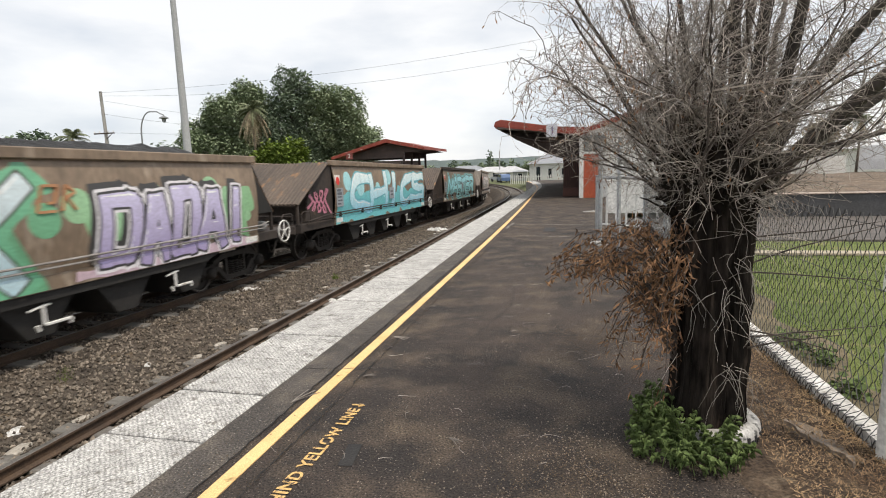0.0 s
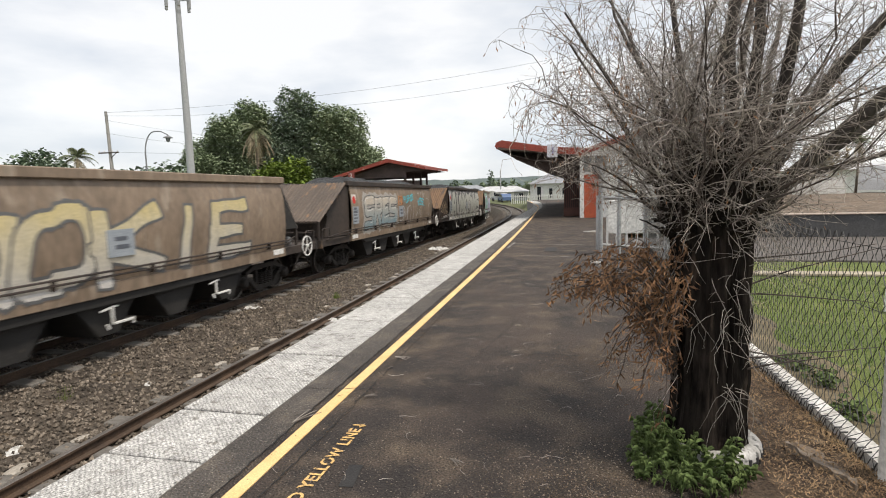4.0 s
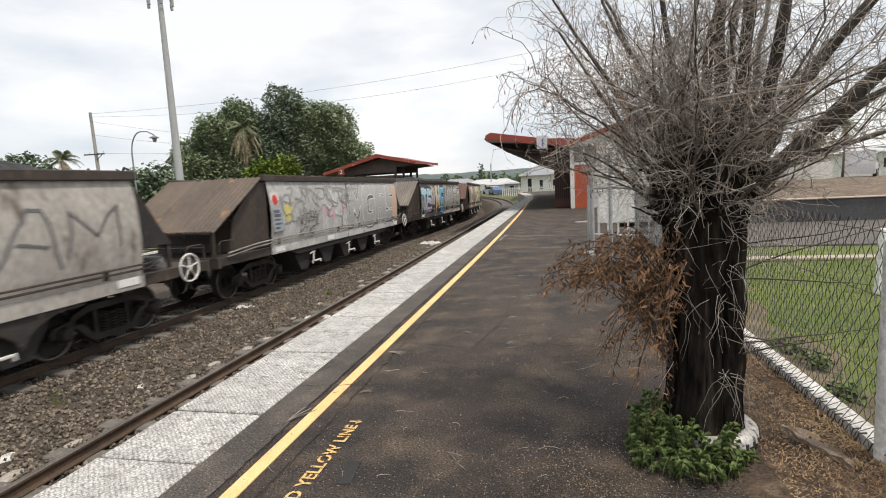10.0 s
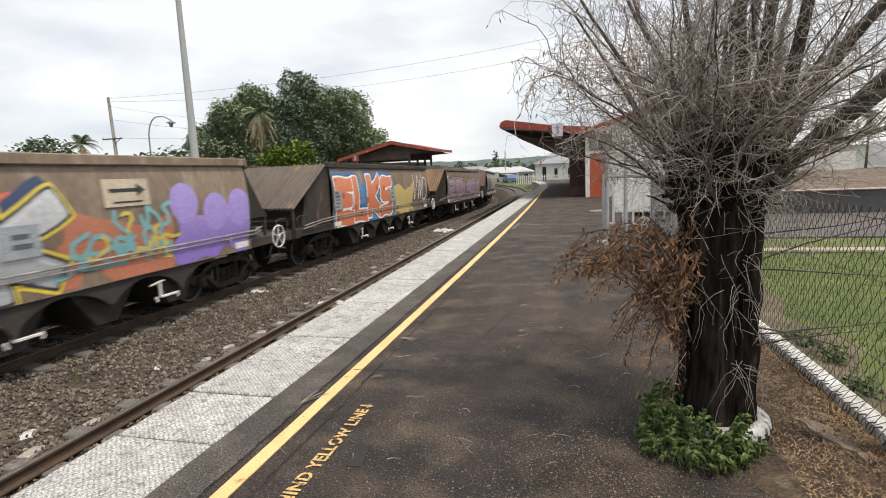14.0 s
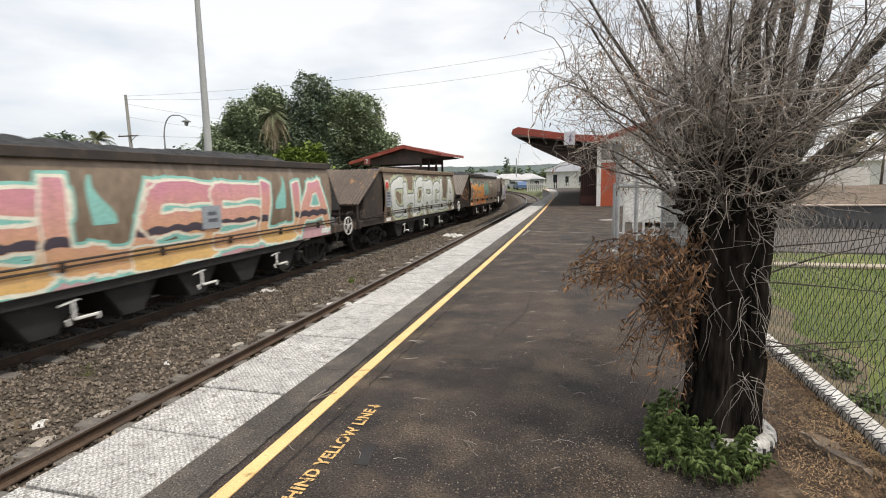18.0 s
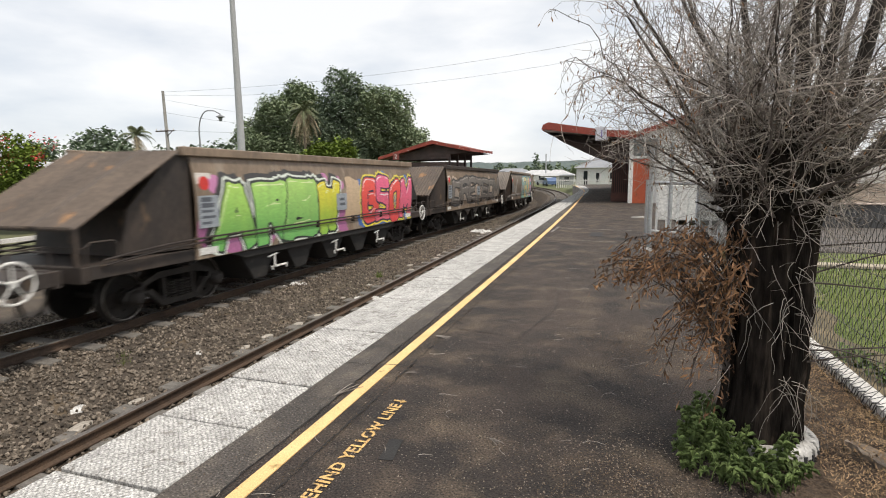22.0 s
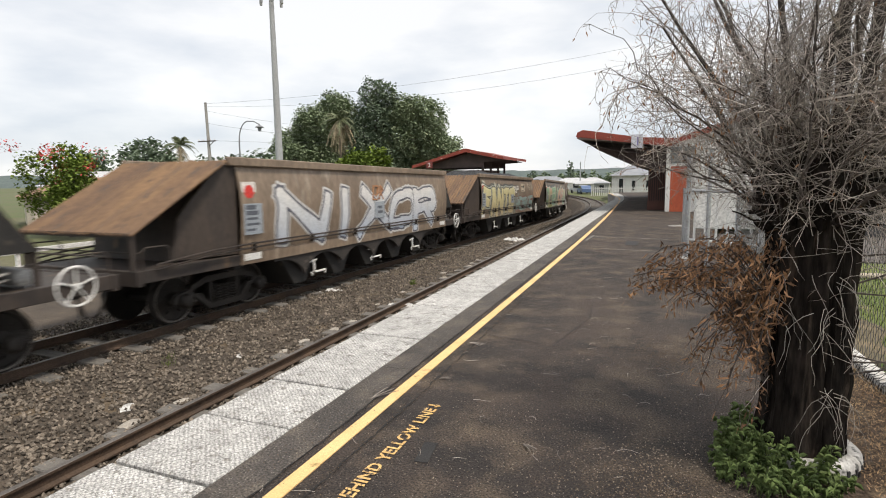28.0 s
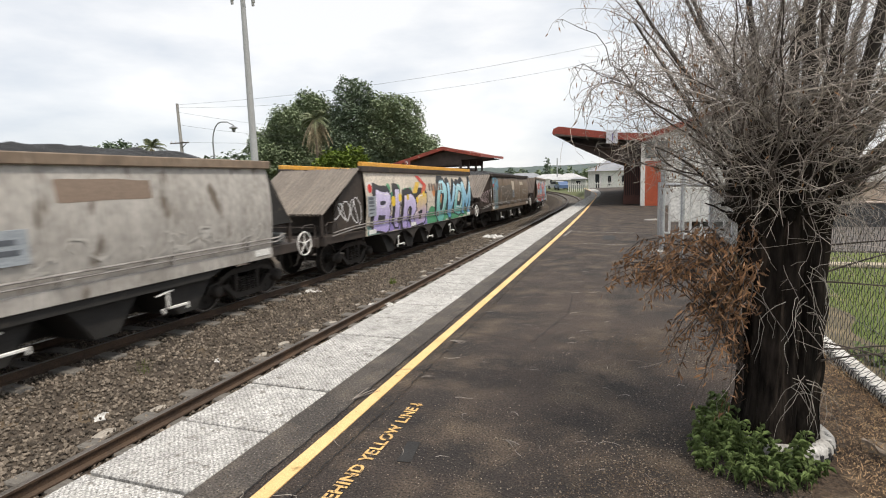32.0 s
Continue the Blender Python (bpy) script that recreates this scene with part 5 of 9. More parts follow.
def paint_train(W):
    A, B, M = SIDE_A, SIDE_B, SILL_B
    white, cream, pale, soot = (0.70, 0.70, 0.68), (0.62, 0.58, 0.48), (0.47, 0.47, 0.44), (0.028, 0.027, 0.028)
    # wagons ahead
    wash(W[-2], A + 1, B - 1, 1.1, 2.2, (0.35, 0.30, 0.26), 21)
    piece(W[-2], "WESTR", A + 1.2, B - 2.5, 1.2, 2.4, (0.55, 0.5, 0.48), soot, seed=31)
    piece(W[-1], "MASTER", A + 1, B - 1.2, 1.15, 2.4, (0.30, 0.62, 0.70), soot, (0.14, 0.40, 0.42), seed=30)
    wash(W[0], A + 0.1, B - 0.1, M, 1.9, (0.13, 0.42, 0.45), 1, 0.12)
    bubbles(W[0], 9, 3.6, 10, 1.8, 2.45, 0.15, 0.35, (0.30, 0.55, 0.58), 5)
    piece(W[0], "CHICS", 4.3, 13.0, 1.2, 2.5, (0.24, 0.52, 0.66), (0.10, 0.34, 0.40), None, fat=0.12, seed=2, top=(0.55, 0.70, 0.74), light=white, label="pale blue and teal sprayed letters")
    # 1
    wash(W[1], 3.1, 7.9, M, 2.25, (0.10, 0.27, 0.15), 2, 0.16)
    bubbles(W[1], 12, 3.2, 8.3, 1.5, 2.45, 0.10, 0.26, (0.12, 0.32, 0.18), 3)
    piece(W[1], "SLESK", 3.65, 7.85, 0.98, 2.52, [(0.50, 0.50, 0.47), (0.38, 0.50, 0.56), (0.50, 0.50, 0.46), (0.10, 0.36, 0.50), (0.36, 0.50, 0.55)], (0.06, 0.06, 0.05), (0.12, 0.34, 0.20), fat=0.125, lw=0.035, seed=3,
          top=[(0.55, 0.54, 0.50), (0.16, 0.42, 0.56), (0.46, 0.52, 0.52), (0.18, 0.44, 0.55), (0.46, 0.52, 0.54)], light=(0.68, 0.72, 0.72), wild=0.7, label="pale blue sprayed letters on green")
    wash(W[1], 8.9, 13.1, 1.25, 2.15, (0.20, 0.38, 0.20), 4, 0.16)
    bubbles(W[1], 9, 8.4, 13.2, 1.5, 2.3, 0.12, 0.30, (0.24, 0.42, 0.24), 5)
    wash(W[1], 8.6, 13.35, M, 1.14, (0.44, 0.33, 0.38), 6, 0.04)
    piece(W[1], "DADAi", 9.1, 12.95, 1.05, 2.28, (0.30, 0.25, 0.42), soot, None, fat=0.13, lw=0.04, seed=14, drop=soot, top=(0.46, 0.43, 0.58), light=(0.72, 0.70, 0.74), ring=(0.60, 0.58, 0.60), wild=0.6, lean=0.06, label="purple sprayed letters with white edges")
    # 2
    piece(W[2], "AVMKCWMS", 3.6, 13.35, 1.02, 2.58, (0.30, 0.31, 0.27), (0.04, 0.04, 0.035), (0.46, 0.44, 0.40), fat=0.12, lw=0.042, seed=5, top=(0.40, 0.40, 0.36), light=pale, label="silver-grey sprayed letters with black outlines", drop=soot)
    bubbles(W[2], 6, 3.3, 6.2, 2.1, 2.55, 0.07, 0.16, (0.46, 0.44, 0.40), 4)
    # 3
    piece(W[3], "SRES", 4.25, 7.65, 1.28, 2.4, (0.16, 0.24, 0.27), (0.035, 0.04, 0.045), (0.30, 0.28, 0.25), fat=0.12, lw=0.032, seed=6, top=(0.40, 0.34, 0.27), light=(0.50, 0.50, 0.47), wild=0.8, label="blue-grey and beige faded sprayed letters")
    tag(W[3], "LOMCU", 7.7, 10.1, 1.30, 2.02, (0.40, 0.41, 0.41), 0.018, 6)
    tag(W[3], "FUSHOE", 8.75, 10.15, 2.18, 2.44, (0.06, 0.42, 0.50), 0.026, 7, label="cyan sprayed tag")
    tag(W[3], "KOBE", 10.85, 11.9, 1.95, 2.28, (0.06, 0.42, 0.50), 0.026, 8, label="cyan sprayed tag")
    scrawl(W[3], 26, 10.3, 13.2, 1.42, 2.55, (0.48, 0.47, 0.44), 8, 0.013, 0.22)
    scrawl(W[3], 16, 6.0, 13.0, 0.97, 1.12, (0.34, 0.33, 0.30), 9, 0.010, 0.15)
    # 4
    wash(W[4], 3.7, 6.2, 1.2, 2.5, (0.42, 0.33, 0.22), 8)
    piece(W[4], "NOKIE", 5.2, B - 1.6, 1.15, 2.35, (0.45, 0.43, 0.40), (0.08, 0.08, 0.08), None, seed=9, top=(0.40, 0.33, 0.16))
    # 5
    wash(W[5], 3.9, 8.0, 1.36, 1.95, (0.15, 0.135, 0.115), 12, 0.13)
    scrawl(W[5], 22, 3.9, 8.4, 1.9, 2.3, (0.36, 0.19, 0.045), 10, 0.026, 0.35)
    scrawl(W[5], 40, 4.0, 7.9, 1.36, 2.1, (0.055, 0.055, 0.06), 11, 0.03, 0.3)
    scrawl(W[5], 26, 4.1, 7.7, 1.4, 2.05, (0.36, 0.36, 0.34), 12, 0.012, 0.3)
    scrawl(W[5], 5, 6.2, 7.2, 1.5, 2.1, (0.10, 0.17, 0.24), 13, 0.045, 0.4)
    scrawl(W[5], 34, 8.6, 13.0, 1.4, 2.05, (0.34, 0.31, 0.27), 14, 0.012, 0.25)
    scrawl(W[5], 30, 3.4, 13.0, 0.97, 1.13, (0.40, 0.33, 0.22), 15, 0.014, 0.2)
    wash(W[5], 3.1, 3.75, 1.42, 1.85, (0.45, 0.42, 0.36), 14, 0.01, 0.006)
    wash(W[5], 8.05, 8.65, 2.0, 2.55, (0.42, 0.27, 0.15), 15, 0.02, 0.006)
    wash(W[5], 9.3, 10.2, 2.3, 2.52, (0.36, 0.16, 0.04), 16, 0.015, 0.006)
    # 6
    wash(W[6], 3.1, 4.9, M, 2.35, (0.14, 0.28, 0.04), 24, 0.14)
    wash(W[6], 10.9, 13.3, 1.2, 2.35, (0.13, 0.25, 0.05), 25, 0.14)
    bubbles(W[6], 7, 3.2, 8.5, 2.25, 2.6, 0.10, 0.22, (0.34, 0.24, 0.20), 6)
    piece(W[6], "DIORS", 4.2, 12.9, 0.97, 2.66, [(0.60, 0.38, 0.28), (0.20, 0.19, 0.20), (0.58, 0.36, 0.27), (0.60, 0.40, 0.28), (0.18, 0.30, 0.08)], (0.035, 0.035, 0.03), None, fat=0.135, lw=0.045, seed=11, wild=0.8,
          top=[(0.64, 0.46, 0.34), (0.28, 0.27, 0.28), (0.62, 0.44, 0.36), (0.62, 0.42, 0.30), (0.22, 0.34, 0.10)], light=(0.70, 0.58, 0.48), drop=(0.05, 0.07, 0.10), ring=(0.48, 0.48, 0.42), label="pink sprayed letters on green")
    # 7
    wash(W[7], A + 0.1, B - 0.1, 1.2, 2.65, (0.37, 0.34, 0.31), 5, 0.06)
    wash(W[7], A + 0.1, 8.3, M, 1.5, (0.05, 0.055, 0.07), 7, 0.10)
    piece(W[7], "TE.MS", 3.1, 8.3, 1.08, 2.62, [(0.16, 0.40, 0.52), (0.44, 0.28, 0.36), (0.04, 0.04, 0.05), (0.44, 0.34, 0.34), (0.05, 0.26, 0.48)], soot, None, fat=0.12, lw=0.055, seed=12,
          top=[(0.34, 0.56, 0.66), (0.28, 0.52, 0.62), (0.05, 0.05, 0.06), (0.60, 0.58, 0.55), (0.14, 0.44, 0.66)], light=(0.74, 0.76, 0.76), drop=soot, label="blue and white sprayed letters")
    bubbles(W[7], 12, 5.6, 7.8, 1.3, 2.4, 0.05, 0.11, (0.58, 0.42, 0.08), 6, 0.0128)
    bubbles(W[7], 9, 5.2, 7.2, 2.3, 2.6, 0.06, 0.12, (0.62, 0.56, 0.44), 7, 0.0130)
    scrawl(W[7], 14, 4.5, 5.9, 1.95, 2.3, (0.74, 0.75, 0.74), 22, 0.013, 0.2)
    wash(W[7], 8.0, 13.2, M, 1.3, (0.42, 0.33, 0.30), 6, 0.06, 0.003)
    piece(W[7], "MILES", 8.6, 13.3, 1.12, 2.42, (0.28, 0.27, 0.26), soot, (0.44, 0.36, 0.28), fat=0.12, lw=0.05, seed=13, top=(0.48, 0.47, 0.45), light=white, drop=soot, ring=(0.60, 0.60, 0.58), label="grey sprayed letters edged in black and white")
    # 8
    scrawl(W[8], 44, 3.3, 8.0, 1.7, 2.6, (0.22, 0.215, 0.21), 17, 0.020, 0.5)
    piece(W[8], "MGRS", 8.1, 13.3, 1.22, 2.72, (0.25, 0.25, 0.25), (0.56, 0.56, 0.54), None, fat=0.12, lw=0.035, seed=14, top=(0.36, 0.36, 0.355), ring=(0.07, 0.07, 0.075), wild=0.5, label="grey sprayed letters with pale edges")
    bubbles(W[8], 1, 3.7, 4.3, 1.95, 2.0, 0.22, 0.23, (0.46, 0.40, 0.12), 4)
    bubbles(W[8], 3, 5.6, 8.0, 1.75, 1.95, 0.14, 0.20, (0.46, 0.30, 0.34), 6)
    tag(W[8], "INCRHAL", 4.2, 5.8, 1.55, 1.88, (0.06, 0.06, 0.06), 0.016, 18)
    tag(W[8], "KTXT", 4.5, 5.5, 1.28, 1.52, (0.06, 0.06, 0.06), 0.016, 19)
    wash(W[8], B - 0.70, B - 0.08, 1.3, 2.6, (0.48, 0.33, 0.25), 7, 0.05, 0.014)
    # 9
    piece(W[9], "HE", 3.9, 5.0, 1.42, 2.25, (0.115, 0.105, 0.095), (0.14, 0.13, 0.12), seed=17, fat=0.14)
    piece(W[9], "OO", 5.0, 6.75, 1.32, 2.32, (0.022, 0.024, 0.034), (0.03, 0.032, 0.04), None, fat=0.17, seed=18, wild=0.5, lean=0.0, label="two sooty black rings")
    wash(W[9], 7.0, 7.55, 1.4, 2.15, (0.16, 0.145, 0.125), 18, 0.10)
    wash(W[9], 7.7, 8.5, 1.3, 2.4, (0.13, 0.115, 0.10), 19, 0.10)
    tag(W[9], "JNAM", 8.9, 13.0, 1.55, 2.42, (0.09, 0.09, 0.09), 0.022, 16)
    # 10
    scrawl(W[10], 10, 5.2, 13.0, 2.1, 2.55, (0.44, 0.36, 0.36), 21, 0.012, 0.3)
    piece(W[10], "ELSON", 3.45, 7.7, 1.02, 2.26, (0.30, 0.17, 0.25), (0.03, 0.02, 0.028), None, fat=0.13, lw=0.05, seed=17, top=(0.38, 0.26, 0.35), light=(0.60, 0.48, 0.55), drop=soot, ring=(0.52, 0.46, 0.50), label="mauve sprayed letters")
    piece(W[10], "SKELS", 8.75, 12.75, 1.02, 2.14, (0.34, 0.20, 0.29), (0.03, 0.02, 0.028), None, fat=0.12, lw=0.05, seed=18, top=(0.40, 0.28, 0.37), light=(0.60, 0.48, 0.55), ring=(0.50, 0.44, 0.48))
    # 11
    wash(W[11], A + 0.05, 8.6, M, 2.1, (0.05, 0.19, 0.38), 11, 0.12)
    bubbles(W[11], 12, 3.2, 8.6, 2.0, 2.45, 0.14, 0.30, (0.06, 0.25, 0.45), 12)
    piece(W[11], "ELKS", 3.35, 8.25, 1.02, 2.46, (0.46, 0.13, 0.055), (0.76, 0.75, 0.72), None, fat=0.165, lw=0.055, seed=19, top=(0.52, 0.19, 0.10), drop=(0.04, 0.13, 0.30), ring=(0.03, 0.08, 0.18), wild=0.7, lean=0.0, label="orange-red sprayed letters edged in white and blue")
    bubbles(W[11], 9, 3.6, 8.0, 1.3, 2.2, 0.05, 0.13, (0.36, 0.075, 0.035), 13, 0.0105)
    wash(W[11], 8.6, 11.1, 1.0, 2.05, (0.46, 0.35, 0.13), 12, 0.09, 0.003)
    wash(W[11], 10.9, 13.3, 1.2, 2.05, (0.10, 0.07, 0.05), 13, 0.12)
    tag(W[11], "VWO", 11.0, 13.2, 1.42, 2.45, (0.74, 0.73, 0.70), 0.030, 20, label="white sprayed outline letters")
    # 12
    bubbles(W[12], 16, 3.2, 8.9, 1.9, 2.42, 0.10, 0.26, (0.50, 0.12, 0.05), 13)
    piece(W[12], "SLESK", 3.1, 8.85, 0.98, 2.34, (0.30, 0.31, 0.33), soot, None, fat=0.145, lw=0.045, seed=21, top=(0.42, 0.43, 0.45), drop=(0.02, 0.04, 0.10), ring=(0.58, 0.46, 0.05), light=(0.52, 0.53, 0.55), wild=0.7, label="grey sprayed letters with yellow edges")
    wash(W[12], 8.8, 11.0, M, 1.9, (0.38, 0.14, 0.08), 14, 0.14, 0.003)
    scrawl(W[12], 14, 9.1, 10.9, 1.2, 2.1, (0.16, 0.34, 0.36), 25, 0.04, 0.4)
    scrawl(W[12], 8, 9.1, 10.9, 1.2, 2.0, (0.52, 0.40, 0.08), 26, 0.03, 0.3)
    wash(W[12], 11.1, 13.35, 1.0, 1.95, (0.20, 0.13, 0.42), 17, 0.10, 0.004, top=(0.34, 0.27, 0.56))
    bubbles(W[12], 3, 11.2, 13.1, 1.85, 2.1, 0.36, 0.42, (0.30, 0.23, 0.54), 8, 0.0052)
    # 13
    wash(W[13], A + 0.1, 9.2, 1.15, 2.42, (0.13, 0.36, 0.31), 14, 0.16, top=(0.16, 0.27, 0.22))
    piece(W[13], "STENL", 3.1, 8.3, 0.97, 2.3, (0.56, 0.17, 0.025), (0.025, 0.02, 0.018), None, fat=0.15, lw=0.035, seed=24, top=(0.70, 0.30, 0.06), drop=(0.025, 0.02, 0.018), light=(0.74, 0.62, 0.46), ring=(0.42, 0.50, 0.44), label="orange sprayed letters on teal")
    piece(W[13], "L", 8.1, 9.2, 1.35, 1.85, (0.56, 0.17, 0.03), soot, fat=0.16, seed=29)
    scrawl(W[13], 24, 9.4, 13.0, 1.6, 2.05, (0.33, 0.29, 0.25), 17, 0.014, 0.35)
    scrawl(W[13], 12, 10.2, 11.8, 1.35, 1.8, (0.045, 0.04, 0.04), 18, 0.013, 0.2)
    # 14
    piece(W[14], "CHORGLA", 3.8, B - 0.3, 1.05, 2.5, (0.44, 0.46, 0.43), (0.12, 0.15, 0.16), (0.40, 0.42, 0.28), seed=25, fat=0.12, top=(0.54, 0.55, 0.52), light=white, label="pale sprayed letters with a yellow-green haze")
    # 15
    wash(W[15], A + 0.05, B - 0.05, M, 1.28, (0.46, 0.27, 0.29), 15, 0.05)
    wash(W[15], A + 0.05, 4.6, M, 1.5, (0.20, 0.44, 0.38), 16, 0.12, 0.0032)
    flames(W[15], 6, 3.4, 13.3, 1.75, 2.62, (0.20, 0.44, 0.39), 4)
    piece(W[15], "SUSSUA", 3.6, 13.25, 1.1, 2.42, [(0.60, 0.38, 0.14), (0.56, 0.33, 0.16)], (0.66, 0.62, 0.52), None, fat=0.115, lw=0.05, seed=26, top=[(0.44, 0.18, 0.24), (0.48, 0.22, 0.26)], band=(0.045, 0.035, 0.05), ring=(0.20, 0.46, 0.40), wild=0.8, label="rose sprayed letters edged in cream with teal flames")
    # 16
    tag(W[16], "LN", 3.5, 4.6, 1.30, 2.05, (0.66, 0.66, 0.64), 0.035, 18, label="white sprayed tag")
    tag(W[16], "X", 4.5, 5.4, 1.28, 2.3, (0.68, 0.68, 0.66), 0.042, 19, 0.3, "white sprayed tag")
    tag(W[16], "OAPNE", 4.3, 7.6, 1.22, 2.08, (0.085, 0.075, 0.065), 0.022, 27, label="thin dark sprayed letters")
    wash(W[16], 7.8, 13.3, M, 2.5, (0.13, 0.36, 0.34), 16, 0.06)
    bubbles(W[16], 3, 7.7, 8.9, 1.6, 2.5, 0.18, 0.3, (0.58, 0.60, 0.56), 4)
    piece(W[16], "EEKAS", 8.2, 13.3, 1.02, 2.56, [(0.20, 0.42, 0.36), (0.56, 0.42, 0.12), (0.60, 0.46, 0.16), (0.56, 0.40, 0.26), (0.44, 0.24, 0.40)], (0.02, 0.07, 0.10), None, fat=0.15, lw=0.05, seed=27,
          top=[(0.60, 0.62, 0.58), (0.66, 0.56, 0.24), (0.62, 0.54, 0.36), (0.64, 0.50, 0.20), (0.50, 0.32, 0.46)], wild=0.5, ring=(0.18, 0.50, 0.56), label="many-coloured sprayed letters edged in dark teal")
    # 17
    bubbles(W[17], 22, 3.7, 13.2, 1.6, 2.35, 0.12, 0.30, (0.42, 0.34, 0.27), 17)
    wash(W[17], 3.8, 13.2, 1.2, 1.9, (0.30, 0.25, 0.21), 19, 0.16)
    piece(W[17], "DRETEDM", 3.75, 13.25, 1.2, 2.38, (0.12, 0.108, 0.098), (0.028, 0.027, 0.026), None, fat=0.12, lw=0.07, seed=28, top=(0.16, 0.145, 0.13), light=(0.40, 0.37, 0.34), label="dark grey sprayed letters on beige")
    # 18
    wash(W[18], 3.2, 8.6, M, 1.9, (0.34, 0.12, 0.25), 18, 0.18)
    bubbles(W[18], 14, 3.3, 8.6, 1.85, 2.4, 0.10, 0.24, (0.44, 0.17, 0.33), 19)
    piece(W[18], "ARBW", 3.5, 8.2, 1.0, 2.28, [(0.12, 0.36, 0.09), (0.12, 0.38, 0.10), (0.13, 0.36, 0.10), (0.22, 0.42, 0.06)], (0.015, 0.02, 0.018), None, fat=0.14, lw=0.05, seed=29, top=[(0.34, 0.52, 0.10), (0.30, 0.50, 0.12), (0.30, 0.48, 0.12), (0.60, 0.50, 0.04)],
          light=(0.58, 0.66, 0.34), drop=soot, ring=(0.58, 0.62, 0.56), wild=0.7, label="green and yellow sprayed letters")
    wash(W[18], 8.5, 9.4, 1.3, 2.4, (0.46, 0.34, 0.22), 21, 0.06, 0.004)
    wash(W[18], 9.2, B - 0.08, M, 2.35, (0.05, 0.13, 0.36), 22, 0.14)
    piece(W[18], "GSOM", 9.5, B - 0.1, 1.02, 2.40, [(0.56, 0.06, 0.06), (0.60, 0.12, 0.16)], (0.03, 0.02, 0.05), None, fat=0.15, lw=0.05, seed=33, top=[(0.62, 0.08, 0.06), (0.58, 0.10, 0.20)], ring=(0.66, 0.56, 0.05), light=(0.72, 0.70, 0.72), label="red sprayed letters edged in yellow on blue")
    # 19
    bubbles(W[19], 8, 3.9, 5.2, 1.1, 1.8, 0.08, 0.20, (0.36, 0.25, 0.13), 21)
    piece(W[19], "SKARA", 4.85, 9.65, 1.12, 2.30, [(0.09, 0.19, 0.13), (0.46, 0.16, 0.10), (0.10, 0.22, 0.15), (0.10, 0.09, 0.085), (0.42, 0.11, 0.07)], (0.022, 0.022, 0.022), None, fat=0.13, lw=0.07, seed=34, top=[(0.15, 0.27, 0.19), (0.52, 0.22, 0.15), (0.16, 0.28, 0.20), (0.13, 0.12, 0.11), (0.50, 0.17, 0.10)],
          light=(0.44, 0.50, 0.44), ring=(0.30, 0.17, 0.05), lean=0.16, label="green and red sprayed letters")
    piece(W[19], "PROE", 10.1, B - 0.1, 1.08, 2.05, (0.38, 0.26, 0.42), (0.03, 0.03, 0.04), None, fat=0.13, lw=0.05, seed=36, top=(0.48, 0.36, 0.50), light=white, ring=(0.58, 0.57, 0.58), drop=soot, label="lilac sprayed letters edged in black and white")
    # 20
    bubbles(W[20], 7, 3.9, 8.0, 2.05, 2.5, 0.16, 0.32, (0.20, 0.42, 0.42), 22)
    bubbles(W[20], 3, 3.5, 5.0, 1.4, 1.6, 0.14, 0.24, (0.46, 0.34, 0.42), 4)
    wash(W[20], 3.1, 4.3, M, 1.13, (0.22, 0.44, 0.40), 23, 0.03)
    wash(W[20], 7.3, 9.0, M, 1.75, (0.15, 0.30, 0.29), 24, 0.16)
    piece(W[20], "DYNE", 3.45, 7.55, 0.98, 2.32, (0.28, 0.20, 0.26), (0.055, 0.045, 0.06), None, fat=0.155, lw=0.04, seed=37, top=(0.50, 0.36, 0.44), light=(0.62, 0.55, 0.60), drop=(0.12, 0.09, 0.12), ring=(0.44, 0.42, 0.44), label="lilac sprayed letters")
    piece(W[20], "WERKS", 8.8, 13.2, 1.1, 2.08, (0.17, 0.17, 0.14), (0.05, 0.05, 0.05), (0.26, 0.27, 0.24), fat=0.11, seed=38, top=(0.28, 0.27, 0.23))
    # 21
    wash(W[21], A + 0.05, 9.6, M, 1.7, (0.17, 0.22, 0.13), 23, 0.10)
    wash(W[21], 9.4, B - 0.1, M, 1.9, (0.22, 0.11, 0.12), 26, 0.10)
    piece(W[21], "ODEMCES", 3.1, B - 0.15, 1.0, 2.34, [(0.15, 0.20, 0.07), (0.24, 0.26, 0.08), (0.19, 0.33, 0.25), (0.24, 0.30, 0.15), (0.46, 0.26, 0.15), (0.42, 0.25, 0.20), (0.22, 0.35, 0.27)], (0.56, 0.55, 0.46), None, fat=0.14, lw=0.05, seed=39,
          top=[(0.24, 0.38, 0.24), (0.52, 0.34, 0.22), (0.22, 0.36, 0.22), (0.26, 0.38, 0.24), (0.52, 0.36, 0.24), (0.48, 0.35, 0.26), (0.46, 0.40, 0.26)], ring=(0.10, 0.075, 0.08), drop=(0.09, 0.11, 0.10), label="green and ochre sprayed letters with pale edges")
    # 22
    wash(W[22], 3.2, 8.7, 1.5, 2.35, (0.40, 0.38, 0.30), 27, 0.18)
    piece(W[22], "FANTS", 3.3, 8.75, 1.0, 2.30, (0.40, 0.32, 0.17), (0.04, 0.04, 0.035), None, fat=0.13, lw=0.05, seed=40, top=(0.46, 0.42, 0.22), light=(0.58, 0.54, 0.40), drop=(0.05, 0.055, 0.05), ring=(0.36, 0.37, 0.32), label="straw-yellow sprayed letters")
    piece(W[22], "RIP", 8.6, 9.7, 2.02, 2.42, (0.56, 0.54, 0.48), soot, fat=0.12, lw=0.03, seed=43)
    wash(W[22], 8.9, 13.2, 1.1, 1.8, (0.17, 0.19, 0.16), 28, 0.14)
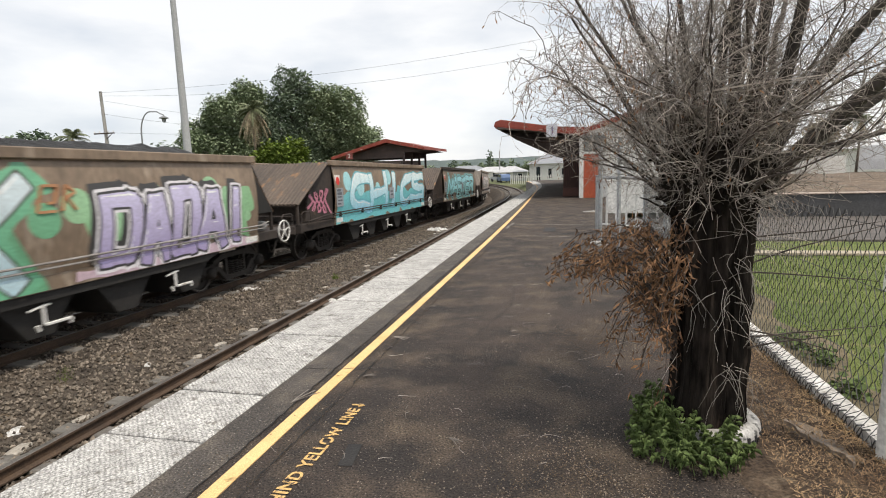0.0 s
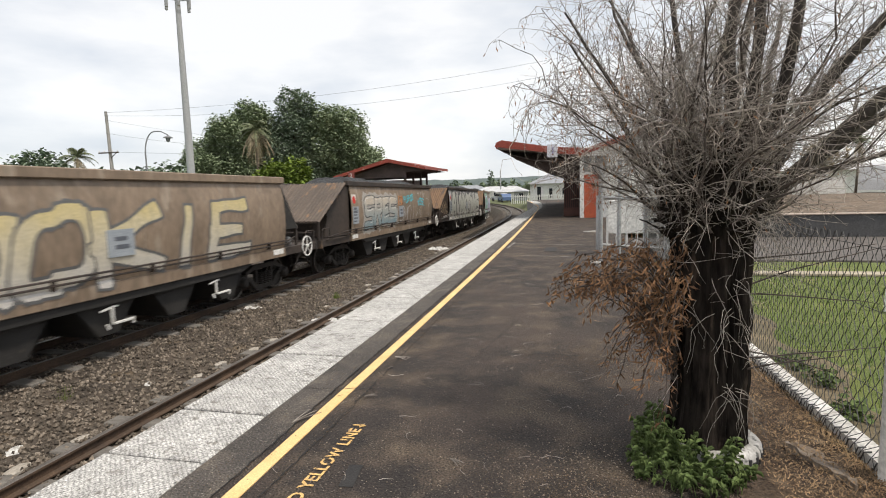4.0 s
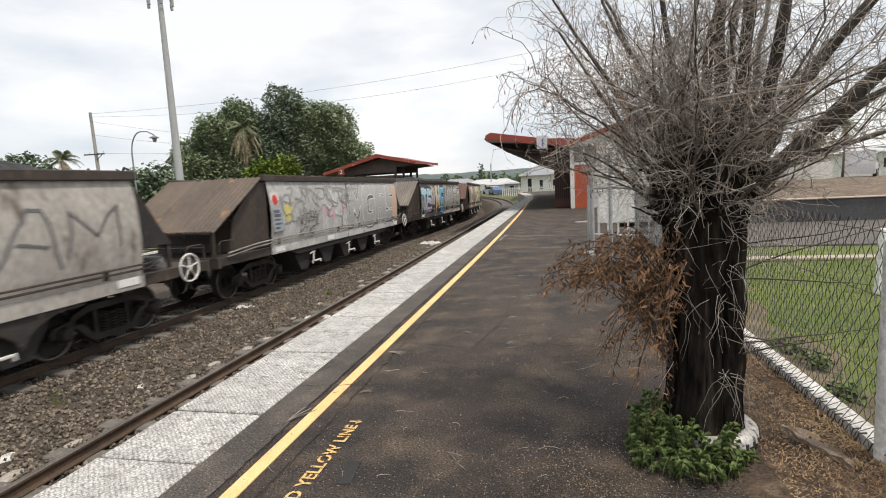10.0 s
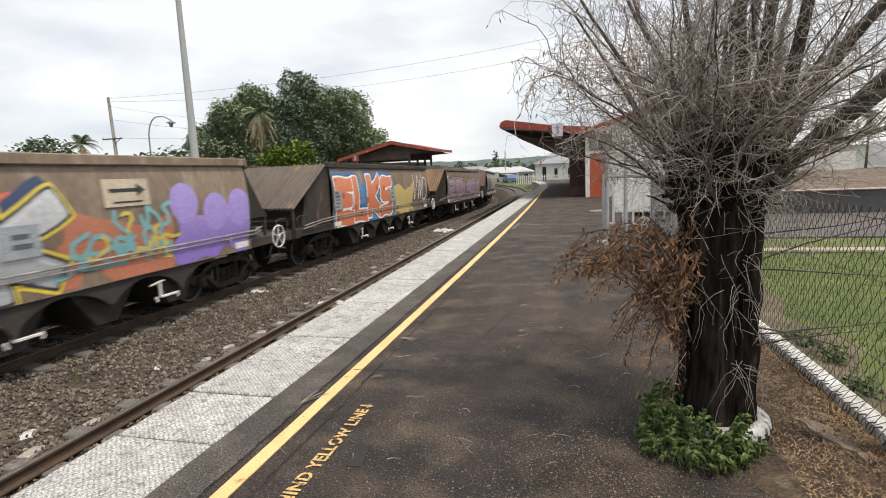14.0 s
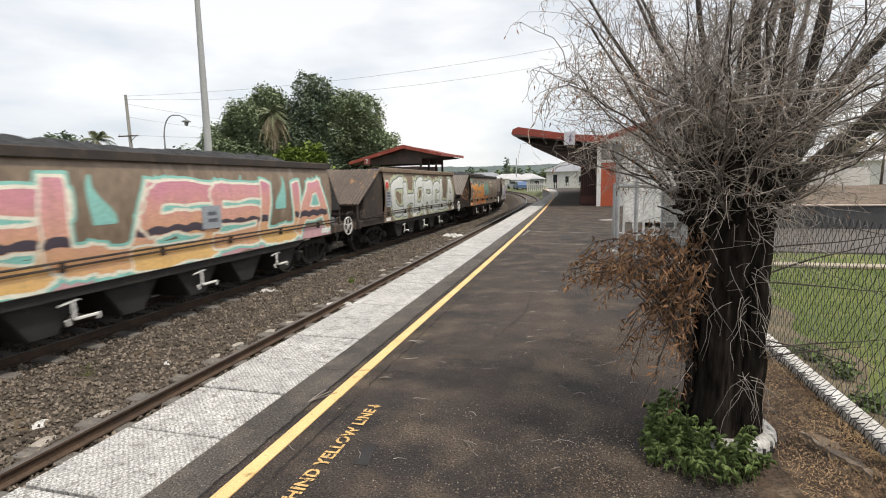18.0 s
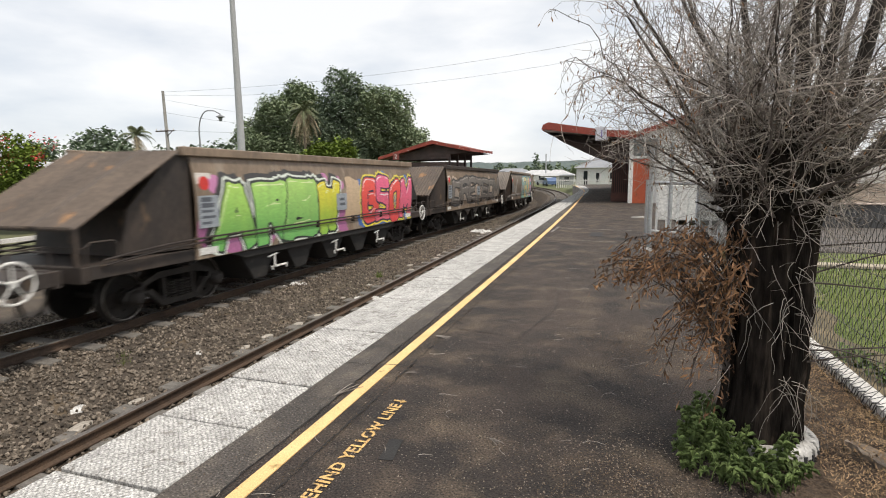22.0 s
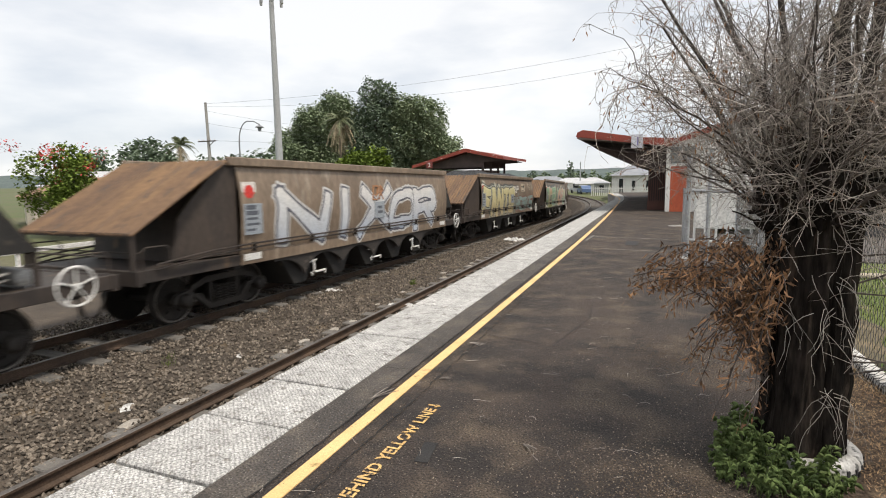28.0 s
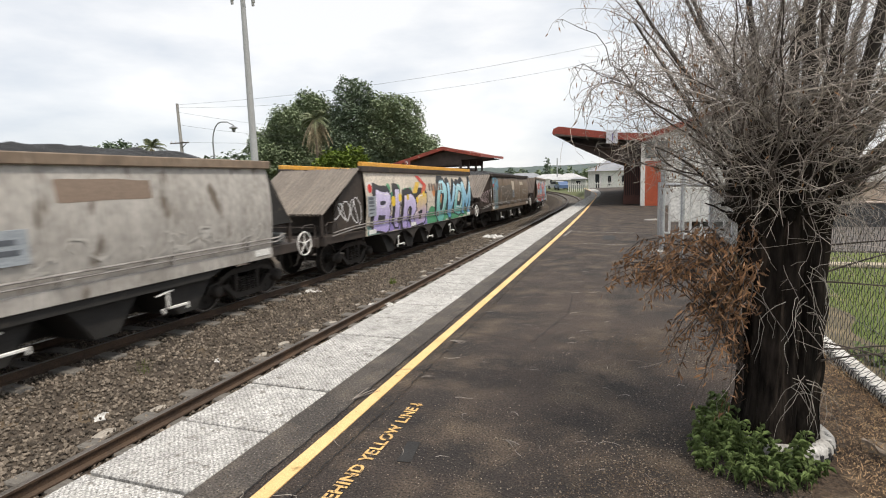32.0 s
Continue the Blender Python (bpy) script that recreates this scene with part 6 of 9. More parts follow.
    piece(W[22], "WORKS", 9.2, 13.1, 1.1, 1.85, (0.20, 0.28, 0.26), (0.20, 0.085, 0.065), seed=41, fat=0.12, top=(0.24, 0.33, 0.31))
    scrawl(W[22], 16, 11.9, 13.2, 2.2, 2.55, (0.52, 0.44, 0.30), 22, 0.014, 0.2)
    scrawl(W[22], 20, 5.0, 10.0, 0.96, 1.10, (0.30, 0.29, 0.26), 23, 0.010, 0.15)
    # 23
    piece(W[23], "NIXOR", 4.2, B - 1.2, 1.15, 2.35, (0.40, 0.44, 0.50), (0.07, 0.07, 0.09), None, seed=43, ring=(0.46, 0.45, 0.43), top=(0.52, 0.50, 0.47))
    # 24
    bubbles(W[24], 20, 3.0, 13.4, 1.9, 2.42, 0.22, 0.36, (0.15, 0.40, 0.56), 24)
    bubbles(W[24], 12, 4.0, 13.2, 2.40, 2.62, 0.05, 0.12, (0.15, 0.40, 0.56), 25)
    wash(W[24], 4.0, B - 0.03, 1.2, 2.1, (0.15, 0.40, 0.56), 24, 0.12)
    wash(W[24], A + 0.03, B - 0.03, M, 1.13, (0.15, 0.40, 0.56), 26, 0.01)
    piece(W[24], "CLXU", 3.6, 12.0, 0.98, 2.58, (0.36, 0.05, 0.042), (0.70, 0.70, 0.68), None, fat=0.165, lw=0.06, seed=44, top=(0.44, 0.08, 0.065), drop=(0.62, 0.62, 0.60), ring=(0.035, 0.03, 0.035), wild=0.7, lean=0.0, label="red sprayed letters edged in white on sky blue")
    # 25
    tag(W[25], "BUSN", 3.05, 4.25, 2.05, 2.68, (0.10, 0.30, 0.44), 0.045, 20, label="blue sprayed tag")
    wash(W[25], 3.5, 4.3, 1.0, 2.2, (0.17, 0.24, 0.26), 28, 0.14)
    piece(W[25], "CRES", 4.4, 7.8, 1.25, 2.25, (0.125, 0.10, 0.078), (0.11, 0.09, 0.07), fat=0.11, seed=22)
    scrawl(W[25], 26, 4.4, 7.6, 1.3, 2.2, (0.50, 0.47, 0.42), 23, 0.012, 0.4)
    scrawl(W[25], 40, 8.7, 13.1, 1.3, 2.1, (0.38, 0.35, 0.30), 24, 0.012, 0.3)
    wash(W[25], 7.85, 8.55, 2.02, 2.55, (0.52, 0.46, 0.38), 26, 0.01, 0.014)
    wash(W[25], 10.4, 11.4, 2.30, 2.52, (0.50, 0.44, 0.35), 27, 0.01, 0.014)
    # 26
    wash(W[26], A + 0.9, 8.3, M, 1.42, (0.23, 0.18, 0.42), 27, 0.04)
    wash(W[26], A + 0.05, A + 0.8, M, 1.25, (0.13, 0.22, 0.20), 20, 0.03)
    bubbles(W[26], 6, 4.2, 6.8, 2.0, 2.35, 0.10, 0.22, (0.07, 0.26, 0.13), 6)
    piece(W[26], "Bins", 3.55, 7.75, 1.02, 2.30, (0.34, 0.28, 0.52), (0.025, 0.025, 0.04), None, fat=0.135, lw=0.06, seed=45, top=[(0.54, 0.50, 0.64), (0.54, 0.50, 0.64), (0.54, 0.50, 0.64), (0.66, 0.47, 0.05)], light=(0.70, 0.68, 0.74), drop=soot, wild=0.6, label="lavender sprayed letters with black outlines")
    bubbles(W[26], 5, 4.6, 7.8, 1.85, 2.10, 0.10, 0.20, (0.68, 0.46, 0.04), 7, 0.0118)
    wash(W[26], 7.9, B - 0.1, M, 1.62, (0.07, 0.26, 0.13), 10, 0.10)
    bubbles(W[26], 9, 8.2, B - 0.1, 1.4, 2.4, 0.10, 0.24, (0.52, 0.22, 0.08), 5)
    piece(W[26], "OVOM", 8.85, B - 0.12, 1.05, 2.46, [(0.10, 0.34, 0.28), (0.08, 0.26, 0.44)], (0.025, 0.03, 0.04), None, fat=0.14, lw=0.055, seed=46, top=(0.34, 0.56, 0.68), light=(0.66, 0.76, 0.80), drop=soot, label="blue sprayed letters edged in black and orange")
    # emblem of the beige wagon
    badge(W[26], "emblem_chevron", ((6.80, 2.70), (7.12, 2.70), (7.78, 2.36), (7.42, 2.36)), (0.60, 0.08, 0.06), "red upper arm of a chevron emblem")
    badge(W[26], "emblem_chevron", ((7.42, 2.36), (7.78, 2.36), (7.48, 2.06), (7.16, 2.10)), (0.66, 0.16, 0.10), "red lower arm of a chevron emblem")
    badge(W[26], "emblem_block", ((6.38, 2.10), (6.78, 2.48), (7.14, 2.48), (6.78, 2.10)), (0.76, 0.50, 0.08), "yellow emblem block")
    for i in range(6):
        badge(W[26], "emblem_bar", ((7.98 + i * 0.27, 2.16), (7.98 + i * 0.27, 2.42), (8.17 + i * 0.27, 2.42), (8.17 + i * 0.27, 2.16)), (0.22, 0.17, 0.14), "brown bar in place of lettering")
    for k, c in ((26, (0.62, 0.62, 0.62)), (2, (0.45, 0.34, 0.22)), (25, (0.52, 0.42, 0.44)), (0, (0.42, 0.16, 0.22)), (13, (0.5, 0.25, 0.12))):
        end_tag(W[k], c, k, 0.06 if k == 0 else 0.016)
    # 27
    scrawl(W[27], 26, 6.0, 13.0, 1.35, 1.75, (0.40, 0.38, 0.35), 21, 0.018, 0.3)
    wash(W[27], 9.0, 10.5, 2.28, 2.58, (0.17, 0.12, 0.085), 30, 0.01)


LIMB_DARK = surface("dark_limb_bark", (0.068, 0.056, 0.049), (0.030, 0.026, 0.023), rough=0.95, grain=40, stain=8, bump=0.7, stretch=(1, 1, 0.4))


# ---------------- the bare tree beside the fence ----------------
def near_tree():
    t = thing("pollarded_tree", at=(0.80, 3.42, 0), label="pollarded tree with a black furrowed trunk and bare grey twigs", category="tree")
    rng = random.Random(4)
    f = Form()

    def bark(u, v):
        a, z = 2 * math.pi * u, -0.05 + 1.95 * v
        r = 0.200 + 0.05 * math.exp(-z * 7) + 0.070 * math.exp(-((z - 1.56) / 0.20) ** 2)
        r += 0.042 * noise.noise((math.cos(a) * 2.0, math.sin(a) * 2.0, z * 1.4)) + 0.040 * noise.noise((math.cos(a) * 6, math.sin(a) * 6, z * 1.5 + 5))
        r += 0.022 * noise.noise((math.cos(a) * 15, math.sin(a) * 15, z * 3.5)) + 0.008 * noise.noise((math.cos(a) * 34, math.sin(a) * 34, z * 9))
        if v > 0.90:
            r *= max(0.12, 1 - ((v - 0.90) * 9) ** 1.5)
        return (r * math.cos(a) + 0.02 * math.sin(z * 2), r * math.sin(a), z)
    f.sheet(bark, 120, 80)
    part("trunk", f, BARK, t, "black furrowed bark", 60)
    twigs, fine, shoots = Form(), Form(), Form()
    tips = []

    def grow(start, d, length, bend, segs, up=0.02):
        pts, p, d = [Vector(start)], Vector(start), Vector(d).normalized()
        edge = -1.06 + rng.gauss(0, 0.09)
        for i in range(segs):
            d = (d + Vector((rng.gauss(0, bend), rng.gauss(0, bend), rng.gauss(up, bend)))).normalized()
            if p.x < edge + 0.1:      # twigs droop where the platform side is kept clipped
                d = (d + Vector((rng.uniform(0.1, 0.5), rng.gauss(0, 0.15), rng.uniform(-0.6, 0.05)))).normalized()
            p = p + d * (length / segs) * (0.45 if p.x < edge else 1.0)
            pts.append(p.copy())
        return pts

    def sprays(pts, many, size):
        n = len(pts) - 1
        for j in range(many):
            k = rng.randint(1, n)
            q = pts[k]
            dd = (pts[k] - pts[k - 1]).normalized()
            side = Vector((rng.gauss(0, 1), rng.gauss(0, 1), rng.gauss(0.1, 0.8)))
            tp = grow(q, dd * 0.8 + side * 0.5, rng.uniform(0.18, 0.52) * size, 0.27, 5)
            twigs.tube(tp, [0.0025, 0.0023, 0.0020, 0.0017, 0.0013, 0.0008], 3)
            for m in range(rng.randint(3, 6)):
                q2 = tp[rng.randint(1, 5)]
                fp = grow(q2, (rng.gauss(0, 1), rng.gauss(0, 1), rng.gauss(-0.35, 0.8)), rng.uniform(0.05, 0.19), 0.35, 3)
                fine.tube(fp, [0.0013, 0.0012, 0.0010, 0.0006], 3)
                tips.append(fp[-1])

    # thick limbs, each its own part: (direction, radius, length, start along x)
    for d0, r0, ln, sx in (((-0.04, 0.10, 1.0), 0.030, 2.1, -0.02), ((0.07, -0.06, 1.0), 0.034, 2.2, 0.06), ((0.20, 0.12, 0.97), 0.033, 2.2, 0.10), ((0.33, -0.05, 0.94), 0.032, 2.1, 0.15),
                           ((0.47, 0.08, 0.88), 0.034, 2.1, 0.20), ((0.66, -0.12, 0.75), 0.040, 2.0, 0.24), ((0.80, 0.10, 0.50), 0.026, 1.8, 0.26), ((0.90, -0.05, 0.28), 0.016, 1.2, 0.27),
                           ((-0.16, -0.05, 0.98), 0.020, 1.9, -0.08), ((-0.30, 0.12, 0.94), 0.019, 1.5, -0.12), ((-0.42, -0.08, 0.88), 0.016, 1.3, -0.15), ((-0.58, 0.10, 0.78), 0.014, 1.15, -0.18),
                           ((0.12, 0.40, 0.90), 0.026, 1.9, 0.05), ((0.40, 0.45, 0.80), 0.024, 1.8, 0.12), ((-0.25, 0.45, 0.85), 0.018, 1.6, -0.08)):
        pts = grow((sx, rng.uniform(-0.06, 0.06), 1.50 + rng.uniform(0, 0.12)), d0, ln, 0.085, 10)
        part("limb", Form().tube(pts, [r0 * (1.25 - 0.85 * k / 10) for k in range(11)], 8), LIMB_DARK, t, soft=60)
        sprays(pts[2:], 34, 1.1)
    # a pale broken branch lying across the crown
    for k in range(4):
        pts = grow((-0.36 + 0.05 * k, -0.42, 1.93 + 0.012 * k), (1.0, rng.gauss(0, 0.05), 0.14), 0.9 + 0.1 * k, 0.07, 8, 0)
        twigs.tube(pts, [0.006 - 0.0006 * j for j in range(9)], 4)
    # slim shoots
    for i in range(104):
        a = rng.uniform(0, 2 * math.pi) if i < 90 else rng.uniform(2.3, 4.0)
        el = radians(rng.choice((rng.uniform(25, 60), rng.uniform(45, 85), rng.uniform(60, 88))))
        if math.cos(a) < -0.3:
            el = max(el, radians(36))
        out = rng.uniform(0.10, 0.27)
        d = (math.cos(a) * math.cos(el), math.sin(a) * math.cos(el), math.sin(el))
        ln = rng.uniform(0.6, 1.45)
        r0 = rng.choice((0.004, 0.006, 0.008, 0.011))
        pts = grow((math.cos(a) * out, math.sin(a) * out, rng.uniform(1.32, 1.72)), d, ln, 0.21, 9)
        shoots.tube(pts, [r0 * (1 - 0.75 * k / 9) for k in range(10)], 5)
        sprays(pts, rng.randint(14, 21), 0.9)
    # tangle low on the head
    for i in range(210):
        a = rng.uniform(0, 2 * math.pi)
        z = rng.choice((rng.uniform(1.25, 1.65), rng.uniform(1.35, 1.65), rng.uniform(0.5, 1.2)))
        if z < 1.1 and rng.random() < 0.8:
            continue
        tp = grow((0.21 * math.cos(a), 0.21 * math.sin(a), z), (math.cos(a) * 0.7, math.sin(a) * 0.7 - 0.2, rng.uniform(-0.9, 1.1)), rng.uniform(0.14, 0.50), 0.17, 5, -0.20)
        twigs.tube(tp, [0.0021, 0.0020, 0.0018, 0.0015, 0.0012, 0.0008], 3)
        for m in range(rng.randint(1, 4)):
            fp = grow(tp[rng.randint(2, 5)], (rng.gauss(0, 1), rng.gauss(0, 1), rng.gauss(-0.5, 0.8)), rng.uniform(0.05, 0.2), 0.15, 2)
            fine.tube(fp, [0.0013, 0.0011, 0.0007], 3)
    stubs = Form()
    for i in range(150):
        a, z = rng.uniform(0, 6.28), rng.uniform(1.32, 1.82)
        r = 0.23 if z < 1.65 else 0.15
        el = rng.uniform(-0.2, 1.3)
        tp = grow((r * math.cos(a), r * math.sin(a), z), (math.cos(a) * math.cos(el), math.sin(a) * math.cos(el), math.sin(el)), rng.uniform(0.05, 0.20), 0.30, 4)
        r0 = rng.uniform(0.008, 0.024)
        stubs.tube(tp, [r0, r0 * 0.9, r0 * 0.8, r0 * 0.65, r0 * 0.4], 5)
    part("stub_growth", stubs, BARK, t, "knotty black pruned stubs", 60, kind="stuff")
    dry = Form()
    for q in [p for p in tips if p.x < -0.45 or rng.random() < 0.10][::2]:
        d = Vector((rng.gauss(0, 0.5), rng.gauss(0, 0.5), -1)).normalized() * rng.uniform(0.018, 0.04)
        sd = Vector((rng.gauss(0, 1), rng.gauss(0, 1), 0.2)).normalized() * 0.004
        k = len(dry.v)
        dry.v += [tuple(q), tuple(q + d * 0.5 + sd), tuple(q + d), tuple(q + d * 0.5 - sd)]
        dry.f += [(k, k + 1, k + 2), (k, k + 2, k + 3)]
    part("dry_foliage", dry, DEADLEAF, t, "small dry leaves on the twig ends", kind="stuff")
    part("shoot_growth", shoots, LIMB, t, "slim bare shoots", 60, kind="stuff")
    part("twig_growth", twigs, TWIG, t, "pale grey dry twigs", kind="stuff")
    part("twig_spray", fine, TWIG, t, kind="stuff")
    # a few long thin sticks low on the fence side
    st = Form()
    for z, l, dz in ((1.05, 0.75, 0.35), (1.0, 0.7, -0.05), (0.62, 0.75, 0.02), (0.55, 0.5, 0.3), (1.2, 0.6, 0.1), (0.66, 0.45, -0.1)):
        pts = grow((0.19, -0.08, z), (0.9, rng.uniform(-0.2, 0.3), dz), l, 0.05, 6, 0)
        st.tube(pts, [0.006, 0.0055, 0.005, 0.0042, 0.0034, 0.0026, 0.0016], 4)
    part("side_growth", st, LIMB, t, kind="stuff")
    # bleached stems that hang on the bark
    hang = Form()
    for cz, ca, count, wide in ((0.46, -1.22, 10, 0.10), (0.90, -1.45, 5, 0.10), (1.08, -1.15, 4, 0.12), (0.93, -2.3, 3, 0.08)):
        base = Vector((0.235 * math.cos(ca), 0.235 * math.sin(ca), cz))
        for j in range(count + 3):
            p = base + Vector((rng.uniform(-0.06, 0.06), 0, rng.uniform(-0.05, 0.05)))
            d = Vector((rng.gauss(0, 0.7), -0.25, rng.uniform(0.0, 0.4))).normalized()
            pts, st_ = [p.copy()], rng.uniform(0.03, 0.055)
            for k in range(7):
                d = (d + Vector((rng.gauss(0, 0.34), rng.gauss(0, 0.05), rng.uniform(-0.85, -0.35)))).normalized()
                p = p + d * st_
                p.y = min(p.y, -math.sqrt(max(0.0, 0.052 - min(0.2, abs(p.x)) ** 2)) - 0.01)
                pts.append(p.copy())
            hang.tube(pts, [0.0018, 0.0017, 0.0016, 0.0015, 0.0013, 0.0011, 0.0009, 0.0006], 3)
    part("hanging_growth", hang, surface("bleached_stem", (0.42, 0.39, 0.35), (0.28, 0.25, 0.22), rough=0.9, bump=0, each=0.3), t, "bleached drooping stems", kind="stuff")
    # withered branch with brown leaves on the platform side
    stems, leaves = Form(), Form()
    nr = np.random.default_rng(8)

    def blade(p, d, size, width):
        d = Vector(d).normalized()
        s = d.cross(Vector((nr.normal(), nr.normal(), nr.normal()))).normalized() * width
        k = len(leaves.v)
        mid = p + d * size * 0.45
        leaves.v += [tuple(p), tuple(mid + s), tuple(p + d * size), tuple(mid - s)]
        leaves.f += [(k, k + 1, k + 2), (k, k + 2, k + 3)]

    for i in range(60):
        tx, tz = rng.uniform(-0.98, -0.12), rng.uniform(0.34, 1.42)
        if tx < -0.62 and not 1.0 < tz < 1.25:
            tz = rng.uniform(1.0, 1.22)
        start = Vector((-0.19, -0.05, rng.uniform(0.45, 0.95)))
        end = Vector((tx, rng.uniform(-0.45, 0.30), tz))
        pts = []
        for k in range(8):
            u = k / 7
            p = start.lerp(end, u)
            p.z += 0.20 * math.sin(u * 3.1) - 0.10 * u * u
            p += Vector((rng.uniform(-0.015, 0.015), rng.uniform(-0.015, 0.015), rng.uniform(-0.015, 0.015)))
            pts.append(p)
        stems.tube(pts, [0.006, 0.0055, 0.005, 0.0042, 0.0034, 0.003, 0.0024, 0.0015], 4)
        for j in range(52):
            k = rng.randint(2, 7)
            p = pts[k].lerp(pts[k - 1], rng.random()) + Vector((rng.gauss(0, 0.025), rng.gauss(0, 0.025), rng.gauss(0, 0.025)))
            blade(p, (rng.gauss(-0.2, 0.6), rng.gauss(0, 0.6), rng.gauss(-0.75, 0.45)), rng.uniform(0.030, 0.075), rng.uniform(0.003, 0.008))
    part("withered_branchwork", stems, LIMB, t, kind="stuff")
    part("withered_foliage", leaves, DEADLEAF, t, "drooping brown dead leaves", kind="stuff")
    return t


def tree_foot():
    """White-painted tyre round the trunk, weeds, bare soil and litter."""
    rng = random.Random(12)
    c = (0.80, 3.42)
    ty = thing("painted_tyre", at=(c[0], c[1], 0.0), label="white-painted old tyre laid round the tree", category="tyre")
    f = Form().turned([(0.21, 0.01), (0.205, 0.05), (0.215, 0.09), (0.24, 0.112), (0.28, 0.11), (0.302, 0.09), (0.31, 0.055), (0.305, 0.02), (0.285, 0.0)], (0, 0, 0), "z", 44)
    part("tyre_body", f, surface("tyre_whitewash", (0.56, 0.55, 0.53), (0.38, 0.37, 0.35), rough=0.85, grain=50, stain=7, bump=0.4, c3=(0.10, 0.10, 0.095), wear=0.55), ty, soft=60)
    tr = Form()
    for i in range(60):
        a = 2 * math.pi * i / 60
        tr.box(0.308 * math.cos(a), 0.308 * math.sin(a), 0.035 + 0.02 * (i % 2), 0.010, 0.02, 0.038, 0, Matrix.Rotation(a, 3, "Z"))
    part("tread", tr, surface("tyre_rubber", (0.04, 0.04, 0.042), (0.025, 0.025, 0.027)), ty, "black tread blocks", kind="stuff")
    soil = Form()

    def bed(u, v):
        y = 0.6 + 9.6 * u
        x = 1.02 + 0.10 * math.sin(y * 2.3) + 0.07 * math.sin(y * 5.1 + 1) - 0.22 * math.exp(-((y - 3.0) / 0.7) ** 2) + 0.05 * noise.noise((y * 7, 0, 3)) + 0.03 * noise.noise((y * 23, 0, 5))
        x = x + (1.60 - x) * v
        return (x, y, 0.004 + 0.05 * math.sin(v * 1.5) * (0.6 + 0.5 * noise.noise((x * 5, y * 5, 2))) + 0.012 * noise.noise((x * 20, y * 20, 4)))
    soil.sheet(bed, 130, 16)
    single("soil_strip", soil, SOIL, "bare brown soil strip along the fence", "soil", kind="structure")
    straw, chips = Form(), Form()
    for i in range(24000):
        y = 1.6 + 6.5 * rng.random() ** 1.5
        x = 1.59 - 0.55 * rng.random() ** 1.7
        a, l = rng.uniform(0, 6.28), rng.uniform(0.008, 0.034)
        z = 0.045 + rng.uniform(0, 0.02)
        dx, dy, w = math.cos(a) * l, math.sin(a) * l, rng.uniform(0.0015, 0.004)
        k = len(straw.v)
        straw.v += [(x - dy / l * w, y + dx / l * w, z), (x + dy / l * w, y - dx / l * w, z), (x + dx, y + dy, z + rng.uniform(-0.01, 0.02))]
        straw.f.append((k, k + 1, k + 2))
    single("straw_litter", straw, surface("straw", (0.42, 0.29, 0.16), (0.20, 0.125, 0.070), rough=0.95, bump=0, each=0.45), "dry straw and leaf litter on soil", "litter", kind="stuff")
    for i in range(6500):
        u = rng.random() ** 1.6
        y, x = 1.6 + 22 * u, rng.uniform(-2.1, 1.2)
        if rng.random() < 0.55:
            cx, cy, sp = rng.choice(((0.6, 3.4, 0.9), (0.10, 2.75, 0.28), (0.10, 2.75, 0.45), (0.25, 5.1, 0.32), (0.5, 9.5, 0.6)))
            x, y = rng.gauss(cx, sp), rng.gauss(cy, sp)
        if x > 1.5 or x < -2.2:
            continue
        s = rng.uniform(0.0014, 0.0042)
        chips.box(x, y, 0.004 + s * 0.3, s * rng.uniform(1, 2.4), s * rng.uniform(1, 2), s, 0, Matrix.Rotation(rng.uniform(0, 3), 3, "Z"))
    single("loose_grit", chips, surface("pale_grit", (0.36, 0.30, 0.23), (0.16, 0.125, 0.095), rough=0.95, bump=0, each=0.4), "pale grit and crumbs on the asphalt", "grit", kind="stuff")
    dirt = Form()
    for i in range(7000):
        cx, cy, sx, sy = rng.choice(((0.08, 2.72, 0.26, 0.22), (0.08, 2.72, 0.40, 0.30), (0.25, 5.1, 0.26, 0.30), (0.15, 5.0, 0.5, 0.5), (-1.66, 5.0, 0.035, 2.6), (-2.02, 5.0, 0.10, 2.6)))
        x, y = rng.gauss(cx, sx), rng.gauss(cy, sy)
        if not -2.2 < x < 1.4:
            continue
        q, a = rng.uniform(0.0025, 0.0060), rng.uniform(0, 6.28)
        k = len(dirt.v)
        dirt.v += [(x + q * math.cos(a + t), y + q * math.sin(a + t), 0.0105) for t in (0, 2.1, 4.2)] + [(x, y, 0.0105 + q * 0.7)]
        dirt.f += [(k, k + 1, k + 3), (k + 1, k + 2, k + 3), (k + 2, k, k + 3)]
    single("brown_crumb_dust", dirt, surface("brown_crumb", (0.165, 0.120, 0.078), (0.085, 0.062, 0.042), rough=0.97, bump=0, each=0.4), "brown crumbs and dust gathered on the asphalt", "dirt", kind="stuff")
    frag = Form()
    frag.slab(lambda u, v: (1.26 + 0.17 * u + 0.10 * v + 0.07 * noise.noise((u * 5, v * 5, 1)), 3.48 - 0.46 * u + 0.09 * v + 0.06 * noise.noise((u * 6, v * 4, 8)), 0.062 + 0.035 * noise.noise((u * 4, v * 9, 3)) - 0.03 * v), 16, 5, (0, 0, -0.06))
    single("broken_kerb", frag, surface("broken_concrete", (0.30, 0.25, 0.20), (0.17, 0.135, 0.105), rough=0.95, grain=60, stain=6, bump=0.6), "broken piece of pale concrete kerb in the litter", "rubble", soft=40)
    tw = Form()
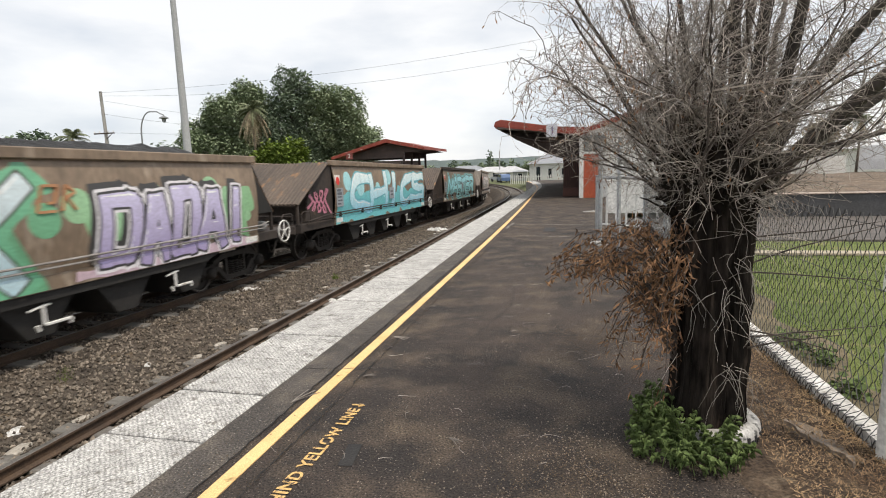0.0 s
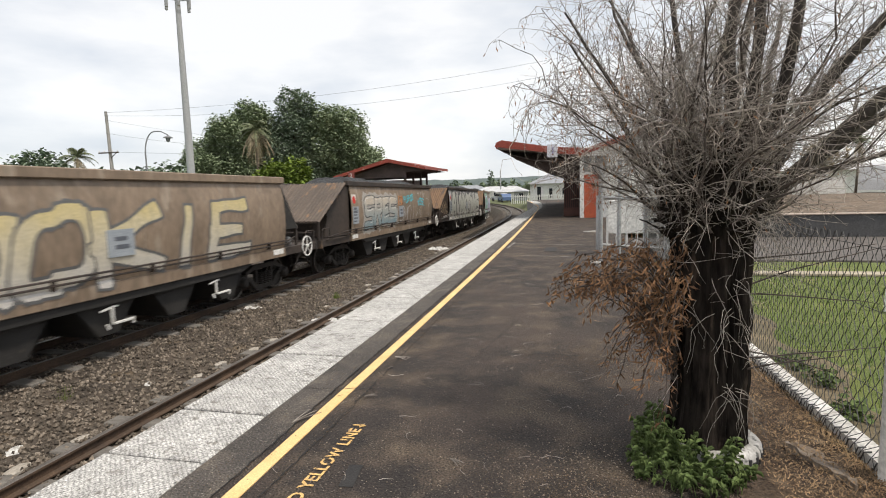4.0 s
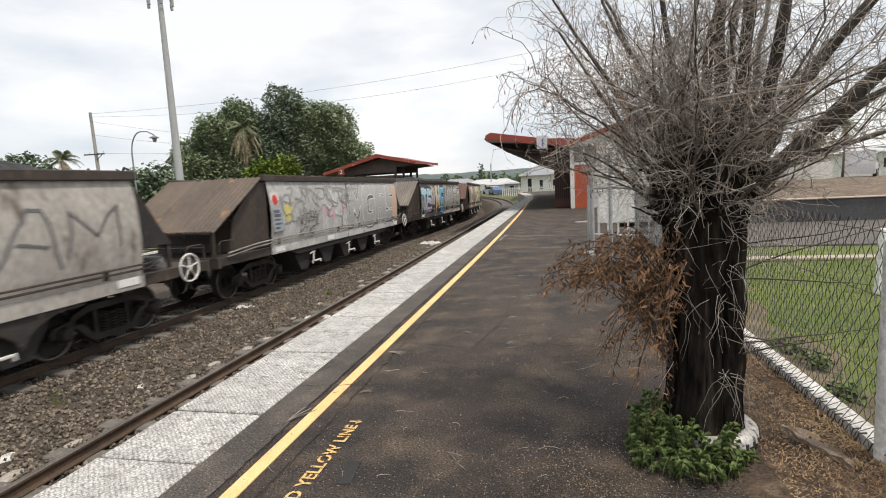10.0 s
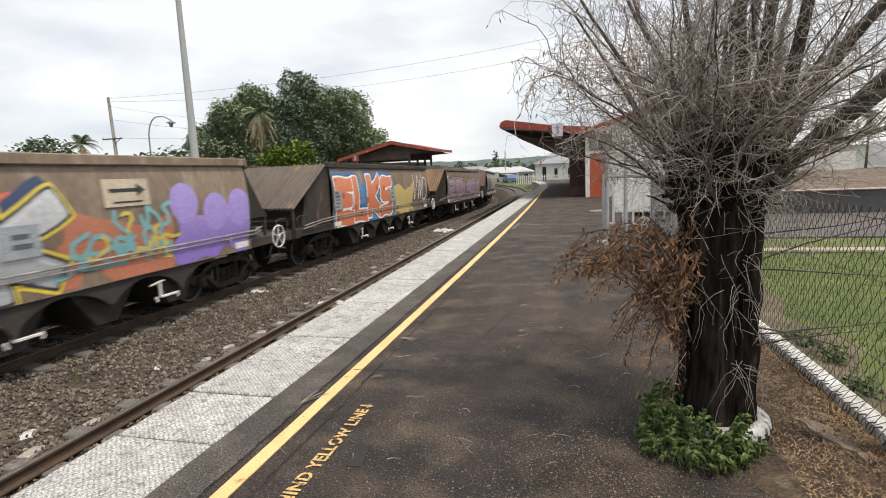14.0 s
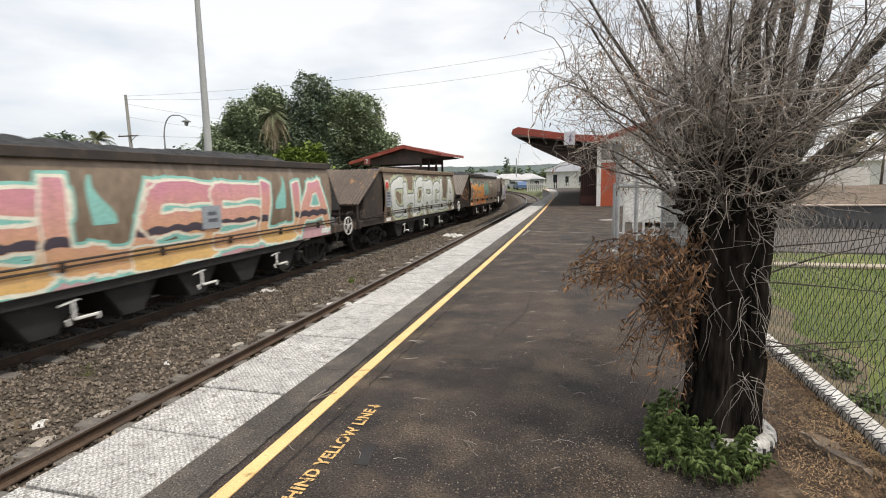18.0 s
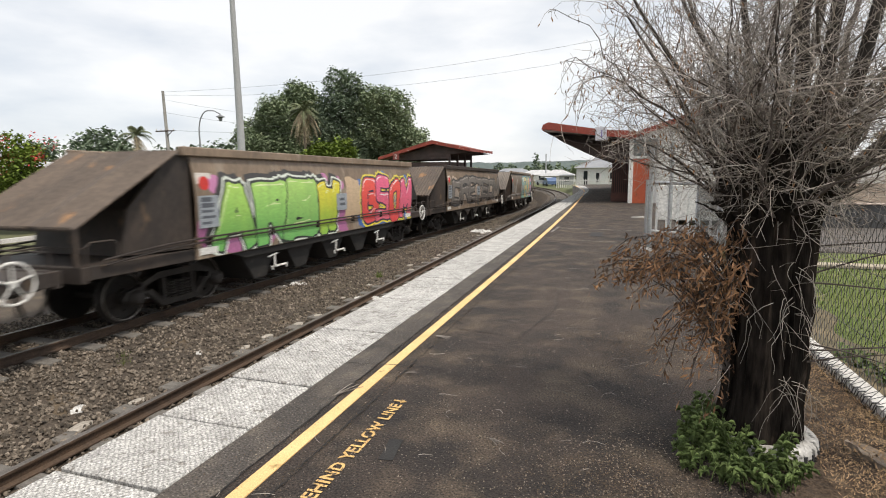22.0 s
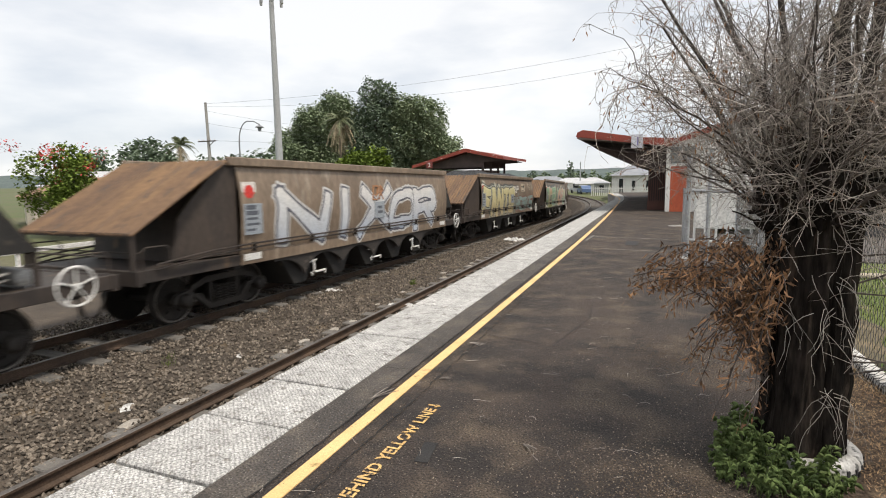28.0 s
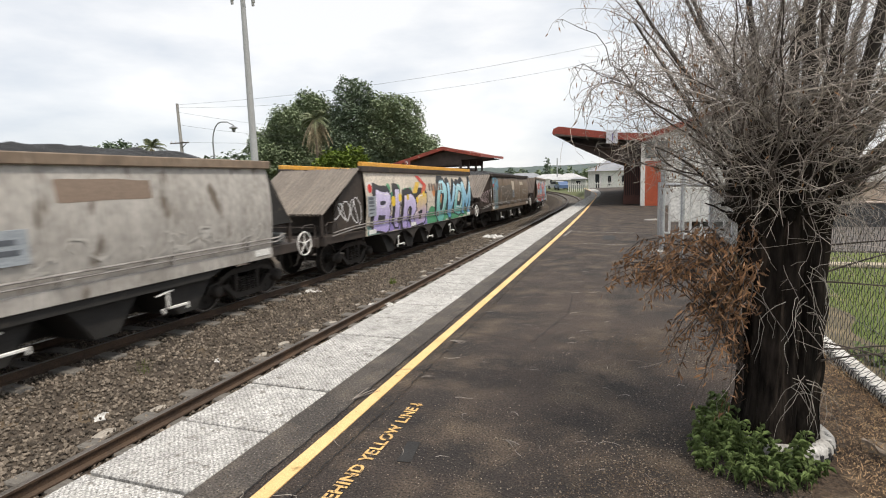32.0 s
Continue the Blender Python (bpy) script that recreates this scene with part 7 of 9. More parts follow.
    for i in range(110):
        x, y = rng.uniform(-2.1, 1.1), 1.8 + 9 * rng.random() ** 1.5
        a, l, c = rng.uniform(0, 6.28), rng.uniform(0.04, 0.15), rng.uniform(-1.3, 1.3)
        pts = [(x + math.cos(a + c * k) * l * k, y + math.sin(a + c * k) * l * k, 0.006 + 0.004 * math.sin(k * 5)) for k in (0, 0.35, 0.7, 1)]
        tw.tube(pts, [0.0022, 0.002, 0.0017, 0.001], 3)
    for x, y, a, l in ((-1.70, 4.86, -0.5, 0.16), (-1.95, 3.3, 1.0, 0.24), (-1.62, 3.85, 0.2, 0.1), (-0.72, 3.0, -0.9, 0.1)):
        for j in range(3):
            pts = [(x + math.cos(a + 0.25 * j) * l * k, y + math.sin(a + 0.25 * j) * l * k, 0.012 + 0.006 * math.sin(k * 3)) for k in (0, 0.35, 0.7, 1)]
            tw.tube(pts, [0.004, 0.0036, 0.003, 0.0016], 4)
    single("fallen_twigs", tw, TWIG, "small fallen twigs on the platform", "twig", kind="stuff")
    # weeds
    pl = thing("weed_clump", at=(0.66, 3.06, 0.0), label="low clump of broad-leaved green weeds", category="weeds")
    st, lv = Form(), Form()
    nr = np.random.default_rng(3)
    for i in range(285):
        x = nr.uniform(-0.32, 0.26)
        y = nr.uniform(-0.22, 0.40)
        ang, rad = nr.uniform(2.4, 5.0), nr.uniform(0.26, 0.37)
        if i >= 210:      # a ring round the tyre
            x, y = 0.14 + rad * math.cos(ang), 0.36 + rad * math.sin(ang)
        elif (x / 0.32) ** 2 + ((y - 0.08) / 0.32) ** 2 > 1 or (x > -0.05 and y > 0.1):
            continue
        h = nr.uniform(0.04, 0.16) * (1 - 0.5 * (abs(x) / 0.4) ** 2) + (0.08 if y > 0.05 else 0)
        lean = nr.uniform(-0.06, 0.06, 2)
        top = Vector((x + lean[0], y + lean[1], h))
        st.tube([(x, y, 0), (x + lean[0] * 0.4, y + lean[1] * 0.4, h * 0.6), top], [0.003, 0.0025, 0.0018], 4)
        for j in range(6):
            a = nr.uniform(0, 6.28)
            q = Vector((x, y, 0)).lerp(top, nr.uniform(0.45, 1.0))
            d = Vector((math.cos(a), math.sin(a), nr.uniform(-0.35, 0.45)))
            s = nr.uniform(0.022, 0.05)
            sd = Vector((-math.sin(a), math.cos(a), 0)) * s * 0.36
            k = len(lv.v)
            e = 0.010
            lv.v += [tuple(q), tuple(q + d * s * 0.35 + sd + Vector((0, 0, e))), tuple(q + d * s * 0.75 + sd * 0.6 + Vector((0, 0, e))), tuple(q + d * s * 1.1 - Vector((0, 0, 0.012))),
                     tuple(q + d * s * 0.75 - sd * 0.6 + Vector((0, 0, e))), tuple(q + d * s * 0.35 - sd + Vector((0, 0, e)))]
            lv.f += [(k, k + 1, k + 2, k + 3), (k, k + 3, k + 4, k + 5)]
    part("weed_stalk_growth", st, GREENLEAF, pl, kind="stuff")
    part("weed_foliage", lv, GREENLEAF, pl, kind="stuff")


def leaf_cloud(form, rng, centre, radius, count, size, shell=0.55, flat=1.0, droop=0.0, aspect=2.2):
    """Single leaves, each two folded triangles pairs, scattered through the outer part of a lumpy ball."""
    vs, fs = form.v, form.f
    cx, cy, cz = centre
    for i in range(count):
        d = rng.normal(size=3)
        d /= np.linalg.norm(d) + 1e-9
        r = radius * (shell + (1 - shell) * rng.random() ** 0.6) * (1 + 0.18 * math.sin(d[0] * 5 + d[2] * 4) + 0.12 * math.sin(d[1] * 9))
        p = (cx + d[0] * r, cy + d[1] * r, cz + d[2] * r * flat)
        a, b = rng.uniform(0, 6.28), rng.uniform(-0.9, 0.9) - droop
        s = size * rng.uniform(0.6, 1.3)
        ux, uy, uz = math.cos(a) * math.cos(b), math.sin(a) * math.cos(b), math.sin(b)
        wx, wy, wz = -math.sin(a), math.cos(a), rng.uniform(-0.6, 0.6)
        k, h = len(vs), s / aspect
        vs.append((p[0], p[1], p[2]))
        vs.append((p[0] + ux * s * 0.5 + wx * h, p[1] + uy * s * 0.5 + wy * h, p[2] + uz * s * 0.5 + wz * h + h * 0.3))
        vs.append((p[0] + ux * s, p[1] + uy * s, p[2] + uz * s))
        vs.append((p[0] + ux * s * 0.5 - wx * h, p[1] + uy * s * 0.5 - wy * h, p[2] + uz * s * 0.5 - wz * h + h * 0.3))
        fs.append((k, k + 1, k + 2))
        fs.append((k, k + 2, k + 3))


def broad_tree(name, at, blobs, leafmat, size, seed, label, trunk_r=0.35, density=60, category="tree"):
    """A tree: trunk, limbs to each clump, and a crown of single leaves. blobs: (dx, dy, z, radius)."""
    rng = np.random.default_rng(seed)
    t = thing(name, at=at, label=label, category=category)
    f = Form()
    top = max(b[2] for b in blobs)
    f.tube([(0, 0, -0.2), (0.1, 0, top * 0.2), (0.0, 0.1, top * 0.4), (0.05, 0, top * 0.6)], [trunk_r * 1.3, trunk_r, trunk_r * 0.8, trunk_r * 0.45], 10)
    for dx, dy, z, r in blobs:
        f.tube([(0, 0, top * 0.28), (dx * 0.45, dy * 0.45, (top * 0.28 + z) * 0.52), (dx, dy, z)], [trunk_r * 0.5, trunk_r * 0.3, trunk_r * 0.1], 6)
    part("trunk", f, LIMB, t, soft=60)
    c = Form()
    for dx, dy, z, r in blobs:
        n = int(density * r * r * 4 / (size * size) * 0.25)
        leaf_cloud(c, rng, (dx, dy, z), r, min(n, 5200), size)
    part("crown", c, leafmat, t, kind="stuff")
    return t


def lumps(rng, w, h0, h1, n, r0, r1, d=None):
    """Clumps that fill a dome of that width between two heights."""
    out = []
    for i in range(n):
        a, q = rng.uniform(0, 6.28), math.sqrt(rng.random())
        hz = rng.random()
        k = math.sqrt(max(0.05, 1 - (hz * 0.95) ** 2))
        out.append((w * q * k * math.cos(a), (d or w) * q * k * math.sin(a), h0 + hz * (h1 - h0), rng.uniform(r0, r1)))
    return out


def woods():
    rng = random.Random(9)
    # three great trees behind the far platform
    broad_tree("fig_tree", (-40.0, 60, -1.1), lumps(rng, 5.6, 3.5, 12.4, 34, 1.7, 2.6), TREELEAF, 0.28, 1, "broad dark green shade tree beyond the station", 0.5, 30)
    broad_tree("pine_tree", (-32.4, 61, -1.1), [(0.2 * math.sin(i * 2.4) * (14.4 - i * 0.6), 0.2 * math.cos(i * 2.4) * (14.4 - i * 0.6), 4.0 + i * 0.66, 2.9 - i * 0.09) for i in range(16)], TREELEAF_DARK, 0.27, 2, "tall dark green conifer-like tree", 0.45, 30)
    broad_tree("fig_tree", (-27.6, 62, -1.1), lumps(rng, 4.6, 3.0, 11.2, 32, 1.6, 2.4) + [(2.8, 0, 4.5, 1.8), (3.4, 0, 6.0, 1.5)], TREELEAF, 0.28, 3, "broad dark green shade tree beyond the station", 0.5, 30)
    broad_tree("flowering_bush", (-29.6, 52, -1.1), lumps(rng, 3.4, 2.4, 5.6, 16, 1.1, 1.7), BUSHLEAF, 0.34, 4, "rounded light green leafy bush", 0.15, 34, "bush")


def palm(at, height, crown, seed, label, dead=0.0, lean=0.0, n=26, frond=2.2):
    rng = random.Random(seed)
    t = thing("palm_tree", at=at, label=label, category="palm tree")
    f = Form()
    f.tube([(lean * k, 0, height * k - 0.2) for k in (0, 0.3, 0.6, 1.0)], [0.03 * height ** 0.9, 0.024 * height ** 0.9, 0.02 * height ** 0.9, 0.019 * height ** 0.9], 10)
    part("trunk", f, surface("palm_trunk", (0.20, 0.16, 0.12), (0.12, 0.10, 0.08), rough=0.95, stretch=(1, 1, 5), bump=0.6), t, soft=50)
    g, d = Form(), Form()
    for i in range(n):
        a = 2 * math.pi * i / n * 2.6 + rng.uniform(-0.2, 0.2)
        dry = rng.random() < dead
        el = rng.uniform(-0.2, 1.25) if not dry else rng.uniform(-1.3, -0.5)
        pts = []
        for k in range(8):
            u = k / 7
            e = el - u * u * (1.6 if not dry else 0.6)
            r = frond * u
            pts.append(Vector((lean + math.cos(a) * r * math.cos(el) * (1 - 0.2 * u), math.sin(a) * r * math.cos(el) * (1 - 0.2 * u), height + r * math.sin(el) - 0.55 * frond * u * u)))
        form = d if dry else g
        form.tube(pts, [0.03, 0.028, 0.024, 0.02, 0.016, 0.012, 0.008, 0.005], 3)
        for k in range(1, 8):
            for m in range(3):
                q = pts[k].lerp(pts[k - 1], m / 3)
                ax = (pts[k] - pts[k - 1]).normalized()
                sd = ax.cross(Vector((0, 0, 1)))
                sd = sd.normalized() if sd.length > 1e-3 else Vector((1, 0, 0))
                ll = frond * 0.30 * math.sin(min(1, k / 7 + 0.15) * 2.6 + 0.25)
                for s in (-1, 1):
                    tip = q + (sd * s * 0.8 + ax * 0.5) * ll + Vector((0, 0, -0.35 * ll - rng.uniform(0, 0.1)))
                    b = ax * 0.035 * frond / 2
                    kx = len(form.v)
                    form.v += [tuple(q - b), tuple(q + b), tuple(tip)]
                    form.f.append((kx, kx + 1, kx + 2))
    part("frond_crown", g, PALMLEAF, t, kind="stuff")
    if dead:
        part("dry_frond_skirt", d, PALMDEAD, t, "hanging dry palm fronds", kind="stuff")
    return t


# ---------------- station buildings ----------------
def gable_roof_shed():
    """Shelter on the far platform, red-edged roof."""
    b = thing("far_shelter", at=(-16.4, 47, -0.1), label="far platform shelter with a red-edged gabled roof", category="shelter")
    f = Form()
    f.prism([(-5.4, 2.95), (0, 4.35), (3.5, 3.55), (3.5, 3.65), (0, 4.47), (-5.4, 3.05)], "y", 0.0, 9)
    part("roof", f, surface("red_roof_sheet", (0.26, 0.06, 0.04), (0.20, 0.05, 0.035), rough=0.6, stain=1), b)
    f = Form()
    f.prism([(-5.4, 2.85), (0, 4.22), (3.55, 3.46), (3.55, 3.72), (0, 4.55), (-5.4, 3.12)], "y", -0.06, 0.0)
    part("fascia", f, RED_TRIM, b, "red painted fascia")
    f = Form().box(3.52, 4.5, 3.60, 0.06, 9, 0.24)
    part("gutter", f, RED_TRIM, b)
    f = Form()
    for y in (1.0, 3.6, 6.2, 8.6):
        f.prism([(-4.8, 2.95), (0, 4.2), (3.3, 3.42), (1.4, 3.3), (1.4, 0.0), (1.2, 0), (1.2, 2.85), (-4.8, 2.8)], "y", y, y + 0.12)
    part("roof_frames", f, CANOPY_UNDER, b)
    f = Form().box(-1.6, 4.8, 1.3, 5.0, 7, 2.6)
    part("wall", f, surface("dark_shelter_wall", (0.10, 0.07, 0.06), (0.07, 0.05, 0.045)), b)
    f = Form().box(-3.55, -0.12, 3.15, 0.62, 0.05, 0.62)
    sg = part("platform_sign", f, paint((0.22, 0.05, 0.04)), b, "dark red platform number sign")
    me = lettering("2", 0.55)
    me.materials.append(paint((0.75, 0.74, 0.72)))
    o = new("numeral", me)
    o.parent, o.matrix_basis = sg, pose(-3.70, -0.15, 2.96, 90, 0, 0)


def station_building():
    """Station with a raking awning over the platform; its end wall faces the camera's end of the platform."""
    b = thing("station_building", at=(0, 0, 0), label="white weatherboard station building with red trim and awning", category="building")
    y0, x0 = 27.4, 0.36
    wall = Form()
    wall.prism([(x0, 0), (9.0, 0), (9.0, 3.1), (4.7, 4.55), (x0, 3.1)], "y", y0, y0 + 0.2)
    w = part("end_wall", wall, WHITE, b)
    # the wall's dark red-brown includes the shade below the awning
    side = Form().box(x0 + 0.12, y0 + 12.2, 1.55, 0.2, 24, 3.1)
    part("platform_wall_face", side, surface("dark_red_brown_wall", (0.095, 0.040, 0.030), (0.065, 0.03, 0.025), rough=0.8, stain=1.5), b, "dark red-brown platform side")
    for x, wd in ((x0 + 0.08, 0.20),):
        part("corner_post", Form().box(x, y0 - 0.03, 1.5, wd, 0.10, 3.0, 0.01), WHITE, b, "white corner post")
    d = part("door", Form().box(0.92, y0 - 0.04, 1.05, 0.82, 0.06, 2.10, 0.008), RED_DOOR, b, "closed orange-red door")
    part("door_handle", Form().box(1.22, y0 - 0.09, 1.02, 0.04, 0.05, 0.16), GALV, d)
    part("door_head", Form().box(0.95, y0 - 0.04, 2.16, 0.95, 0.08, 0.08), WHITE, b)
    for x in (0.72, 1.32):
        wn_ = part("louvre_window", Form().box(x, y0 - 0.03, 2.62, 0.54, 0.05, 0.76, 0.005), surface("louvre_glass", (0.20, 0.21, 0.20), (0.14, 0.15, 0.15), rough=0.25, stain=3), b, "grey louvred window")
        for i in range(7):
            part("louvre_blade", Form().box(x, y0 - 0.065, 2.32 + i * 0.10, 0.50, 0.03, 0.06), surface("louvre_glass", (0.2, 0.2, 0.2)), wn_)
    part("window_post", Form().box(1.65, y0 - 0.05, 1.5, 0.10, 0.08, 3.0), WHITE, b)
    barge = Form()
    barge.prism([(x0 - 0.1, 2.98), (4.7, 4.46), (4.7, 4.70), (x0 - 0.1, 3.22)], "y", y0 - 0.14, y0 - 0.06)
    barge.prism([(9.1, 2.98), (4.7, 4.46), (4.7, 4.70), (9.1, 3.22)], "y", y0 - 0.14, y0 - 0.06)
    part("barge_board", barge, RED_TRIM, b, "red barge board")
    roof = Form()
    roof.prism([(x0 - 0.1, 3.16), (4.7, 4.64), (9.1, 3.16), (9.1, 3.24), (4.7, 4.72), (x0 - 0.1, 3.24)], "y", y0 - 0.1, y0 + 24.4)
    part("roof", roof, RED_TRIM, b)
    for i in range(9):
        part("weatherboard", Form().box(4.6, y0 - 0.012, 0.35 + i * 0.30, 5.6, 0.03, 0.286), WHITE, w)
    # awning: raking up to the track
    aw = Form()
    aw.prism([(-3.62, 3.50), (-3.40, 3.74), (x0, 3.20), (x0, 3.10), (-3.5, 3.46)], "y", y0 - 0.6, y0 + 22)
    part("awning_roof", aw, surface("awning_sheet", (0.24, 0.20, 0.18), (0.17, 0.13, 0.11)), b)
    fa = Form()
    fa.prism([(-3.74, 3.58), (-3.66, 3.80), (-3.40, 3.90), (-0.9, 3.47), (x0 + 0.25, 3.36), (x0 + 0.25, 3.02), (-0.9, 3.17), (-3.50, 3.56)], "y", y0 - 0.66, y0 - 0.6)
    part("awning_fascia", fa, RED_TRIM, b, "red fascia with flaking paint")
    part("awning_edge", Form().box(-3.66, y0 + 10.7, 3.64, 0.06, 22.6, 0.26), RED_TRIM, b, "red awning edge")
    for i in range(8):
        y = y0 + 0.9 + i * 3.0
        br = Form()
        br.prism([(-3.55, 3.48), (x0 - 0.03, 3.08), (x0 - 0.03, 1.85), (-0.35, 2.02), (-1.6, 2.45), (-2.8, 2.98)], "y", y, y + 0.10)
        part("awning_bracket", br, CANOPY_UNDER, b)
    lin = Form()
    lin.slab(lambda u, v: (-3.5 + v * 3.3, y0 + u * 21, 3.40 - v * 0.42 - 0.30 * math.sin(v * 2.6)), 1, 8, (0, 0, 0.03))
    part("awning_lining", lin, CANOPY_UNDER, b)
    dk = surface("dark_red_brown_wall", (0.095, 0.040, 0.030))
    # verandah shade is put into the near-black colour of this screen
    part("verandah_screen", Form().box(-0.04, y0 + 1.2, 1.5, 0.80, 0.06, 3.0, 0.01), surface("shaded_timber", (0.035, 0.022, 0.019), (0.022, 0.016, 0.014)), b, "dark timber verandah screen")
    for i in range(8):
        part("verandah_slat", Form().box(-0.40 + i * 0.10, y0 + 1.15, 1.6, 0.045, 0.04, 2.8), dk, b)
    part("verandah_rail", Form().box(-0.04, y0 + 1.12, 0.24, 0.84, 0.05, 0.44), dk, b)
    sg = part("platform_sign", Form().box(-0.95, y0 - 0.75, 3.28, 0.50, 0.05, 0.62, 0.005), paint((0.62, 0.62, 0.68)), b, "white platform number sign")
    me = lettering("1", 0.52)
    me.materials.append(paint((0.20, 0.16, 0.40)))
    o = new("numeral", me)
    o.parent, o.matrix_basis = sg, pose(-1.05, y0 - 0.78, 3.09, 90, 0, 0)


def far_house():
    h = thing("far_house", at=(-5.2, 72, -0.6), label="white far building with a grey hipped roof", category="house")
    f = Form().box(4.0, 5, 1.2, 8.5, 10, 2.6)
    part("wall", f, WHITE, h)
    f = Form()
    f.add([(-0.6, -0.5, 2.45), (8.6, -0.5, 2.45), (8.6, 10.5, 2.45), (-0.6, 10.5, 2.45), (2.6, 4, 4.1), (5.6, 4, 4.1), (5.6, 6, 4.1), (2.6, 6, 4.1)],
          [(0, 1, 5, 4), (1, 2, 6, 5), (2, 3, 7, 6), (3, 0, 4, 7), (4, 5, 6, 7), (3, 2, 1, 0)])
    part("roof", f, ROOF_GREY, h, "grey sheet roof")
    for x, w, z, hh in ((0.9, 0.5, 1.1, 1.9), (2.4, 0.4, 1.2, 1.2), (4.1, 0.4, 1.2, 1.2)):
        wn_ = part("window", Form().box(x, -0.03, z, w, 0.06, hh), GLASS, h)
    for i in range(30):
        part("fence_slat", Form().box(-2.4 + i * 0.25, -3.0, 0.55, 0.09, 0.03, 1.1), WHITE, h)
    part("fence_rail", Form().box(1.2, -3.03, 0.9, 7.4, 0.04, 0.09), WHITE, h)


def poles():
    # telephone mast
    m = thing("mobile_mast", at=(-35.6, 45, -1.1), label="tall grey tapering mobile phone mast", category="mast")
    f = Form()
    f.tube([(0, 0, 0), (0, 0, 10), (0, 0, 21)], [0.40, 0.32, 0.22], 16)
    part("pole", f, surface("mast_concrete", (0.42, 0.43, 0.44), (0.34, 0.35, 0.36), rough=0.8, stain=0.6, stretch=(1, 1, 0.2)), m, soft=50)
    hd = Form()
    hd.ring((0, 0, 21.0), 0.9, 0.05, "z", 16, 5)
    for i in range(6):
        a = i * math.pi / 3
        hd.tube([(0, 0, 20.8), (0.9 * math.cos(a), 0.9 * math.sin(a), 21.0)], 0.04, 5)
    part("headframe", hd, GALV, m)
    for i in range(6):
        a = i * math.pi / 3 + 0.2
        part("antenna_panel", Form().box(1.1 * math.cos(a), 1.1 * math.sin(a), 20.9, 0.25, 0.18, 2.0, 0.03), surface("antenna_grey", (0.40, 0.41, 0.42)), m)
    # power pole
    u = thing("power_pole", at=(-45.0, 45.2, -1.1), label="weathered timber power pole with a crossarm", category="power pole")
    f = Form().tube([(0, 0, 0), (0.1, 0, 5), (0, 0, 11.25)], [0.20, 0.17, 0.13], 10)
    part("pole", f, surface("pole_timber", (0.34, 0.33, 0.31), (0.26, 0.25, 0.24), rough=0.9, stretch=(1, 1, 0.2)), u, soft=50)
    part("crossarm", Form().box(0, -0.15, 7.2, 2.4, 0.12, 0.12, 0.01).box(0.55, -0.12, 6.9, 0.06, 0.05, 0.8, 0, Matrix.Rotation(radians(55), 3, "Y")), LIMB, u)
    for x in (-1.1, -0.5, 0.5, 1.1):
        part("insulator", Form().turned([(0.03, 0), (0.06, 0.05), (0.03, 0.1), (0.05, 0.15), (0.02, 0.18)], (x, -0.15, 7.26), "z", 8), WHITE, u)
    # street lamp with a swan neck
    s = thing("street_lamp", at=(-40.6, 45, -1.1), label="grey swan-neck street lamp", category="street lamp")
    pts = [(0, 0, 0), (0, 0, 4), (0, 0, 6.9)] + [(1.25 - 1.25 * math.cos(a), 0, 6.9 + 2.1 * math.sin(a)) for a in [radians(v) for v in (15, 30, 45, 60, 75, 90)]]
    pts += [(2.0, 0, 8.95), (2.7, 0, 8.6)]
    f = Form().tube(pts, [0.10, 0.09, 0.07] + [0.06] * 8, 8)
    part("column", f, surface("lamp_grey", (0.30, 0.31, 0.32), (0.24, 0.25, 0.26), rough=0.6, metal=0.3), s, soft=60)
    f = Form().turned([(0.03, 0.35), (0.08, 0.22), (0.42, 0.06), (0.44, 0.0), (0.20, -0.05), (0.17, -0.30), (0.06, -0.40)], (2.72, 0, 8.3), "z", 14)
    part("lamp_head", f, surface("lamp_head_grey", (0.24, 0.25, 0.26)), s, soft=40)
    # wires
    def wire(a, b, sag):
        a, b = Vector(a), Vector(b)
        pts = []
        for i in range(13):
            t = i / 12
            p = a.lerp(b, t)
            p.z -= sag * 4 * t * (1 - t)
            pts.append(p)
        single("power_line", Form().tube(pts, 0.012, 4), surface("wire_black", (0.05, 0.05, 0.055)), "thin sagging overhead power line", "power line", "power lines")
    wire((-45, 45, 10.0), (6, 54, 14.5), 1.1)
    wire((-45, 45, 9.7), (6, 58, 14.0), 1.6)
    wire((-45, 45, 8.0), (-26, 60, 7.0), 0.8)
    wire((-45, 45, 9.3), (-30, 62, 7.6), 0.5)
    wire((-45, 45, 6.2), (-24, 60, 6.6), 0.4)


def hills():
    f = Form()

    def ridge(u, v):
        a = radians(-70 + 140 * u)
        h = 21.0 + 6 * noise.noise((u * 9, 2, 0)) + 3 * noise.noise((u * 27, 5, 0)) + 1.4 * noise.noise((u * 110, 1, 0)) + 0.8 * noise.noise((u * 300, 1, 0))
        r = 900 + 400 * v
        return (r * math.sin(a), r * math.cos(a), -2 + h * min(1, v * 2.2))
    f.sheet(ridge, 420, 4)
    single("hills", f, HILL, "low wooded hills on the horizon", "hill", kind="structure")


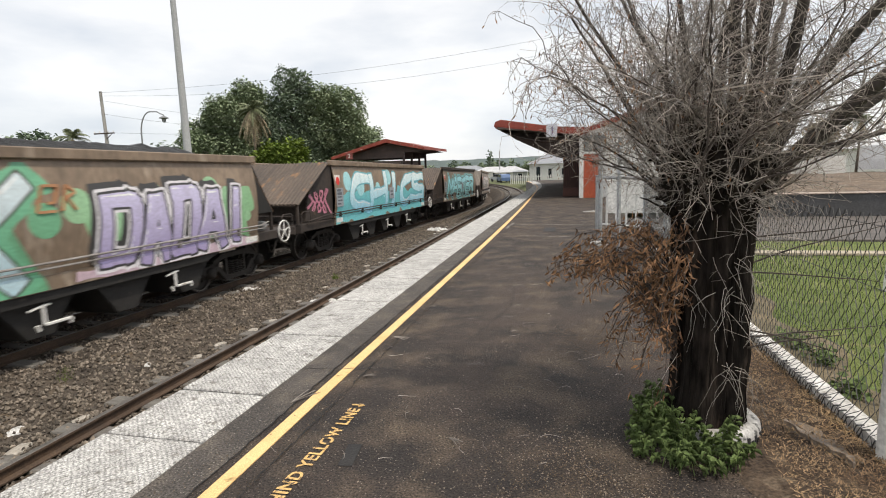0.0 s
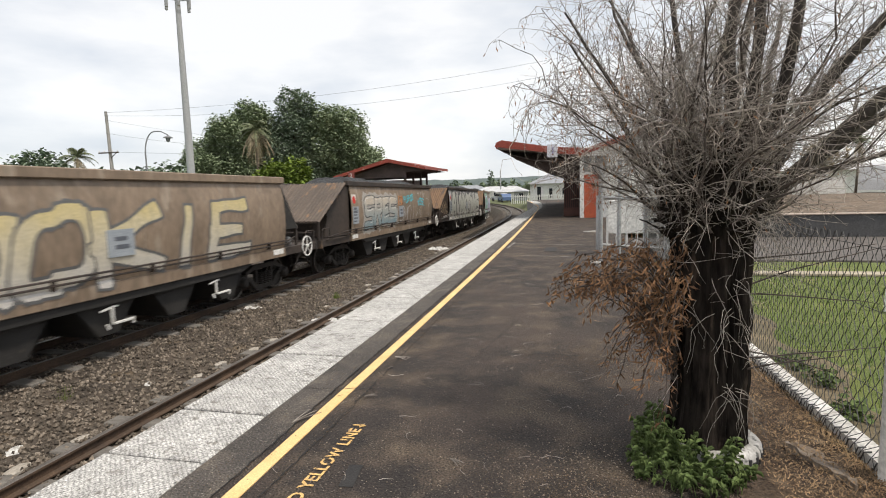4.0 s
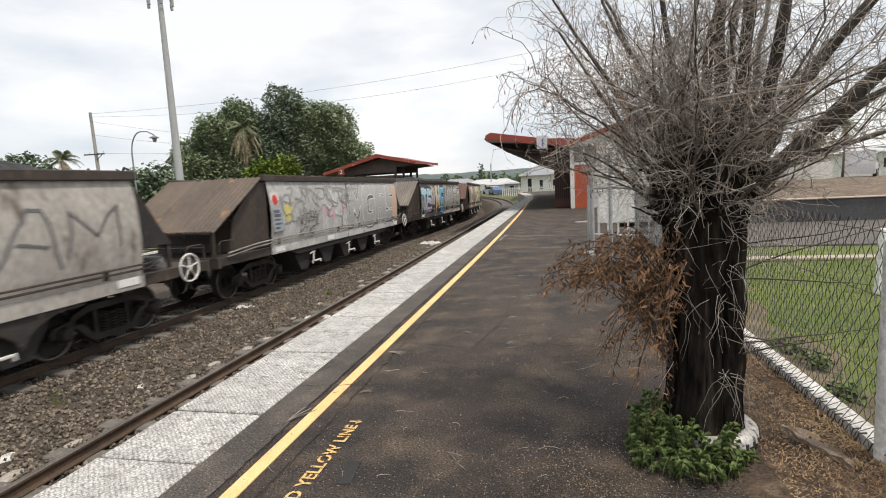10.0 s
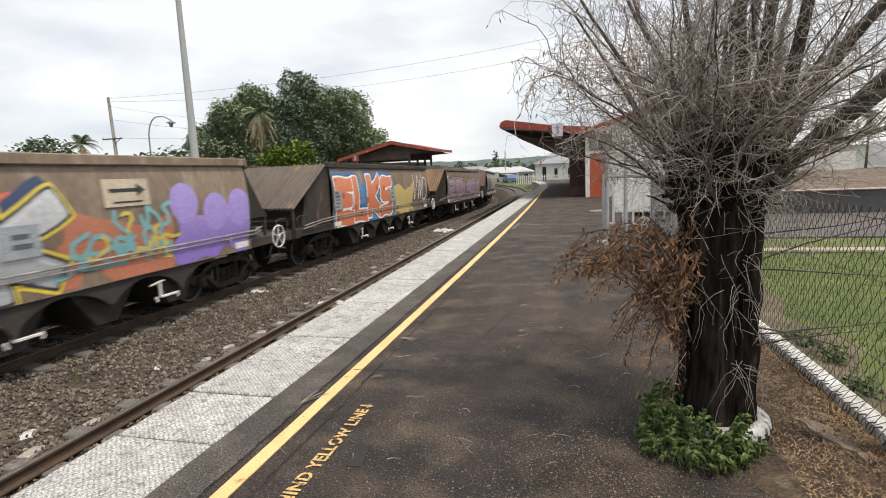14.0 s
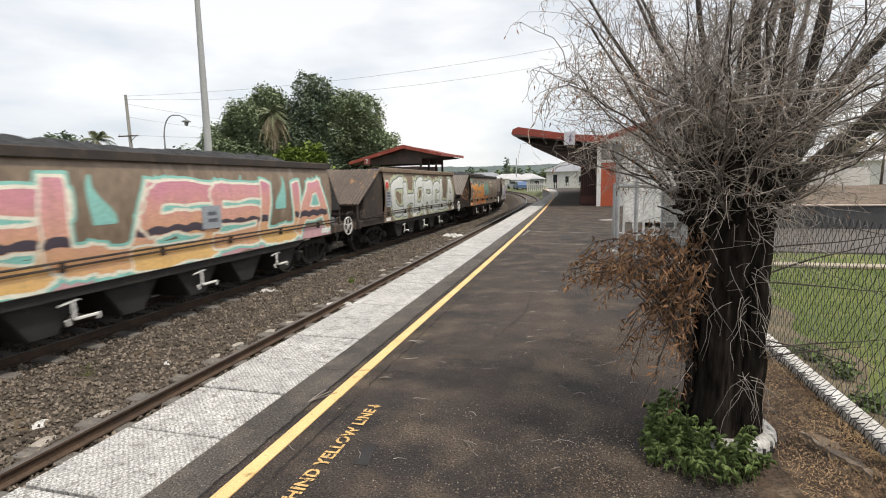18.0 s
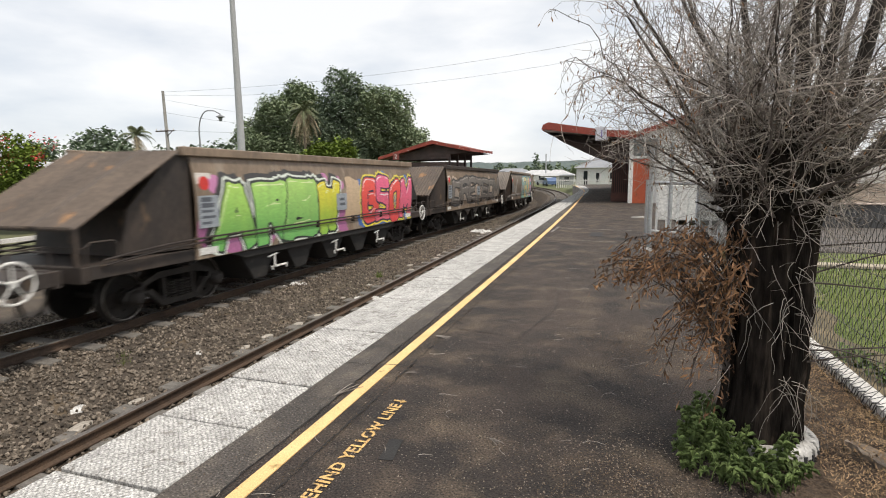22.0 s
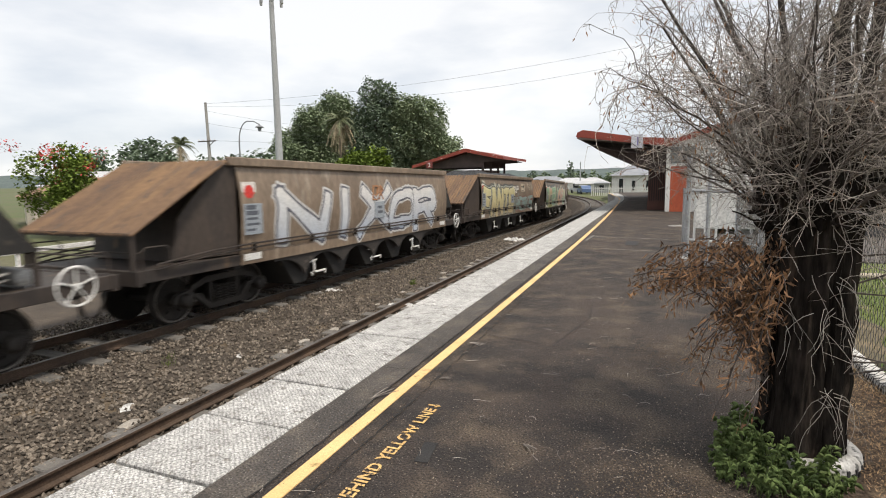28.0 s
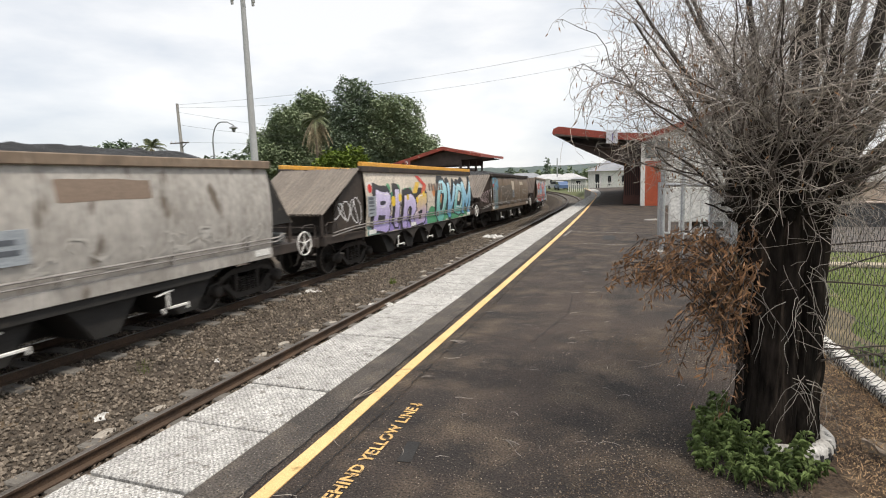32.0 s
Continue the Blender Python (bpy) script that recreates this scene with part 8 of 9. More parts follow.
def house(at, turn, w, d, h, roof_h, wall, roof, label, windows=3):
    t = thing("house", at=at, turn=turn, label=label, category="house")
    part("wall", Form().box(0, 0, h / 2, w, d, h, 0.02), wall, t)
    f = Form()
    e = 0.45
    f.add([(-w / 2 - e, -d / 2 - e, h), (w / 2 + e, -d / 2 - e, h), (w / 2 + e, d / 2 + e, h), (-w / 2 - e, d / 2 + e, h),
           (-w / 2 + d * 0.35, 0, h + roof_h), (w / 2 - d * 0.35, 0, h + roof_h)], [(0, 1, 5, 4), (1, 2, 5), (2, 3, 4, 5), (3, 0, 4), (3, 2, 1, 0)])
    part("roof", f, roof, t)
    for i in range(windows):
        x = -w / 2 + w * (i + 0.6) / (windows + 0.2)
        for side in (-1,):
            wn_ = part("window", Form().box(x, side * (d / 2 + 0.01), h * 0.56, 1.0, 0.06, 1.0, 0.01), WHITE, t)
            part("pane", Form().box(x, side * (d / 2 + 0.045), h * 0.56, 0.86, 0.02, 0.86), GLASS, wn_)
    return t


def parked_car(at, turn, colour, label):
    t = thing("parked_car", at=at, turn=turn, label=label, category="car")
    f = Form()
    f.prism([(-2.1, 0.28), (2.1, 0.28), (2.15, 0.62), (1.95, 0.82), (1.05, 0.92), (0.45, 1.40), (-1.0, 1.44), (-1.75, 0.95), (-2.1, 0.86)], "x", -0.82, 0.82)
    part("body", f, colour, t)
    for sx in (-0.83, 0.83):
        part("side_window", Form().prism([(0.90, 0.95), (0.40, 1.34), (-0.95, 1.37), (-1.5, 0.95)], "x", sx - 0.01, sx + 0.01), GLASS, t)
    for y in (-1.3, 1.3):
        for sx in (-0.78, 0.78):
            part("wheel", Form().turned([(0.30, -0.1), (0.31, 0), (0.30, 0.1), (0.16, 0.11)], (sx, y, 0.30), "x", 14), UNDER, t)


def far_town():
    rng = random.Random(31)
    metal = surface("pale_roof", (0.55, 0.55, 0.55), (0.45, 0.45, 0.46), rough=0.5, stain=0.6)
    house((-19.5, 138, -1.1), 12, 9, 7, 1.6, 1.2, WHITE, metal, "white house with a pale sheet roof")
    house((-13.0, 120, -1.1), -8, 6, 6, 1.5, 1.3, WEATHERED, metal, "small white house with a pale roof")
    house((-28.5, 150, -1.1), 5, 10, 7, 2.0, 1.3, surface("cream_wall", (0.55, 0.5, 0.42)), ROOF_GREY, "cream house with a grey roof")
    house((-9.6, 104, -1.1), 4, 2.6, 3.0, 1.7, 0.3, surface("grey_shed", (0.36, 0.37, 0.35), (0.3, 0.31, 0.3)), ROOF_GREY, "small grey shed beside the line", 1)
    parked_car((-13.2, 101, -1.1), 40, paint((0.55, 0.56, 0.58), 0.3), "silver car parked beside the line")
    parked_car((-11.8, 96, -1.1), 20, paint((0.10, 0.16, 0.30), 0.3), "blue car parked beside the line")
    p = thing("power_pole", at=(-15.6, 120, -1.1), label="slender grey pole beside the line", category="power pole")
    part("pole", Form().tube([(0, 0, 0), (0, 0, 6.2)], [0.16, 0.12], 8), GALV, p)
    broad_tree("pine_tree", (-21.0, 142, -1.1), [(0, 0, 1.2 + i * 0.7, 1.5 - i * 0.14) for i in range(9)], TREELEAF_DARK, 0.6, 40, "slender dark Norfolk-pine-like tree", 0.2, 20)
    for i in range(16):
        x = -34 + i * 1.9 + rng.uniform(-1, 1)
        y = rng.uniform(150, 175)
        broad_tree("tree", (x * 1.15, y, -1.1), lumps(rng, 2.4, 1.2, rng.uniform(2.6, 3.9), 7, 0.9, 1.5), TREELEAF_DARK if i % 2 else TREELEAF, 0.7, 50 + i, "distant green tree beyond the houses", 0.2, 14)
    # left yard, seen between the wagons
    fn = thing("rail_fence", at=(-15.6, 0, 0), label="white-painted two-rail fence beside the railway", category="fence")
    for i in range(22):
        part("fence_post", Form().box(0, -8 + i * 2.4, -0.6, 0.10, 0.10, 1.1, 0.01), WHITE, fn)
    for z in (-0.08, -0.52):
        part("fence_rail", Form().box(0.06, 17, z, 0.04, 51, 0.13, 0.008), WHITE, fn)
    house((-38.5, 29, -1.1), 60, 11, 8, 2.0, 1.3, surface("cream_wall", (0.55, 0.5, 0.42)), surface("tan_roof", (0.30, 0.19, 0.12), (0.24, 0.15, 0.1)), "cream house with a tan roof")
    house((-52, 40, -1.1), 40, 12, 8, 2.6, 1.5, WHITE, metal, "white house with a pale sheet roof")
    house((-46, 6, -1.1), 80, 12, 8, 2.4, 1.6, WHITE, surface("red_roof_sheet", (0.26, 0.06, 0.04)), "white house with a dull red roof")
    for i, (x, y, h) in enumerate(((-66, 54, 7.6), (-73, 52, 6.4), (-58, 66, 6.0), (-50, 63, 5.2), (-84, 60, 7.5), (-60, 20, 6.0), (-57, 49, 6.6), (-53.5, 47, 5.0), (-47.5, 49, 4.6), (-44, 52, 4.8))):
        broad_tree("tree", (x, y, -1.1), lumps(rng, 2.8, 2.2, h, 10, 1.2, 1.9), TREELEAF_DARK, 0.5, 80 + i, "leafy tree behind the houses", 0.25, 18)
    b = broad_tree("flowering_bush", (-29.6, 19.6, -1.1), lumps(rng, 2.6, 1.4, 4.3, 26, 0.5, 1.0), BUSHLEAF, 0.17, 95, "large bush dotted with red flowers", 0.15, 26, "bush")
    fl = Form()
    nr = np.random.default_rng(6)
    for i in range(22):
        leaf_cloud(fl, nr, (nr.uniform(-2.4, 2.4), nr.uniform(-2.4, 2.4), nr.uniform(2.5, 5.0)), 0.4, 30, 0.12, 0.3)
    part("flowers", fl, surface("red_flower", (0.55, 0.06, 0.05), (0.42, 0.05, 0.05), rough=0.6, bump=0), b, "clusters of red flowers", kind="stuff")
    sign = thing("shop_sign", at=(-47, 36, 1.9), turn=55, label="red and white sign board beyond the houses", category="sign")
    part("board", Form().box(0, 0, 0, 4.6, 0.12, 0.8, 0.02), paint((0.55, 0.08, 0.10)), sign)
    part("sign_post", Form().box(0, 0.1, -1.7, 0.14, 0.14, 2.7), GALV, sign)
    # far platform below the shelter
    fp = Form()
    ribbon(fp, [(-10.8, -1.2), (-10.8, -0.12), (-1.75, -0.12), (-1.75, -1.2)], TRAIN_X, 44, 76)
    single("far_platform", fp, KERB, "weathered far platform beyond the train", "platform", kind="structure")


def right_side():
    """Lawn, path and low wall beyond the fence, and the yard behind."""
    f = Form()

    def lawn(u, v):
        x, y = 1.66 + 34 * u, -8 + 20.3 * v
        return (x, y, -0.06 + 0.03 * noise.noise((x * 0.4, y * 0.4, 0)))
    f.sheet(lawn, 40, 26)
    single("lawn", f, GRASSY, "mown green lawn beyond the fence", "lawn", kind="structure")
    rng = np.random.default_rng(21)
    g = Form()
    for i in range(26000):
        x, y = 1.72 + 5.2 * rng.random() ** 1.2, 1.8 + 8.8 * rng.random()
        if x < 2.15 + 0.18 * math.sin(y * 2.9) and rng.random() < 0.82:
            continue
        a, h = rng.uniform(0, 6.28), rng.uniform(0.018, 0.055)
        k, w = len(g.v), 0.004
        z = -0.06 + 0.03 * noise.noise((x * 0.4, y * 0.4, 0))
        lx, ly = rng.uniform(-0.03, 0.03), rng.uniform(-0.03, 0.03)
        g.v += [(x - math.cos(a) * w, y - math.sin(a) * w, z), (x + math.cos(a) * w, y + math.sin(a) * w, z), (x + lx, y + ly, z + h)]
        g.f.append((k, k + 1, k + 2))
    single("grass_blades", g, surface("grass_blade", (0.15, 0.22, 0.04), (0.10, 0.16, 0.03), rough=0.7, bump=0, each=0.4, stain=0.8), "short green grass of the lawn", "grass", kind="stuff")
    dirt = Form()
    dirt.sheet(lambda u, v: (1.70 + (0.50 + 0.12 * math.sin(u * 30)) * v, 1.5 + 8 * u, -0.010 - 0.018 * v + 0.012 * noise.noise((u * 60, v * 6, 0))), 60, 6)
    single("dry_verge", dirt, surface("dry_verge", (0.20, 0.155, 0.095), (0.10, 0.085, 0.050), rough=0.97, grain=60, stain=3, bump=0.8, depth=0.02), "dry leaf-strewn verge inside the fence", "verge", kind="structure")
    gw = Form()
    nr = np.random.default_rng(14)
    for i in range(16):
        leaf_cloud(gw, nr, (nr.uniform(1.8, 2.5), nr.uniform(2.9, 5.4), 0.03), 0.13, 60, 0.05, 0.2, 0.5)
    single("verge_weeds", gw, GREENLEAF, "low green weeds inside the fence", "weeds", kind="stuff")
    path = Form()
    path.box(12.5, 10.6, -0.035, 22, 0.30, 0.05, 0.01)
    single("garden_edging", path, surface("pale_edging", (0.42, 0.36, 0.27), (0.32, 0.28, 0.21), stain=2), "pale edging strip across the lawn", "edging", kind="structure")
    rd = Form().box(14.6, 14.75, -0.055, 26, 4.9, 0.06, 0.01)
    single("drive", rd, surface("pale_asphalt", (0.130, 0.112, 0.100), (0.090, 0.080, 0.072), grain=60, stain=1.0), "grey driveway behind the lawn", "driveway", kind="structure")
    w = thing("retaining_wall", label="low dark grey retaining wall with a pale cap", category="wall", kind="structure")
    part("wall_body", Form().box(16.1, 17.3, 0.22, 23, 0.30, 0.76, 0.02), WALL_GREY, w)
    part("wall_cap", Form().box(16.1, 17.28, 0.62, 23.1, 0.36, 0.04, 0.015), surface("pink_cap", (0.42, 0.34, 0.29), (0.34, 0.28, 0.24), stain=2), w, "pale worn cap")
    bank = Form()
    bank.sheet(lambda u, v: (4.6 + 26 * u, 17.45 + 28 * v, 0.55 + 0.20 * min(1, v * 3.5) - 0.45 * max(0, v - 0.32) + 0.06 * noise.noise((u * 20, v * 12, 1))), 40, 16)
    single("raised_bank", bank, BRICK_EARTH, "bare brown raised ground behind the wall", "bank", kind="structure")
    house((25.0, 62, 0.0), 0, 13, 7, 2.3, 0.6, WHITE, surface("pale_roof", (0.55, 0.55, 0.55)), "long white house behind the bank", 4)
    lw = Form().box(15.2, 41.5, 0.95, 5.0, 0.2, 1.4, 0.02)
    single("garden_wall", lw, WEATHERED, "low white garden wall behind the bank", "wall")
    van = thing("parked_van", at=(20.2, 43.0, 0.36), turn=62, label="white van parked beyond the bank", category="van")
    part("body", Form().prism([(-2.2, 0.35), (2.2, 0.35), (2.25, 1.0), (1.7, 1.15), (1.2, 1.85), (-2.1, 1.9), (-2.2, 1.0)], "y", -0.8, 0.8), paint((0.66, 0.67, 0.68), 0.35), van)
    part("side_window", Form().prism([(1.45, 1.15), (1.10, 1.70), (0.1, 1.70), (0.1, 1.15)], "y", -0.815, -0.79), GLASS, van)
    part("rear_window", Form().prism([(-0.1, 1.15), (-0.1, 1.70), (-1.7, 1.70), (-1.7, 1.15)], "y", -0.815, -0.79), GLASS, van)
    for wx in (-1.4, 1.4):
        part("wheel", Form().turned([(0.32, -0.1), (0.33, 0), (0.32, 0.1), (0.16, 0.11)], (wx, -0.75, 0.33), "y", 14), UNDER, van)
    palm((19.9, 45.0, 0.2), 3.9, 0, 51, "palm with arching fronds behind the bank", 0.25, 0.1, 22, 1.3)
    palm((22.6, 44.0, 0.2), 5.0, 0, 52, "slender palm behind the bank", 0.4, 0.0, 20, 1.6)
    rr = random.Random(77)
    broad_tree("tree", (31, 46, -0.2), lumps(rr, 2.8, 2.0, 5.2, 10, 1.1, 1.7), TREELEAF_DARK, 0.42, 61, "dark leafy tree behind the houses", 0.2, 20)
    broad_tree("tree", (18.0, 46, -0.2), lumps(rr, 1.6, 2.0, 4.0, 9, 0.6, 1.0), PALMDEAD, 0.24, 62, "brown withering tree behind the house", 0.2, 14)
    ps = Form().box(3.9, 7.75, 0.35, 0.09, 0.09, 0.85, 0.012, Matrix.Rotation(radians(2), 3, "Y"))
    single("white_post", ps, WHITE, "white-painted timber post on the lawn", "post")


def fence():
    t = thing("wire_fence", label="chain-link fence hung over a white concrete kerb", category="fence")
    y0, y1, top = 1.0, 11.6, 1.31

    def fx(y):
        return 1.672 - 0.031 * (y - 3.1)

    k = Form()
    k.slab(lambda u, v: (fx(y0 + (y1 - y0) * u) - 0.055 + 0.115 * v, y0 + (y1 - y0) * u, 0.105 + 0.003 * noise.noise((u * 40, v, 0))), 60, 1, (0, 0, -0.20))
    part("kerb", k, surface("whitewashed_kerb", (0.66, 0.65, 0.62), (0.50, 0.49, 0.46), rough=0.9, grain=60, stain=3, bump=0.4, c3=(0.33, 0.31, 0.28), wear=0.6), t, "whitewashed concrete kerb")
    part("fence_post", Form().tube([(1.635, 3.12, 0.0), (1.635, 3.12, 1.23), (1.635, 3.12, 1.25)], [0.055, 0.055, 0.02], 14), WHITE, t, soft=50)
    for y, r in ((6.6, 0.030), (9.4, 0.030), (11.5, 0.036)):
        part("fence_post", Form().tube([(fx(y) + 0.02, y, 0.0), (fx(y) + 0.02, y, 1.23), (fx(y) + 0.02, y, 1.25)], [r, r, r * 0.4], 12), GALV, t, soft=50)
    for z in (0.45, 0.9, 1.25):
        part("line_wire", Form().tube([(fx(y0), y0, z), (fx(y1), y1, z)], 0.0024, 4), WIRE, t)
    m, hook = Form(), Form()
    s = 0.088
    n = int((y1 - y0) / s)
    for i in range(n):
        y = y0 + i * s + 0.02 * math.sin(i * 2.7)
        x = fx(y) - 0.062
        hook.tube([(x + 0.03, y, 0.116), (x - 0.006, y + 0.008, 0.108), (x - 0.010, y + 0.022, 0.070), (x - 0.010, y + 0.034, 0.046), (x - 0.008, y + 0.046, 0.060)], 0.0048, 4)
    part("wire_hooking", hook, WIRE, t, "cut wire ends hooked over the kerb", kind="stuff")
    z0 = 0.055
    rows = int((top - z0) / (s * 0.56)) // 2 * 2
    for i in range(n):
        for flip in (0, 1):
            pts = []
            for j in range(rows + 1):
                y = y0 + i * s + (s * 0.5 if j % 2 else s * flip)
                out = 0.066 if j < 2 else 0.0
                pts.append((fx(y) + (0.004 if (j + flip) % 2 else -0.004) - out, y + 0.004 * math.sin(i * 1.7 + j), z0 + j * (top - z0) / rows))
            m.tube(pts, 0.0029, 3, False)
    part("wire_mesh", m, WIRE, t, "dark diamond wire mesh", kind="stuff")


def railing():
    """White picket railing and gate posts before the station's end wall."""
    t = thing("white_railing", label="white-painted steel railing with upright bars", category="railing")
    a, b = Vector((0.62, 14.0, 0)), Vector((2.6, 13.0, 0))
    d = (b - a) / 9
    part("top_rail", Form().tube([a + Vector((0, 0, 1.30)), b + Vector((0, 0, 1.24))], 0.04, 8), GALV, t)
    part("bottom_rail", Form().tube([a + Vector((0, 0, 0.14)), b + Vector((0, 0, 0.10))], 0.025, 8), WHITE, t)
    for i in range(10):
        p = a + d * i
        part("railing_bar", Form().box(p.x, p.y, 0.68, 0.052, 0.03, 1.14), WHITE, t)
    part("corner_post", Form().tube([(a.x, a.y, 0), (a.x, a.y, 1.36)], 0.05, 10), GALV, t, soft=50)
    bl = Form().box(2.6, 18.5, 0.55, 3.0, 0.12, 1.1, 0.02)
    single("white_screen", bl, WEATHERED, "white boarded screen before the building", "screen")
    for (x, y, h, r) in ((0.58, 11.8, 2.05, 0.048), (0.86, 10.6, 2.1, 0.036)):
        single("steel_post", Form().tube([(x, y, 0), (x, y, h)], r, 10), GALV, "tall galvanised steel post", "post", "steel posts", soft=50)
    for i, (x, y, s) in enumerate(((0.48, 11.6, 0.16), (0.62, 11.2, 0.10), (0.75, 19.3, 0.22), (0.5, 19.2, 0.14))):
        f = Form()
        f.sheet(lambda u, v: (x + s * math.cos(u * 6.2832) * math.sin(v * 1.5708) * (1 + 0.3 * math.sin(u * 13 + i)), y + s * 0.7 * math.sin(u * 6.2832) * math.sin(v * 1.5708),
                              0.05 * math.cos(v * 1.5708) - 0.01), 14, 4)
        single("concrete_lump", f, KERB, "pale broken concrete at the post's foot", "rubble", "rubble lumps", soft=40)


def platform_marks():
    white = surface("worn_white_paint", (0.36, 0.34, 0.31), (0.20, 0.185, 0.165), rough=0.85, grain=60, stain=5, bump=0.3, c3=(0.09, 0.075, 0.06), wear=0.5)
    for x0, y0, x1, y1, w in ((-1.70, 14.3, -1.66, 15.7, 0.07), (-1.60, 15.35, 0.30, 15.05, 0.05), (-1.15, 12.75, 0.2, 12.5, 0.04), (0.15, 10.2, 0.5, 10.15, 0.03)):
        d = Vector((x1 - x0, y1 - y0, 0))
        s = Vector((-d.y, d.x, 0)).normalized() * w / 2
        f = Form()
        p, q = Vector((x0, y0, 0.002)), Vector((x1, y1, 0.002))
        f.add([p - s, q - s, q + s, p + s, p - s + Vector((0, 0, 0.004)), q - s + Vector((0, 0, 0.004)), q + s + Vector((0, 0, 0.004)), p + s + Vector((0, 0, 0.004))],
              [(0, 3, 2, 1), (4, 5, 6, 7), (0, 1, 5, 4), (1, 2, 6, 5), (2, 3, 7, 6), (3, 0, 4, 7)])
        single("white_mark", f, white, "worn white painted mark on the asphalt", "painted line", kind="structure")
    patch_m = surface("black_patch", (0.028, 0.026, 0.025), (0.02, 0.019, 0.019), rough=0.8, grain=90, stain=3, bump=0.5)
    f = Form().box(0, 0, 0.003, 0.085, 0.24, 0.004, 0.001, Matrix.Rotation(radians(8), 3, "Z"))
    single("asphalt_patch", f, patch_m, "small black tar patch", "patch", at=(-1.25, 2.72, 0), kind="structure")
    f = Form().box(0, 0, 0.003, 0.30, 0.9, 0.004, 0.001)
    single("asphalt_patch", f, patch_m, "darker square asphalt patch", "patch", at=(-0.55, 14.0, 0), kind="structure")
    rng = random.Random(5)

    def crack(pts, w):
        f = Form()
        vs, fs = [], []
        full = []
        for a, b in zip(pts, pts[1:]):
            n = max(2, int(math.hypot(b[0] - a[0], b[1] - a[1]) / 0.05))
            full += [(a[0] + (b[0] - a[0]) * i / n + rng.gauss(0, 0.006), a[1] + (b[1] - a[1]) * i / n + rng.gauss(0, 0.006)) for i in range(n)]
        for i, (x, y) in enumerate(full):
            k = w * rng.uniform(0.3, 1.2)
            j = min(i + 1, len(full) - 1)
            dx, dy = full[j][0] - full[max(i - 1, 0)][0], full[j][1] - full[max(i - 1, 0)][1]
            l = math.hypot(dx, dy) or 1
            vs += [(x - dy / l * k, y + dx / l * k, 0.0096), (x + dy / l * k, y - dx / l * k, 0.0096)]
        fs = [(2 * i, 2 * i + 1, 2 * i + 3, 2 * i + 2) for i in range(len(full) - 1)]
        f.add(vs, fs)
        single("asphalt_crack", f, surface("crack_dark", (0.016, 0.014, 0.013)), "fine dark crack in the asphalt", "crack", "cracks", kind="structure")
    crack([(-1.66, 1.6), (-1.64, 4), (-1.66, 7), (-1.65, 12), (-1.68, 20)], 0.006)
    crack([(-1.92, 1.6), (-1.93, 6), (-1.92, 14)], 0.005)
    crack([(-2.2, 3.95), (-1.9, 3.98), (-1.75, 4.02), (-1.3, 4.03)], 0.005)
    crack([(-1.62, 5.2), (-0.9, 5.05), (-0.2, 5.2), (0.5, 5.12)], 0.006)
    crack([(-1.62, 7.4), (-0.4, 7.3), (0.7, 7.45)], 0.006)
    crack([(-0.9, 5.05), (-0.7, 6.2), (-0.75, 7.3)], 0.004)


